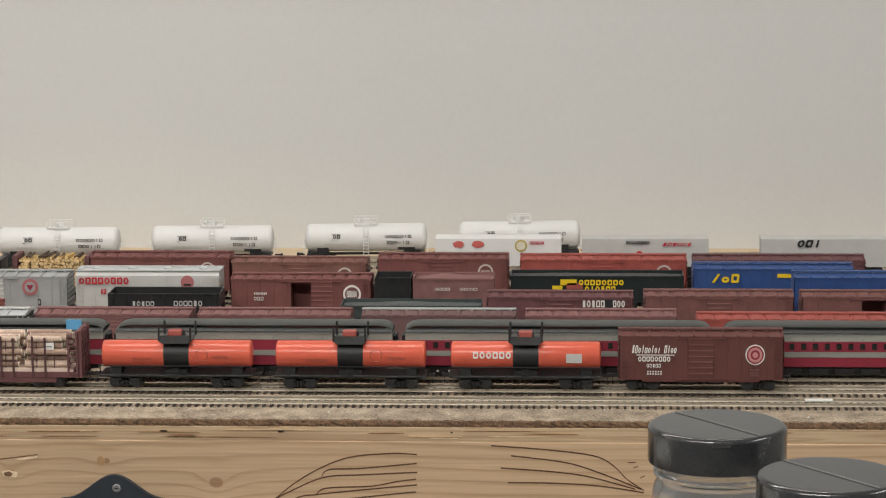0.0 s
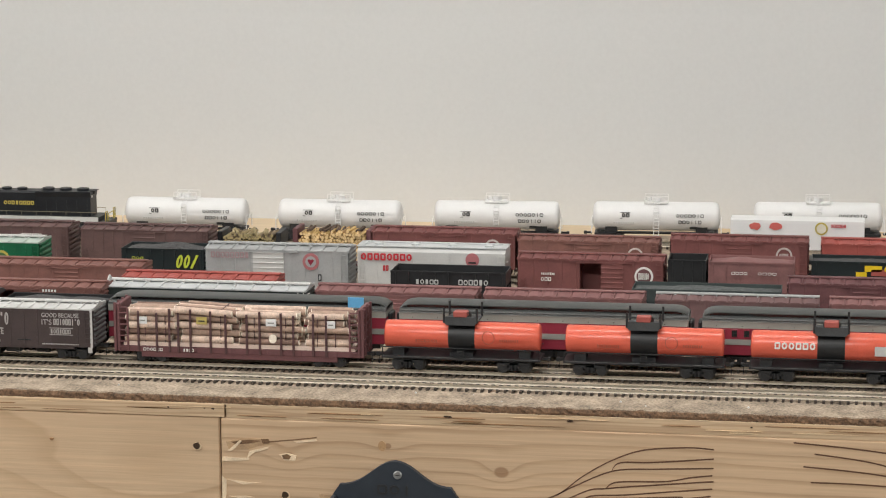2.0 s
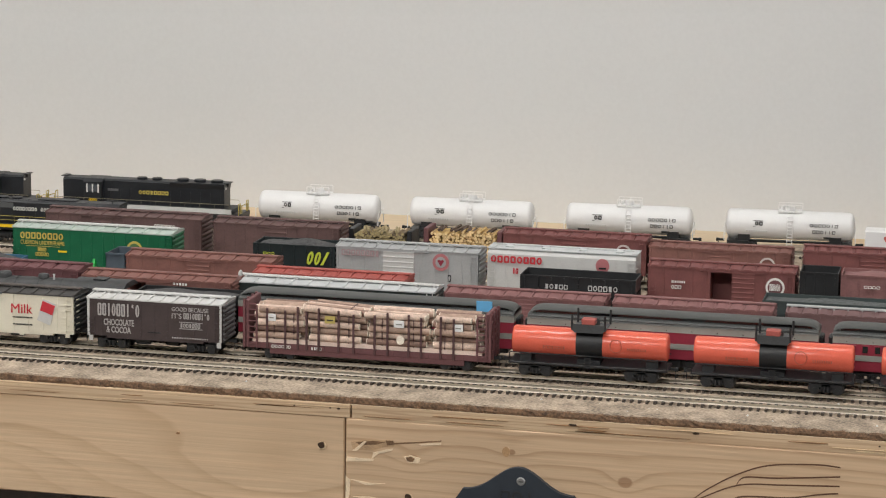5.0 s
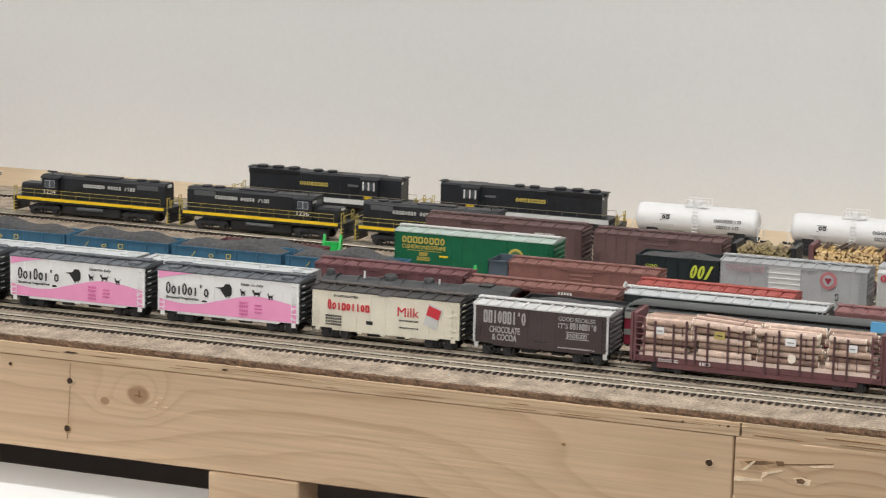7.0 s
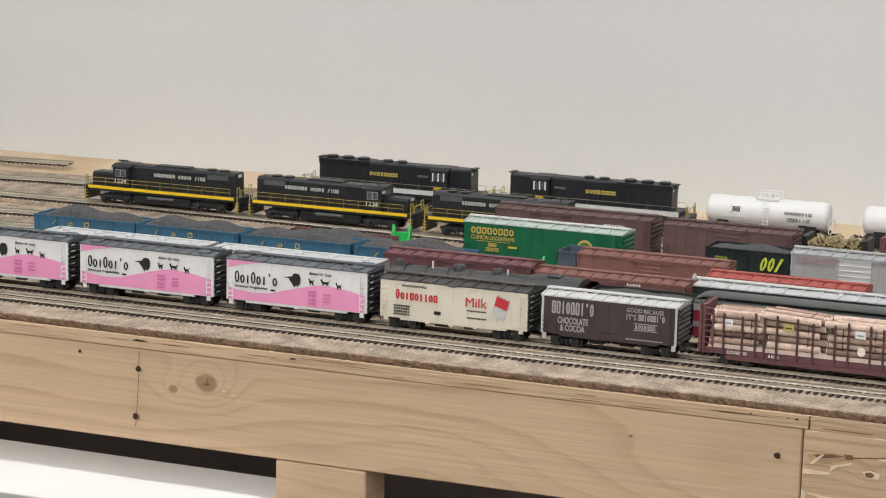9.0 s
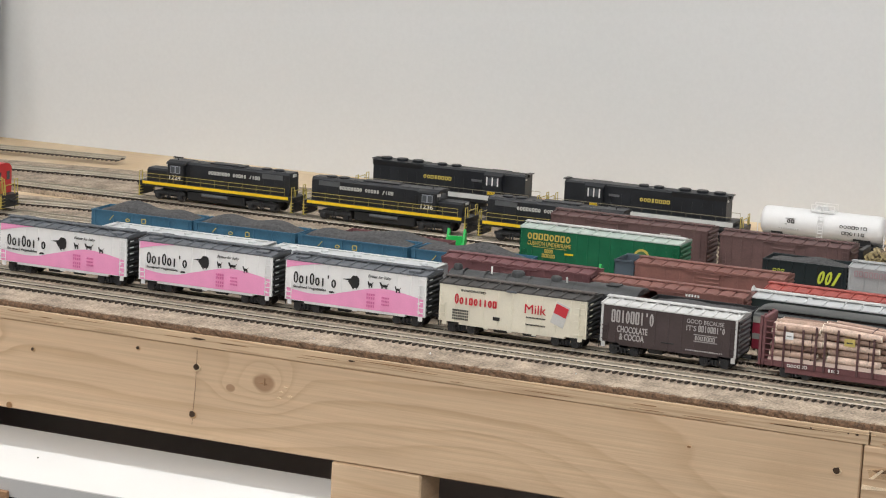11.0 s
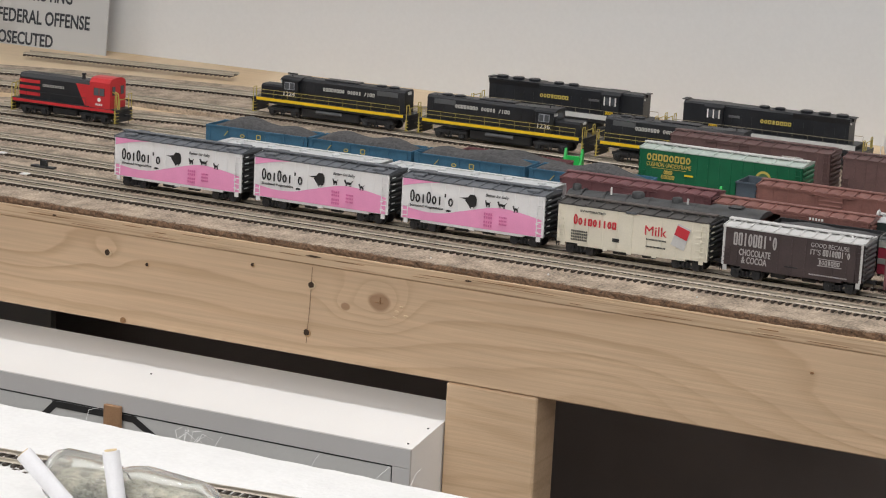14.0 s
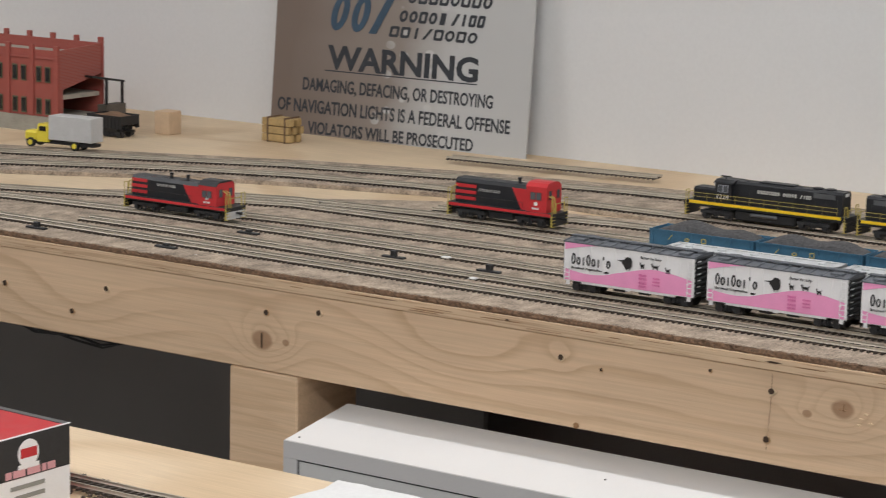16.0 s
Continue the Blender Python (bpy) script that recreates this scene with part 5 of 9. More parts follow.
# ---------------------------------------------------------------- third to eighth tracks
def covered_hopper(x0, x1, y, top, paint, label, roof=ALUM, ribs=8, name="covered_hopper", flat=0.013):
    half = (x1 - x0) / 2
    car = thing(name, (x0 + x1) / 2, y, 0, label, "covered hopper", "freight cars in the yard")
    bm = bmesh.new()
    prism(bm, [(-BW, 0.0125), (BW, 0.0125), (BW, top - 0.003), (flat, top), (-flat, top), (-BW, top - 0.003)], -half, half)
    for k in range(ribs + 1):
        x = -half + 0.001 + k * (2 * half - 0.002) / ribs
        shared("side_rib", ("cov", round(top, 4)), lambda b: box(b, -0.0005, 0.0005, -BW - 0.0006, -BW, 0.0130, top - 0.0035), paint, car, (x, 0, 0))
    for xx in (-half * 0.4, half * 0.4):
        part("hopper_bay", prism(bmesh.new(), [(-0.012, 0.005), (0.012, 0.005), (BW - 0.002, 0.0124), (-BW + 0.002, 0.0124)], xx - 0.011, xx + 0.011), paint, car)
    part("body", bm, paint, car)
    bm = bmesh.new()
    for s in (-1, 1):
        box(bm, -half - 0.001, half + 0.001, s * 0.0125 - 0.0024, s * 0.0125 + 0.0024, top + 0.0008, top + 0.0016)
    box(bm, -half - 0.001, -half + 0.005, -0.0125, 0.0125, top + 0.0008, top + 0.0016), box(bm, half - 0.005, half + 0.001, -0.0125, 0.0125, top + 0.0008, top + 0.0016)
    part("running_board", bm, roof, car, "pale roof walkway")
    part("roof", box(bmesh.new(), -half + 0.0005, half - 0.0005, -flat, flat, top, top + 0.0005), roof, car)
    n = max(3, int(half * 2 / 0.030))
    for k in range(n):
        x = -half + (k + 0.5) * 2 * half / n
        shared("hatch", "cov", lambda b: lathe(b, [(0, 0.0042), (0.0016, 0.0042), (0.0022, 0.0030)], 12, "Z"), roof, car, (x, 0, top + 0.0004))
    ladder(car, half - 0.0042, 0.0135, top - 0.003, paint, 7), ladder(car, -half + 0.0042, 0.0135, top - 0.003, paint, 7)
    end_ladder(car, half, 0.0135, top - 0.003, paint)
    shared("underframe", ("cov", round(half, 4)), lambda b: box(b, -half, half, -0.005, 0.005, 0.0085, 0.0125), BLACK, car)
    add_trucks(car, half - 0.019), add_couplers(car, half)
    return car


for a, b in ((-0.226, -0.048), (-0.039, 0.1335)):
    covered_hopper(a, b, 0.0905, 0.0415, SILVER, "silver covered hopper with bright galvanised roof walkways", flat=0.0175)

# old steam engine and its tender
def steam_engine(x0, x1, y):
    half = (x1 - x0) / 2
    car = thing("steam_locomotive", (x0 + x1) / 2, y, 0, "black steam locomotive with domes and arched cab roof", "locomotive", "freight cars in the yard")
    SOOT = mat("sooty_black_paint", (0.042, 0.044, 0.046), 0.5, var=0.4, scale=110)
    xb = half - 0.050
    part("boiler", lathe(bmesh.new(), [(-half + 0.004, 0.009), (-half + 0.006, 0.0118), (-half + 0.030, 0.0122), (-0.02, 0.0128), (xb, 0.0134)], 28, "X", (0, 0, 0.0305)), SOOT, car, "long black boiler", smooth=True)
    for k in range(6):
        x = -half + 0.020 + k * 0.022
        shared("boiler_band", "steam", lambda b: lathe(b, [(-0.0006, 0.0130), (0.0006, 0.0130)], 24, "X", (0, 0, 0.0305)), BLACK, car, (x, 0, 0.0004))
    for s_ in (-1, 1):
        part("running_board", box(bmesh.new(), -half + 0.006, xb, min(s_ * 0.0105, s_ * 0.0178), max(s_ * 0.0105, s_ * 0.0178), 0.0275, 0.0287), SOOT, car)
        part("handrail", cyl(bmesh.new(), (-half + 0.01, s_ * 0.0132, 0.0360), (xb, s_ * 0.0134, 0.0360), 0.0004, 5), SOOT, car)
    for x, r_, h in ((-half + 0.012, 0.0042, 0.0048), (-0.026, 0.0062, 0.0050), (0.012, 0.0052, 0.0046)):
        part("chimney" if r_ < 0.005 else "dome", lathe(bmesh.new(), [(0.0415, r_), (0.0425 + h * 0.6, r_), (0.0425 + h * 0.9, r_ * 0.8), (0.0425 + h, r_ * 0.4)], 16, "Z", (x, 0, 0)), SOOT, car, smooth=True)
    part("whistle", cyl(bmesh.new(), (-0.050, -0.006, 0.0425), (-0.050, -0.006, 0.0490), 0.0009, 6), WHITE, car, "white tipped whistle")
    part("whistle", cyl(bmesh.new(), (0.024, -0.005, 0.0430), (0.024, -0.005, 0.0478), 0.0010, 6), LTGREY, car)
    part("air_pump", box(bmesh.new(), 0.008, 0.020, -0.0178, -0.0128, 0.0290, 0.0385, 0.0008), BLACK, car)
    cab_ = part("cab", box(bmesh.new(), xb + 0.0002, half - 0.012, -0.0172, 0.0172, 0.0180, 0.0400), SOOT, car, "black cab")
    arch = [(-0.0190, 0.0398), (-0.0180, 0.0412), (-0.0110, 0.0440), (0, 0.0450), (0.0110, 0.0440), (0.0180, 0.0412), (0.0190, 0.0398)]
    part("cab_roof", prism(bmesh.new(), arch, xb - 0.003, half - 0.002), SOOT, car, "arched black cab roof", smooth=True)
    part("roof_hatch", box(bmesh.new(), xb + 0.014, xb + 0.026, -0.006, 0.006, 0.0446, 0.0460, 0.0003), BLACK, car)
    part("frame", box(bmesh.new(), -half, half, -0.011, 0.011, 0.0130, 0.0190), BLACK, car)
    for k in range(5):
        shared("driver", "steam", lambda b: (cyl(b, (0, -0.0102, 0.0088), (0, -0.0075, 0.0088), 0.0086, 20), cyl(b, (0, 0.0075, 0.0088), (0, 0.0102, 0.0088), 0.0086, 20)), STEEL, car, (-0.045 + k * 0.0185, 0, 0))
    add_couplers(car, half)
    return car


steam_engine(0.1395, 0.3365, 0.0905)
open_hopper(0.3425, 0.4385, 0.0905, 0.0385, BLACK, "black tender with a low coal load", seed=21, heap=0.0045)

# maroon and brown boxcars
def ribroof(*a, **k):
    return boxcar(*a, crown=0.0010, **k)


ribroof(0.126, 0.275, R3B, 0.0432, MAROON, "maroon boxcar with ribbed roof")
car = ribroof(0.279, 0.4235, R3B, 0.0395, OXIDE, "oxide brown boxcar with an open door and white script", door="open", doorx=-0.018, doorw=0.016)
bars(11, 0.036, 0.0055, WHITE, car, (0.014, -BW - 0.0016, 0.0285), jitter=0.5, lean=0.2)
bars(5, 0.014, 0.0022, WHITE, car, (0.017, -BW - 0.0016, 0.0362), "small_print")
car = boxcar(0.4245, 0.611, 0.1455, 0.0382, mat("black_green_paint", (0.020, 0.032, 0.030), 0.45), "black boxcar with bright silver roof", roof=ALUM, board=LTGREY, door="none", trim=WHITE)
part("brake_wheel", lathe(bmesh.new(), [(-0.0955, 0.0052), (-0.0945, 0.0062), (-0.0935, 0.0052)], 14, "X", (0, -0.004, 0.0400)), LTGREY, car)
for k, (a, b) in enumerate(((0.619, 0.765), (0.773, 0.915), (0.927, 1.069), (1.080, 1.218))):
    ribroof(a, b, 0.1524, 0.0368, MAUVE if k != 2 else mat("grey_maroon", (0.17, 0.095, 0.095), 0.65), "dusty maroon boxcar with ribbed roof", board=MAUVE if k != 2 else SILVER)
ribroof(1.239, 1.412, 0.1524, 0.0342, BRIGHTRED, "brick red boxcar with ribbed roof")

# fifth track
ribroof(0.295, 0.440, R5, 0.0402, OXIDE, "oxide brown boxcar with ribbed roof")
part_g = thing("gondola", 0.2835, R5, 0, "blue grey gondola with an empty open top", "gondola", "freight cars in the yard")
bm = bmesh.new()
for s in (-1, 1):
    box(bm, -0.0095, 0.0095, min(s * 0.0182, s * 0.0172), max(s * 0.0182, s * 0.0172), 0.012, 0.0412)
    box(bm, -0.0095, 0.0095, min(s * 0.0182, s * 0.0195), max(s * 0.0182, s * 0.0195), 0.0400, 0.0416)
box(bm, -0.0095, -0.0087, -0.0182, 0.0182, 0.012, 0.0412), box(bm, -0.0095, 0.0095, -0.018, 0.018, 0.011, 0.013)
part("body", bm, mat("slate_blue_paint", (0.075, 0.10, 0.125), 0.5), part_g)
part("underframe", box(bmesh.new(), -0.0085, 0.0085, -0.012, 0.012, 0.0005, 0.0110), BLACK, part_g)
ribroof(0.428, 0.574, 0.1835, 0.0362, BRIGHTRED, "brick red boxcar with smooth ribbed roof")
car = open_hopper(0.680, 0.787, 0.195, 0.0455, BLACK, "empty black open hopper with white lettering", loaded=False, heap=0.0, seed=9, load=BLACK)
bars(5, 0.022, 0.0042, LTGREY, car, (-0.030, -0.0197, 0.0345)), bars(6, 0.028, 0.0048, LTGREY, car, (0.010, -0.0197, 0.0345))
car = open_hopper(0.902, 1.036, 0.195, 0.0350, mat("dark_green_grey", (0.045, 0.06, 0.06), 0.6), "grey green gondola with scrap load", load=mat("scrap_load", (0.09, 0.10, 0.10), 0.7, var=0.6, scale=180), heap=0.003, seed=13)
car = ribroof(1.042, 1.179, R5, 0.0405, MAROON, "maroon boxcar with white lettering and black centre patch")
bars(5, 0.022, 0.0062, WHITE, car, (0.021, -BW - 0.0016, 0.0325)), bars(3, 0.012, 0.0062, WHITE, car, (0.050, -BW - 0.0016, 0.0325))
plate(car, 0.040, 0.052, 0.0300, 0.0395, BLACK, y=-BW - 0.0013)
ribroof(1.191, 1.330, R5, 0.0418, BROWN, "brown boxcar with closed sliding door")
ribroof(1.339, 1.480, R5, 0.0415, BROWN, "brown boxcar with an open door", door="open", doorx=-0.004)

# sixth track
car = boxcar(0.158, 0.323, row(6), 0.0478, GREEN, "green fifty foot boxcar with silver roof and gold lettering", roof=mat("pale_green_roof", (0.50, 0.58, 0.53), 0.4, metal=0.2), board=LTGREY, door="none", panels=14)
bars(8, 0.046, 0.0064, GOLD, car, (-0.0745, -BW - 0.0009, 0.0372), shapes="OENUOUNO", stroke=0.2)
words("CUSHION UNDERFRAME", 0.0058, GOLD, car, (-0.0745, -BW - 0.0006, 0.0318), width=0.046)
plate(car, -0.069, -0.033, 0.0302, 0.0306, GOLD)
bars(4, 0.009, 0.0036, GOLD, car, (-0.056, -BW - 0.0009, 0.0255), "small_print"), bars(5, 0.014, 0.0036, GOLD, car, (-0.0585, -BW - 0.0009, 0.0210), "small_print")
plate(car, -0.035, -0.026, 0.0255, 0.0272, YELLOW)
disc(car, 0.0445, 0.0320, 0.0082, GOLD)
disc(car, 0.0445, 0.0320, 0.0060, mat("herald_green", (0.08, 0.16, 0.06), 0.5), y=-BW - 0.001)
scl = mat("hopper_black_green", (0.012, 0.020, 0.022), 0.45)
car = open_hopper(0.4055, 0.4872, row(6), 0.0450, scl, "black hopper heaped with coal, yellow green letters", seed=5, heap=0.006, ribs=7)
LIME = mat("lime_lettering", (0.55, 0.62, 0.06), 0.5)
bars(3, 0.022, 0.0125, LIME, car, (0.0125, -0.0197, 0.0275), shapes="OCL", stroke=0.30, lean=0.25)
bars(3, 0.012, 0.0024, LIME, car, (-0.030, -0.0197, 0.0350), "small_print"), bars(5, 0.016, 0.0024, LIME, car, (-0.030, -0.0197, 0.0310), "small_print")
car = boxcar(0.489, 0.628, row(6), 0.0462, SILVER, "silver grey boxcar with louvred door and red herald", roof=SILVER, door="closed", doorpaint=LTGREY, doorx=-0.008, doorw=0.030)
disc(car, 0.0335, 0.0365, 0.0080, mat("faded_red", (0.45, 0.16, 0.17), 0.5), y=-BW - 0.0008), disc(car, 0.0335, 0.0365, 0.0052, SILVER, y=-BW - 0.0012)
bm = bmesh.new()
bm.faces.new([bm.verts.new(p) for p in ((0.0335, -BW - 0.0017, 0.0330), (0.0368, -BW - 0.0017, 0.0378), (0.0352, -BW - 0.0017, 0.0392), (0.0335, -BW - 0.0017, 0.0382), (0.0318, -BW - 0.0017, 0.0392), (0.0302, -BW - 0.0017, 0.0378))])
part("emblem", bm, CRIMSON, car)
bars(8, 0.038, 0.0055, mat("ghost_red_print", (0.42, 0.30, 0.31), 0.5), car, (-0.064, -BW - 0.0009, 0.0385))
plate(car, 0.0405, 0.0435, 0.0190, 0.0250, BLACK), plate(car, 0.0412, 0.0428, 0.0200, 0.0240, SILVER, y=-BW - 0.001)
car = covered_hopper(0.637, 0.778, row(6), 0.0505, LTGREY, "white covered hopper with red wordmark and silver roof")
bars(8, 0.050, 0.0065, REDL, car, (-0.067, -BW - 0.0009, 0.0395), shapes="OENUOUNO", stroke=0.24)
bars(2, 0.006, 0.0050, REDL, car, (-0.046, -BW - 0.0009, 0.0300), "small_print")
disc(car, 0.0395, 0.0415, 0.0065, mat("faded_red", (0.45, 0.16, 0.17), 0.5)), plate(car, 0.036, 0.043, 0.0385, 0.0400, INK, y=-BW - 0.0012)
car = ribroof(0.790, 0.926, row(6), 0.0438, mat("rose_brown_paint", (0.19, 0.066, 0.062), 0.6, var=0.18), "rose brown boxcar with an open door and white herald", door="open", doorx=0.0, doorw=0.020)
disc(car, 0.0500, 0.0305, 0.0088, WHITE), disc(car, 0.0500, 0.0305, 0.0068, MAROON, y=-BW - 0.001), bars(6, 0.010, 0.006, WHITE, car, (0.045, -BW - 0.0016, 0.0278))
bars(8, 0.013, 0.0022, WHITE, car, (-0.046, -BW - 0.0009, 0.0300), "small_print"), bars(3, 0.010, 0.0034, WHITE, car, (-0.046, -BW - 0.0009, 0.0245), "small_print")
open_hopper(0.930, 0.9655, row(6), 0.0462, BLACK, "black empty ballast hopper car", ribs=4, loaded=False, heap=0, load=BLACK, seed=3)
car = open_hopper(0.9675, 1.046, row(6), 0.0455, MAUVE, "dusty maroon hopper with white figures and small load", ribs=7, loaded=True, load=MAUVE, heap=0.004, seed=8)
bars(4, 0.015, 0.0024, WHITE, car, (-0.018, -0.0197, 0.0345), "small_print"), bars(4, 0.018, 0.0024, WHITE, car, (0.006, -0.0197, 0.0345), "small_print")
car = boxcar(1.336, 1.500, 0.2545, 0.0468, BLUE, "blue boxcar with yellow lettering", door="none", panels=14)

# seventh track and the ones behind
car = open_hopper(1.061, 1.231, 0.292, 0.0385, scl, "black hopper with yellow lettering and yellow block", ribs=13, loaded=True, load=COAL, heap=0.002, seed=15)
bars(8, 0.045, 0.0052, YELLOW, car, (-0.018, -0.0197, 0.0300), shapes="OENUOUNO", stroke=0.26), bars(6, 0.031, 0.0052, YELLOW, car, (-0.012, -0.0197, 0.0238), shapes="OIOTEN", stroke=0.26)
plate(car, -0.036, -0.020, 0.0300, 0.0355, YELLOW, y=-0.0194), plate(car, -0.044, -0.034, 0.0245, 0.0295, YELLOW, y=-0.0194), plate(car, -0.030, -0.014, 0.0262, 0.0320, BRIGHTRED, y=-0.0194)
car = boxcar(1.241, 1.395, 0.2925, 0.0455, BLUE, "blue boxcar with yellow lettering", door="none", panels=14)
bars(3, 0.028, 0.0085, YELLOW, car, (-0.060, -BW - 0.0009, 0.0325), lean=0.1, shapes="LoU", stroke=0.26), plate(car, 0.004, 0.025, 0.0375, 0.0412, YELLOW)
car = boxcar(0.166, 0.331, 0.319, 0.0468, DKBROWN, "dark brown fifty foot boxcar with closed door", panels=14, doorx=-0.022)
bars(8, 0.022, 0.0032, WHITE, car, (0.034, -BW - 0.0016, 0.0375), "small_print")
boxcar(0.344, 0.474, 0.319, 0.0455, DKBROWN, "dark brown boxcar with faint white lettering", panels=12)


def pulpwood_car(x0, x1, y, top, paint, label, wood, seed, ends, crust):
    half = (x1 - x0) / 2
    car = thing("pulpwood_car", (x0 + x1) / 2, y, 0, label, "flat car", "freight cars in the yard")
    part("frame", box(bmesh.new(), -half, half, -0.017, 0.017, 0.0100, 0.0145, 0.0005), paint, car)
    for s in (-1, 1):
        part("bulkhead", box(bmesh.new(), min(s * half, s * (half - 0.005)), max(s * half, s * (half - 0.005)), -0.0175, 0.0175, 0.0145, top, 0.0006), paint, car)
    rng = random.Random(seed)
    for r in range(11):
        for k in range(int((2 * half - 0.012) / 0.0031)):
            bm = bmesh.new()
            x = -half + 0.0075 + k * 0.0031 + (0.0015 if r % 2 else 0) + rng.uniform(-0.0006, 0.0006)
            z = 0.0168 + r * 0.0029 + rng.uniform(-0.0006, 0.0006)
            if z > top - 0.0030 + rng.uniform(-0.0012, 0.0012):
                continue
            rad, front = rng.uniform(0.0012, 0.0021), -0.0160 + rng.uniform(-0.0022, 0.0022)
            cyl(bm, (x, front, z), (x + rng.uniform(-0.0016, 0.0016), 0.0165, z + rng.uniform(-0.0010, 0.0010)), rad, 7)
            lg = part("log", bm, wood[rng.randrange(len(wood))], car)
            part("cut_end", cyl(bmesh.new(), (x, front - 0.0003, z), (x, front, z), rad * 0.86, 7), ends, lg)
    for k in range(9):
        x = rng.uniform(-half + 0.012, half - 0.012)
        part("loose_log", cyl(bmesh.new(), (x, -0.012, top - 0.0022), (x + rng.uniform(-0.008, 0.008), rng.uniform(-0.002, 0.014), top - rng.uniform(0.0, 0.0015)), rng.uniform(0.0012, 0.0018), 7), crust, car)
    add_trucks(car, half - 0.018), add_couplers(car, half)
    return car


pulpwood_car(0.4775, 0.5420, 0.340, 0.0410, BLACK, "black pulpwood car stacked with mossy brown logs", [mat("moss_log", (0.36, 0.29, 0.16), 0.85, var=0.4), mat("dark_log", (0.24, 0.18, 0.11), 0.85, var=0.4)], 3, mat("mossy_cut_wood", (0.42, 0.34, 0.17), 0.85, var=0.4), mat("moss_log", (0.36, 0.29, 0.16), 0.85, var=0.4))
pulpwood_car(0.5540, 0.6330, 0.340, 0.0455, MAROON, "maroon pulpwood car stacked with pale yellow logs", [mat("yellow_log", (0.62, 0.42, 0.17), 0.75, var=0.25), mat("tan_log", (0.50, 0.33, 0.15), 0.75, var=0.3)], 4, mat("pale_cut_wood", (0.80, 0.60, 0.33), 0.8, var=0.25), mat("dark_bark_log", (0.11, 0.075, 0.055), 0.85, var=0.4))
ROSE = MATS["rose_brown_paint"]
FADEDW = mat("faded_white_print", (0.56, 0.50, 0.48), 0.6)
for a, b, e, m_ in ((0.6345, 0.7755, 0.0438, ROSE), (0.7785, 0.9145, 0.0388, OXIDE), (0.9265, 1.0565, 0.0424, ROSE), (1.070, 1.235, 0.0418, BRIGHTRED), (1.243, 1.412, 0.0418, MAROON)):
    car = ribroof(a, b, 0.340, e, m_, "rose brown boxcar with panelled roof" if m_ is not BRIGHTRED else "brick red boxcar with panelled roof")
    disc(car, (b - a) / 2 - 0.022, e - 0.012, 0.0078, FADEDW, inner=0.0060), bars(5, 0.009, 0.0035, FADEDW, car, ((b - a) / 2 - 0.0265, -BW - 0.0009, e - 0.0136), "small_print")


# trailers on flat cars
def trailer_flat(x0, x1, y, paint, label, marks):
    half = (x1 - x0) / 2
    car = thing("flat_car", (x0 + x1) / 2, y, 0, label + " flat car", "flat car", "trailer flat cars")
    part("deck", box(bmesh.new(), -half - 0.014, half + 0.016, -0.0165, 0.0165, 0.0100, 0.0140, 0.0005), BLACK, car)
    add_trucks(car, half - 0.006), add_couplers(car, half + 0.015)
    tr = thing("trailer", (x0 + x1) / 2, y, 0.0140, label + " semi trailer riding a flat car", "trailer", "trailers")
    part("box_body", box(bmesh.new(), -half, half, -0.0145, 0.0145, 0.0095, 0.0385, 0.0005), paint, tr)
    bm = bmesh.new()
    for x in (half - 0.020, half - 0.010):
        for s in (-1, 1):
            cyl(bm, (x, s * 0.0135, 0.0050), (x, s * 0.0085, 0.0050), 0.0050, 12)
    part("wheel", bm, BLACK, tr)
    part("landing_leg", box(bmesh.new(), -half + 0.024, -half + 0.028, -0.010, 0.010, 0.0, 0.0095), BLACK, tr)
    marks(tr, half)
    return tr


def marks_a(t, h):
    for x, w in ((-h * 0.72, 0.013), (-h * 0.42, 0.014)):
        blot(t, x + 0.006, 0.0325, w, 0.008, mat("soft_red_print", (0.62, 0.14, 0.12), 0.5), seed=int(w * 9000)).location = (0, BW - 0.0145, 0)
    disc(t, h * 0.36, 0.0310, 0.0062, GOLD, y=-0.0148), disc(t, h * 0.36, 0.0310, 0.0046, MATS["cream_paint"], y=-0.0152)
    bars(6, 0.015, 0.0030, REDL, t, (h * 0.50, -0.0152, 0.0325))


def marks_b(t, h):
    bars(9, 0.024, 0.0030, INK, t, (-h * 0.30, -0.0152, 0.0330)), bars(6, 0.030, 0.0035, REDL, t, (h * 0.26, -0.0152, 0.0310), lean=0.5)
    disc(t, -0.006, 0.0225, 0.0035, REDL, y=-0.0148)


def marks_c(t, h):
    bars(3, 0.025, 0.0075, INK, t, (-h * 0.45, -0.0152, 0.0300), lean=0.3, shapes="CEI", stroke=0.26)


trailer_flat(0.981, 1.110, 0.385, PAPERW, "white piggyback", marks_a)
trailer_flat(1.131, 1.260, 0.385, LTGREY, "grey piggyback", marks_b)
trailer_flat(1.313, 1.442, 0.385, LTGREY, "grey piggyback", marks_c)


# ---------------------------------------------------------------- locomotives
RAILY = mat("yellow_handrail", (0.46, 0.37, 0.09), 0.45, var=0.1)
PALEL = mat("pale_grey_lettering", (0.50, 0.50, 0.47), 0.5)
CABGLASS = mat("cab_window_glass", (0.10, 0.11, 0.12), 0.12, var=0.1)


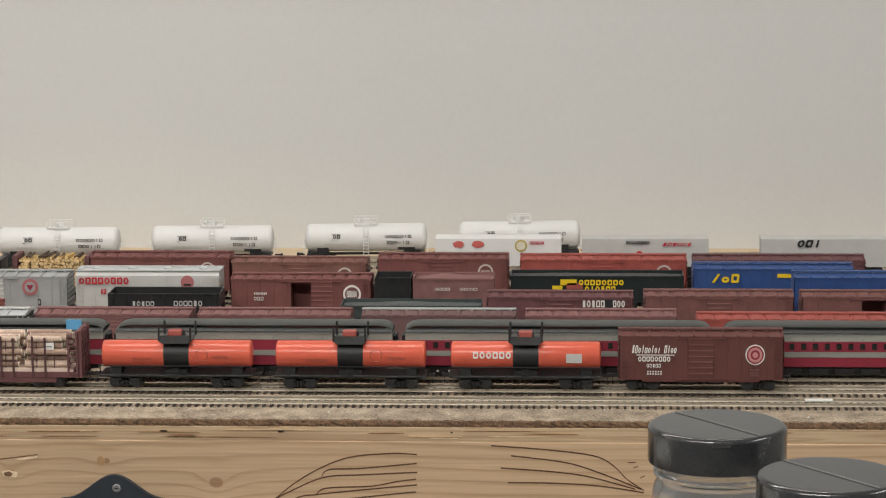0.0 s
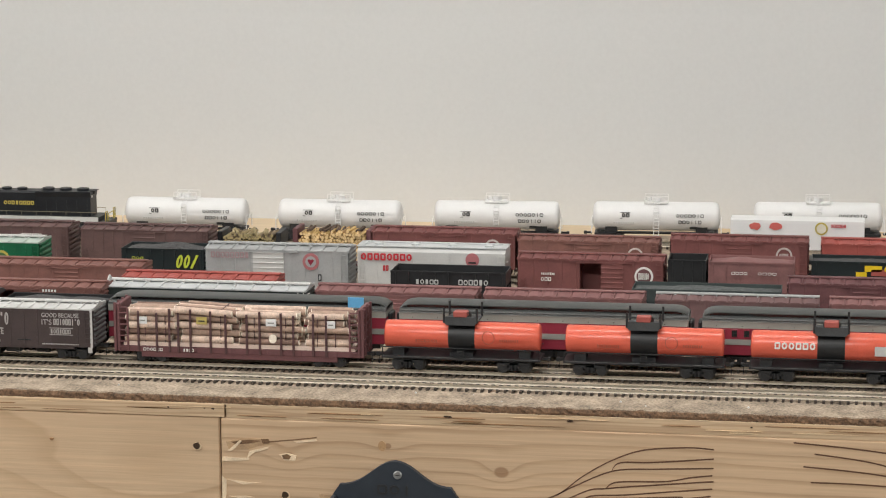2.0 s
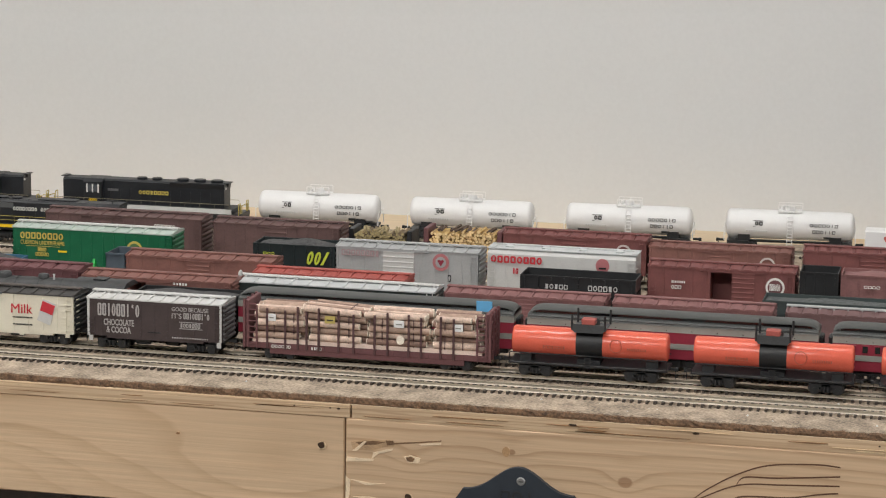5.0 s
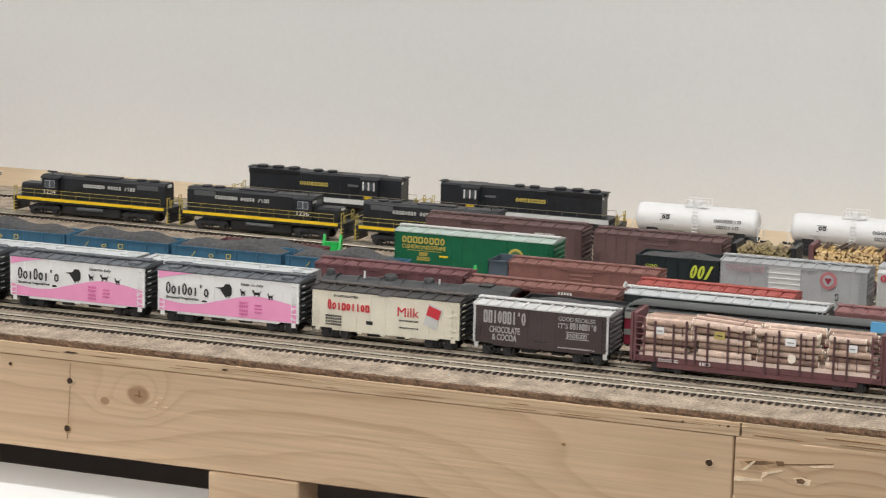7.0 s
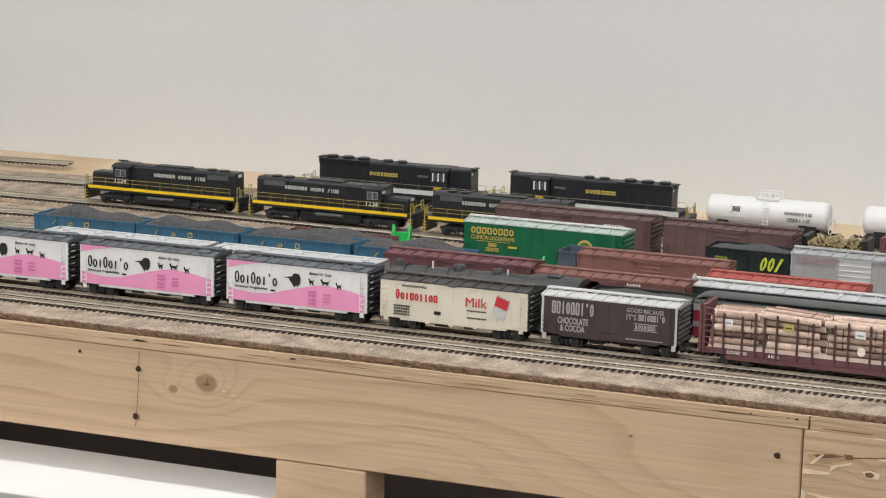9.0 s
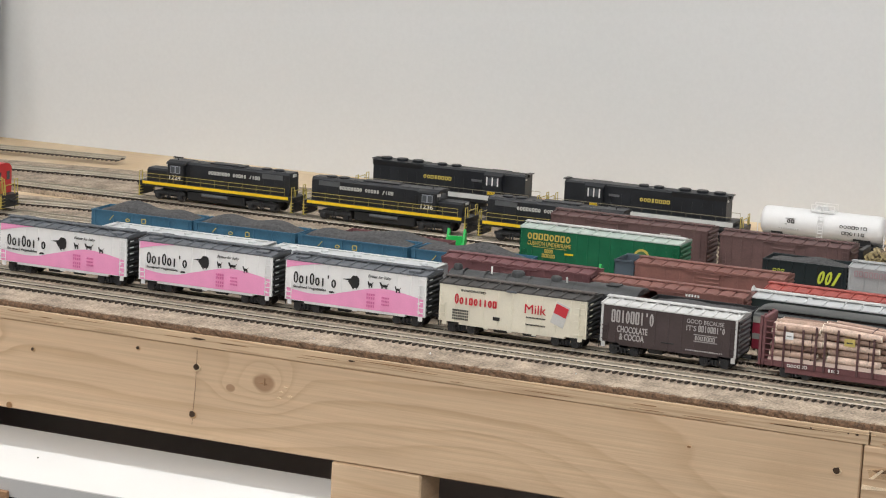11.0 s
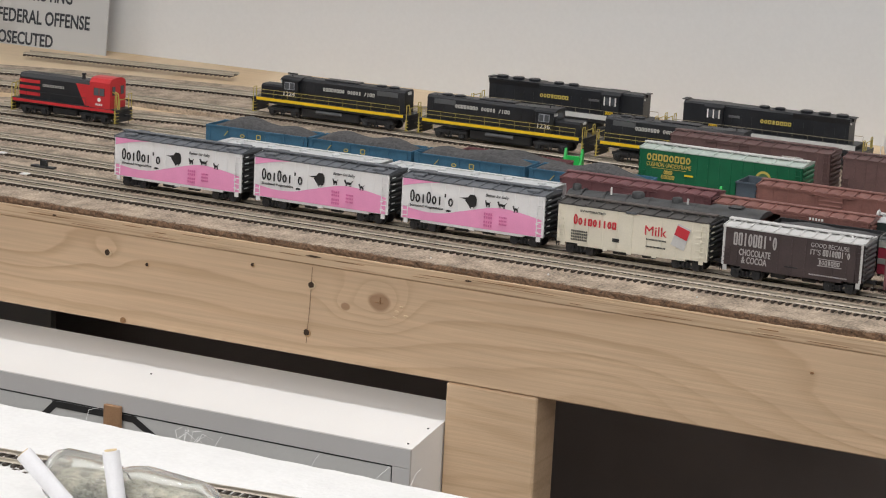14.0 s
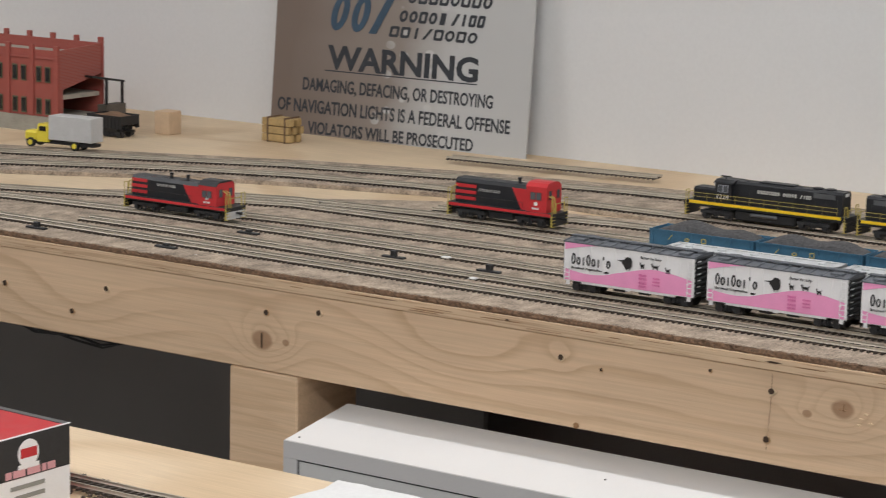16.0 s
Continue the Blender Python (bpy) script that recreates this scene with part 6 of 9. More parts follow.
def loco_truck(car, x, axles, spread, m=TRUCKM):
    def frame_mesh(bm):
        L = spread * (axles - 1) / 2 + 0.006
        for s in (-1, 1):
            y0, y1 = min(s * 0.0125, s * 0.0148), max(s * 0.0125, s * 0.0148)
            box(bm, -L, L, y0, y1, 0.0068, 0.0105, 0.0005)
            for k in range(axles):
                u = (k - (axles - 1) / 2) * spread
                box(bm, u - 0.0026, u + 0.0026, y0 - 0.0007, y1 + 0.0007, 0.0028, 0.0085, 0.0005)
                cyl(bm, (u, s * 0.0148, 0.0052), (u, s * 0.0162, 0.0052), 0.0016, 8)
            for k in range(axles - 1):
                u = (k - (axles - 2) / 2) * spread
                cyl(bm, (u - 0.0016, s * 0.0152, 0.003), (u - 0.0016, s * 0.0152, 0.0098), 0.0009, 6)
                cyl(bm, (u + 0.0016, s * 0.0152, 0.003), (u + 0.0016, s * 0.0152, 0.0098), 0.0009, 6)
        box(bm, -L * 0.8, L * 0.8, -0.0122, 0.0122, 0.0050, 0.0112)
    t = shared("truck", ("loco", axles, spread), frame_mesh, m, car, (x, 0, 0), "black locomotive truck")
    for k in range(axles):
        u = (k - (axles - 1) / 2) * spread
        shared("wheelset", "loco", lambda b: (cyl(b, (0, -0.0118, 0.0058), (0, -0.0085, 0.0058), 0.0058, 16), cyl(b, (0, 0.0085, 0.0058), (0, 0.0118, 0.0058), 0.0058, 16), cyl(b, (0, -0.011, 0.0058), (0, 0.011, 0.0058), 0.0014, 6)), STEEL, t, (u, 0, 0))


def handrails(car, xs, z0, z1, m, y=0.0172, r=0.00032, mid=None):
    for s in (-1, 1):
        bm = bmesh.new()
        for x in xs:
            cyl(bm, (x, s * y, z0), (x, s * y, z1), r * 0.55, 5)
        tube(bm, [(x, s * y, z1) for x in (xs[0], xs[-1])], r, 5)
        if mid:
            tube(bm, [(x, s * y, mid) for x in (xs[0], xs[-1])], r, 5)
        part("handrail", bm, m, car)


def end_steps(car, x, s, m, z0=0.003, z1=0.0300):
    for ys in (-1, 1):
        bm = bmesh.new()
        for y in (0.0105, 0.0168):
            cyl(bm, (x, ys * y, 0.0165), (x, ys * y, z1), 0.0005, 5)
        for y in (0.0108, 0.0168):
            box(bm, x - 0.0006, x + 0.0006, min(ys * y - 0.0004, ys * y + 0.0004), max(ys * y - 0.0004, ys * y + 0.0004), z0, 0.0165)
        tube(bm, [(x, ys * 0.0105, z1), (x, ys * 0.0168, z1)], 0.0005, 5)
        steps = part("step_frame", bm, m, car)
        for k in range(4):
            z = z0 + 0.0005 + k * 0.0034
            shared("step", "end", lambda b: box(b, -0.0018, 0.0018, -0.0030, 0.0030, 0, 0.0006), m, steps, (x, ys * 0.0138, z))
    bm = bmesh.new()
    tube(bm, [(x + s * 0.0012, -0.0095, 0.0165), (x + s * 0.0012, -0.0095, 0.0275), (x + s * 0.0012, 0.0095, 0.0275), (x + s * 0.0012, 0.0095, 0.0165)], 0.0005, 5)
    part("end_railing", bm, m, car)


def hood_car(name, half, label, group, x, y, turn=0.0):
    car = thing(name, x, y, 0, label, "locomotive", group, turn=turn)
    return car


def windows(car, x, z, n, w, h, gap, y, m=CABGLASS, frame_m=None):
    for k in range(n):
        xx = x + (k - (n - 1) / 2) * (w + gap)
        wd = part("cab_window", box(bmesh.new(), xx - w / 2 - 0.0006, xx + w / 2 + 0.0006, y - 0.0003, y, z - 0.0006, z + h + 0.0006), frame_m or LTGREY, car)
        part("pane", box(bmesh.new(), xx - w / 2, xx + w / 2, y - 0.0006, y - 0.0003, z, z + h), m, wd)


def six_axle(xc, y, f, label, turn=0.0):
    """High-hood six-axle road engine; f: 1 cab to the right, -1 cab to the left."""
    car = hood_car("locomotive", 0.11, label, "black road engines", xc, y, turn)
    H = 0.110
    part("frame", box(bmesh.new(), -H, H, -0.0168, 0.0168, 0.0150, 0.0190, 0.0003), LOCO, car)
    part("walkway", box(bmesh.new(), -H + 0.012, H - 0.010, -0.0168, 0.0168, 0.0190, 0.0236), LOCO, car)
    part("sill_stripe", box(bmesh.new(), -H + 0.012, H - 0.010, -0.0176, -0.0169, 0.0188, 0.0240), mat("pale_sill_stripe", (0.58, 0.59, 0.58), 0.5, var=0.1), car, "white sill stripe")
    bm = bmesh.new()
    ax0, ax1 = sorted((f * -0.090, f * 0.045))
    prism(bm, [(-0.0105, 0.0172), (0.0105, 0.0172), (0.0105, 0.0478), (0.0085, 0.0498), (-0.0085, 0.0498), (-0.0105, 0.0478)], ax0, ax1)
    part("long_hood", bm, LOCO, car, "black long hood")
    bm = bmesh.new()
    r0, r1 = sorted((f * -0.0905, f * -0.030))
    prism(bm, [(-0.0106, 0.0440), (0.0106, 0.0440), (0.0122, 0.0486), (0.0122, 0.0500), (-0.0122, 0.0500), (-0.0122, 0.0486)], r0, r1)
    part("radiator", bm, LOCO, car, "flared radiator section")
    for k in range(3):
        shared("roof_fan", "big", lambda b: lathe(b, [(0, 0.0064), (0.0020, 0.0066), (0.0026, 0.0058), (0.0026, 0.001)], 18, "Z"), LOCO, car, (f * (-0.079 + k * 0.0190), 0, 0.0501))
    for k in range(2):
        shared("roof_fan", "mid", lambda b: lathe(b, [(0, 0.0054), (0.0018, 0.0056), (0.0024, 0.0048), (0.0024, 0.001)], 18, "Z"), LOCO, car, (f * (-0.012 + k * 0.017), 0, 0.0498))
    bm = bmesh.new()
    c0, c1 = sorted((f * 0.045, f * 0.065))
    box(bm, c0, c1, -0.0165, 0.0165, 0.0172, 0.0470, 0.0005)
    prism(bm, [(-0.0168, 0.0466), (0.0168, 0.0466), (0.0110, 0.0499), (-0.0110, 0.0499)], c0 - 0.0008, c1 + 0.0008)
    cab = part("cab", bm, LOCO, car, "black cab")
    windows(car, f * 0.0548, 0.0360, 2, 0.0050, 0.0076, 0.0022, -0.0166, CABGLASS, LOCO)
    for u in (0.0485, 0.0548, 0.0611):
        part("window_post", box(bmesh.new(), f * u - 0.0007, f * u + 0.0007, -0.0174, -0.0166, 0.0352, 0.0444), WHITE, car, "white window post")
    bm = bmesh.new()
    n0, n1 = sorted((f * 0.065, f * 0.0905))
    prism(bm, [(-0.0105, 0.0172), (0.0105, 0.0172), (0.0105, 0.0475), (0.0085, 0.0495), (-0.0085, 0.0495), (-0.0105, 0.0475)], n0, n1)
    part("short_hood", bm, LOCO, car, "black high short hood")
    for u in (-0.0912, 0.0912):
        part("headlight", box(bmesh.new(), f * u - 0.0012, f * u + 0.0012, -0.0030, 0.0030, 0.0465, 0.0498, 0.0004), BLACK, car)
        part("number_board", box(bmesh.new(), f * u - 0.0030, f * u + 0.0030, -0.0070, 0.0070, 0.0498, 0.0508, 0.0003), BLACK, car)
        part("class_light", box(bmesh.new(), f * u - 0.0006, f * u + 0.0006, -0.0098, -0.0080, 0.0440, 0.0460), LTGREY, car)
    part("fuel_tank", box(bmesh.new(), -0.036, 0.038, -0.0145, 0.0145, 0.0034, 0.0150, 0.0018), BLACK, car)
    cyl_bm = bmesh.new()
    cyl(cyl_bm, (-0.028, -0.0155, 0.0125), (0.030, -0.0155, 0.0125), 0.0015, 8)
    part("air_tank", cyl_bm, BLACK, car)
    bm = bmesh.new()
    for k in range(12):
        x = ax0 + 0.008 + k * (ax1 - ax0 - 0.012) / 11
        box(bm, x - 0.0003, x + 0.0003, -0.0109, -0.0104, 0.0185, 0.0400)
    part("hood_door_seam", bm, BLACK, car)
    bars(8, 0.034, 0.0042, GOLD, car, (f * -0.012 - 0.017, -0.0109, 0.0350), shapes="OOUTNEUN", stroke=0.24)
    bars(4, 0.009, 0.0034, YELLOW, car, (f * 0.0545 - 0.0045, -0.0169, 0.0255), "road_number")
    part("air_filter_grille", box(bmesh.new(), min(f * 0.028, f * 0.040), max(f * 0.028, f * 0.040), -0.0112, -0.0104, 0.0370, 0.0395), mat("dull_grey_grille", (0.12, 0.12, 0.125), 0.6), car)
    xs = [-0.098 + 0.0163 * k for k in range(13)]
    handrails(car, xs, 0.0172, 0.0290, mat("dark_handrail", (0.25, 0.22, 0.15), 0.5))
    for s in (-1, 1):
        end_steps(car, s * (H - 0.002), s, RAILY)
        part("pilot", box(bmesh.new(), min(s * H, s * (H - 0.003)), max(s * H, s * (H - 0.003)), -0.0150, 0.0150, 0.0035, 0.0150), BLACK, car)
        loco_truck(car, s * 0.068, 3, 0.0205)
    add_couplers(car, H)
    return car


def four_axle(xc, y, f, number, label, turn=0.0):
    """Black road switcher with yellow sill stripe; f: -1 cab to the left, 1 cab to the right."""
    car = hood_car("locomotive", 0.1, label, "striped road switchers", xc, y, turn)
    H = 0.0965
    part("frame", box(bmesh.new(), -H, H, -0.0168, 0.0168, 0.0145, 0.0200, 0.0003), LOCO, car)
    part("sill_stripe", box(bmesh.new(), -H + 0.006, H - 0.006, -0.0174, -0.0169, 0.0170, 0.0203), YELLOW, car, "yellow sill stripe")
    bm = bmesh.new()
    a0, a1 = sorted((f * -0.0885, f * 0.040))
    prism(bm, [(-0.0105, 0.0178), (0.0105, 0.0178), (0.0105, 0.0428), (0.0080, 0.0455), (-0.0080, 0.0455), (-0.0105, 0.0428)], a0, a1)
    part("long_hood", bm, LOCO, car, "black long hood")
    part("dynamic_brake", box(bmesh.new(), min(f * -0.030, f * 0.012), max(f * -0.030, f * 0.012), -0.0065, 0.0065, 0.0454, 0.0470, 0.0006), LOCO, car)
    bm = bmesh.new()
    c0, c1 = sorted((f * 0.040, f * 0.060))
    box(bm, c0, c1, -0.0160, 0.0160, 0.0178, 0.0428, 0.0005)
    prism(bm, [(-0.0170, 0.0424), (0.0170, 0.0424), (0.0150, 0.0440), (0.0090, 0.0460), (-0.0090, 0.0460), (-0.0150, 0.0440)], c0 - 0.0015, c1 + 0.0022)
    part("cab", bm, LOCO, car, "black cab")
    windows(car, f * 0.050, 0.0328, 2, 0.0048, 0.0070, 0.0014, -0.0161, CABGLASS, mat("window_gasket_grey", (0.34, 0.36, 0.40), 0.5))
    bm = bmesh.new()
    n0, n1 = sorted((f * 0.060, f * 0.0885))
    prism(bm, [(-0.0105, 0.0178), (0.0105, 0.0178), (0.0105, 0.0325), (0.0080, 0.0346), (-0.0080, 0.0346), (-0.0105, 0.0325)], n0, n1)
    part("short_hood", bm, LOCO, car, "black low nose")
    for u in (-0.0890, 0.0890):
        part("headlight", box(bmesh.new(), f * u - 0.001, f * u + 0.001, -0.0035, 0.0035, 0.0405 if u < 0 else 0.0318, 0.0438 if u < 0 else 0.0342, 0.0003), LTGREY, car)
    part("number_board", box(bmesh.new(), min(f * 0.0605, f * 0.0620), max(f * 0.0605, f * 0.0620), -0.0145, -0.0080, 0.0390, 0.0420), LTGREY, car)
    part("windshield", box(bmesh.new(), min(f * 0.0602, f * 0.0610), max(f * 0.0602, f * 0.0610), -0.0075, 0.0075, 0.0355, 0.0418), CABGLASS, car, "dark cab windshield")
    for k in range(6):
        shared("roof_grab", "small", lambda b: tube(b, [(-0.0014, 0, 0), (-0.0014, 0, 0.0011), (0.0014, 0, 0.0011), (0.0014, 0, 0)], 0.00025, 4), LOCO, car, (f * (-0.080 + 0.021 * k), -0.0072, 0.0452))
    bm = bmesh.new()
    tube(bm, [(f * 0.052, -0.006, 0.0455), (f * 0.052, -0.006, 0.0488)], 0.0006, 6), tube(bm, [(f * 0.0460, -0.006, 0.0490), (f * 0.0580, -0.006, 0.0490)], 0.0009, 6)
    part("horn", bm, BLACK, car)
    part("fuel_tank", box(bmesh.new(), -0.036, 0.036, -0.0142, 0.0142, 0.0030, 0.0145, 0.0018), BLACK, car)
    part("air_tank", cyl(bmesh.new(), (-0.016, -0.0152, 0.0108), (0.016, -0.0152, 0.0108), 0.0020, 10), mat("dull_grey_tank", (0.09, 0.095, 0.10), 0.5), car)
    bm = bmesh.new()
    for k in range(10):
        x = a0 + 0.006 + k * (a1 - a0 - 0.012) / 9
        box(bm, x - 0.0003, x + 0.0003, -0.0109, -0.0104, 0.0195, 0.0380)
    part("hood_door_seam", bm, BLACK, car)
    for u in (-0.070, -0.055):
        shared("roof_fan", "small", lambda b: lathe(b, [(0, 0.0058), (0.0012, 0.0060), (0.0017, 0.0050), (0.0017, 0.001)], 16, "Z"), LOCO, car, (f * u, 0, 0.0455))
    part("radiator_grille", box(bmesh.new(), min(f * -0.080, f * -0.055), max(f * -0.080, f * -0.055), -0.0110, -0.0104, 0.0370, 0.0422), MATS["dull_grey_tank"], car)
    bars(17, 0.064, 0.0040, PALEL, car, (f * -0.022 - 0.033, -0.0110, 0.0345), shapes="OENUONUO COUOT LIUE", stroke=0.24)
    if number:
        words(number, 0.0066, WHITE, car, (f * 0.050 - 0.0070, -0.0163, 0.0252), width=0.0140, name="road_number")
    xs = [-0.086 + 0.0172 * k for k in range(11)]
    handrails(car, xs, 0.0178, 0.0292, RAILY, r=0.00030, mid=0.0250)
    for s in (-1, 1):
        end_steps(car, s * (H - 0.002), s, RAILY, z1=0.0310)
        part("pilot", box(bmesh.new(), min(s * H, s * (H - 0.003)), max(s * H, s * (H - 0.003)), -0.0150, 0.0150, 0.0035, 0.0145), BLACK, car)
        loco_truck(car, s * 0.058, 2, 0.0275)
    add_couplers(car, H)
    return car


def switcher(xc, y, style, label, turn=0.0):
    """Red and black end-cab switcher, cab to the right."""
    car = hood_car("switcher_locomotive", 0.075, label, "red switchers", xc, y, turn)
    H = 0.0690 if style == "high" else 0.0755
    part("frame", box(bmesh.new(), -H, H, -0.0165, 0.0165, 0.0125, 0.0172, 0.0003), BLACK, car)
    part("sill_stripe", box(bmesh.new(), -H + 0.003, H - 0.003, -0.0171, -0.0166, 0.0138, 0.0168), LOCORED, car, "red sill")
    top = 0.0435 if style == "high" else 0.0405
    bm = bmesh.new()
    prism(bm, [(-0.0110, 0.0172), (0.0110, 0.0172), (0.0110, top - 0.004), (0.0085, top), (-0.0085, top), (-0.0110, top - 0.004)], -H + 0.008, 0.034)
    part("hood", bm, LOCO, car, "black hood")
    for k in range(3):
        z = 0.0205 + k * 0.0066
        part("red_stripe", box(bmesh.new(), -H + 0.0078, -0.045 if style != "high" else -0.034, -0.0113, -0.0109, z, z + 0.0036), LOCORED, car, "red side stripe")
    bm = bmesh.new()
    fx = 0.020 if style != "high" else 0.025
    pts = [(fx, 0.0172), (0.0342, 0.0172), (0.0342, top - 0.004), (fx - 0.012, top - 0.004)]
    a = [bm.verts.new((x, -0.0113, z)) for x, z in pts]
    b = [bm.verts.new((x, -0.0109, z)) for x, z in pts]
    bm.faces.new(a), bm.faces.new(b[::-1])
    for k in range(4):
        bm.faces.new((a[k], a[(k + 1) % 4], b[(k + 1) % 4], b[k]))
    part("red_flash", bm, LOCORED, car, "red slanted flash")
    bars(8, 0.028, 0.0026, PALEL, car, (-0.030, -0.0114, 0.0315), gap=0.3)
    ct = top + (0.0055 if style == "high" else 0.0045)
    bm = bmesh.new()
    roof = [(-0.0160, 0.0172), (0.0160, 0.0172), (0.0160, ct - 0.005), (0.0120, ct - 0.0012), (0.0060, ct), (-0.0060, ct), (-0.0120, ct - 0.0012), (-0.0160, ct - 0.005)]
    prism(bm, roof, 0.034, 0.0600)
    part("cab", bm, LOCORED, car, "red cab")
    if style != "high":
        bm = bmesh.new()
        prism(bm, [(-0.0165, ct - 0.0052), (-0.0123, ct - 0.0009), (-0.006, ct + 0.0004), (0.006, ct + 0.0004), (0.0123, ct - 0.0009), (0.0165, ct - 0.0052), (0.0120, ct - 0.0015), (-0.0120, ct - 0.0015)], 0.0335, 0.0603)
        part("cab_roof", bm, LOCO, car, "black arched cab roof")
    windows(car, 0.0465, ct - 0.0185, 2, 0.0060, 0.0075, 0.0012, -0.0161, CABGLASS, mat("dark_red_frame", (0.30, 0.02, 0.02), 0.5))
    for s in (-1, 1):
        wd = part("cab_window", box(bmesh.new(), 0.0600, 0.0603, s * 0.0085 - 0.0034, s * 0.0085 + 0.0034, ct - 0.0180, ct - 0.0085), MATS["dark_red_frame"], car)
        part("pane", box(bmesh.new(), 0.0603, 0.0606, s * 0.0085 - 0.0027, s * 0.0085 + 0.0027, ct - 0.0175, ct - 0.0090), CABGLASS, wd)
    disc(car, 0.0465, 0.0260, 0.0022, WHITE, y=-0.0161), bars(4, 0.009, 0.0022, WHITE, car, (0.042, -0.0163, 0.0200), "road_number")
    for x in ((-0.018, 0.006) if style != "high" else (0.016,)):
        part("exhaust_pipe", lathe(bmesh.new(), [(top, 0.0022), (top + 0.0035, 0.0018), (top + 0.0060, 0.0026)], 12, "Z", (x, 0, 0)), BLACK, car)
    part("headlight", box(bmesh.new(), -H + 0.0068, -H + 0.0082, -0.003, 0.003, top - 0.007, top - 0.002, 0.0004), LTGREY, car)
    part("fuel_tank", box(bmesh.new(), -0.016, 0.016, -0.0135, 0.0135, 0.0045, 0.0125, 0.0015), BLACK, car)
    handrails(car, [-H + 0.006 + 0.0155 * k for k in range(7)], 0.0172, 0.0262, BLACK)
    for s in (-1, 1):
        end_steps(car, s * (H - 0.0015), s, RAILY, z1=0.0320)
        bm = bmesh.new()
        for yy in (-0.0110, -0.0065):
            tube(bm, [(s * (H - 0.002), yy, 0.0165), (s * (H - 0.004), yy, 0.0330), (s * (H - 0.010), yy, 0.0355)], 0.0006, 6)
        part("end_railing", bm, RAILY, car)
        part("pilot", box(bmesh.new(), min(s * H, s * (H - 0.002)), max(s * H, s * (H - 0.002)), -0.0155, 0.0155, 0.0040, 0.0125), LTGREY if style != "high" and s > 0 else BLACK, car)
        loco_truck(car, s * (H - 0.0300), 2, 0.0255)
    add_couplers(car, H)
    return car


four_axle(-0.2435, row(8), -1, "1224", "black road switcher with yellow stripe and yellow handrails")
four_axle(-0.0395, row(8), 1, "1236", "black road switcher with yellow stripe and yellow handrails")
four_axle(0.1655, row(8), 1, "", "black road switcher with yellow stripe and yellow handrails")
switcher(-0.510, 0.2400, "high", "red and black switcher with red cab roof")
switcher(-0.8500, 0.0900, "low", "red and black switcher with black arched cab roof")
six_axle(-0.006, 0.4440, 1, "black high hood road engine with gold lettering and white sill")
six_axle(0.2195, 0.4465, -1, "black high hood road engine with gold lettering and white sill")


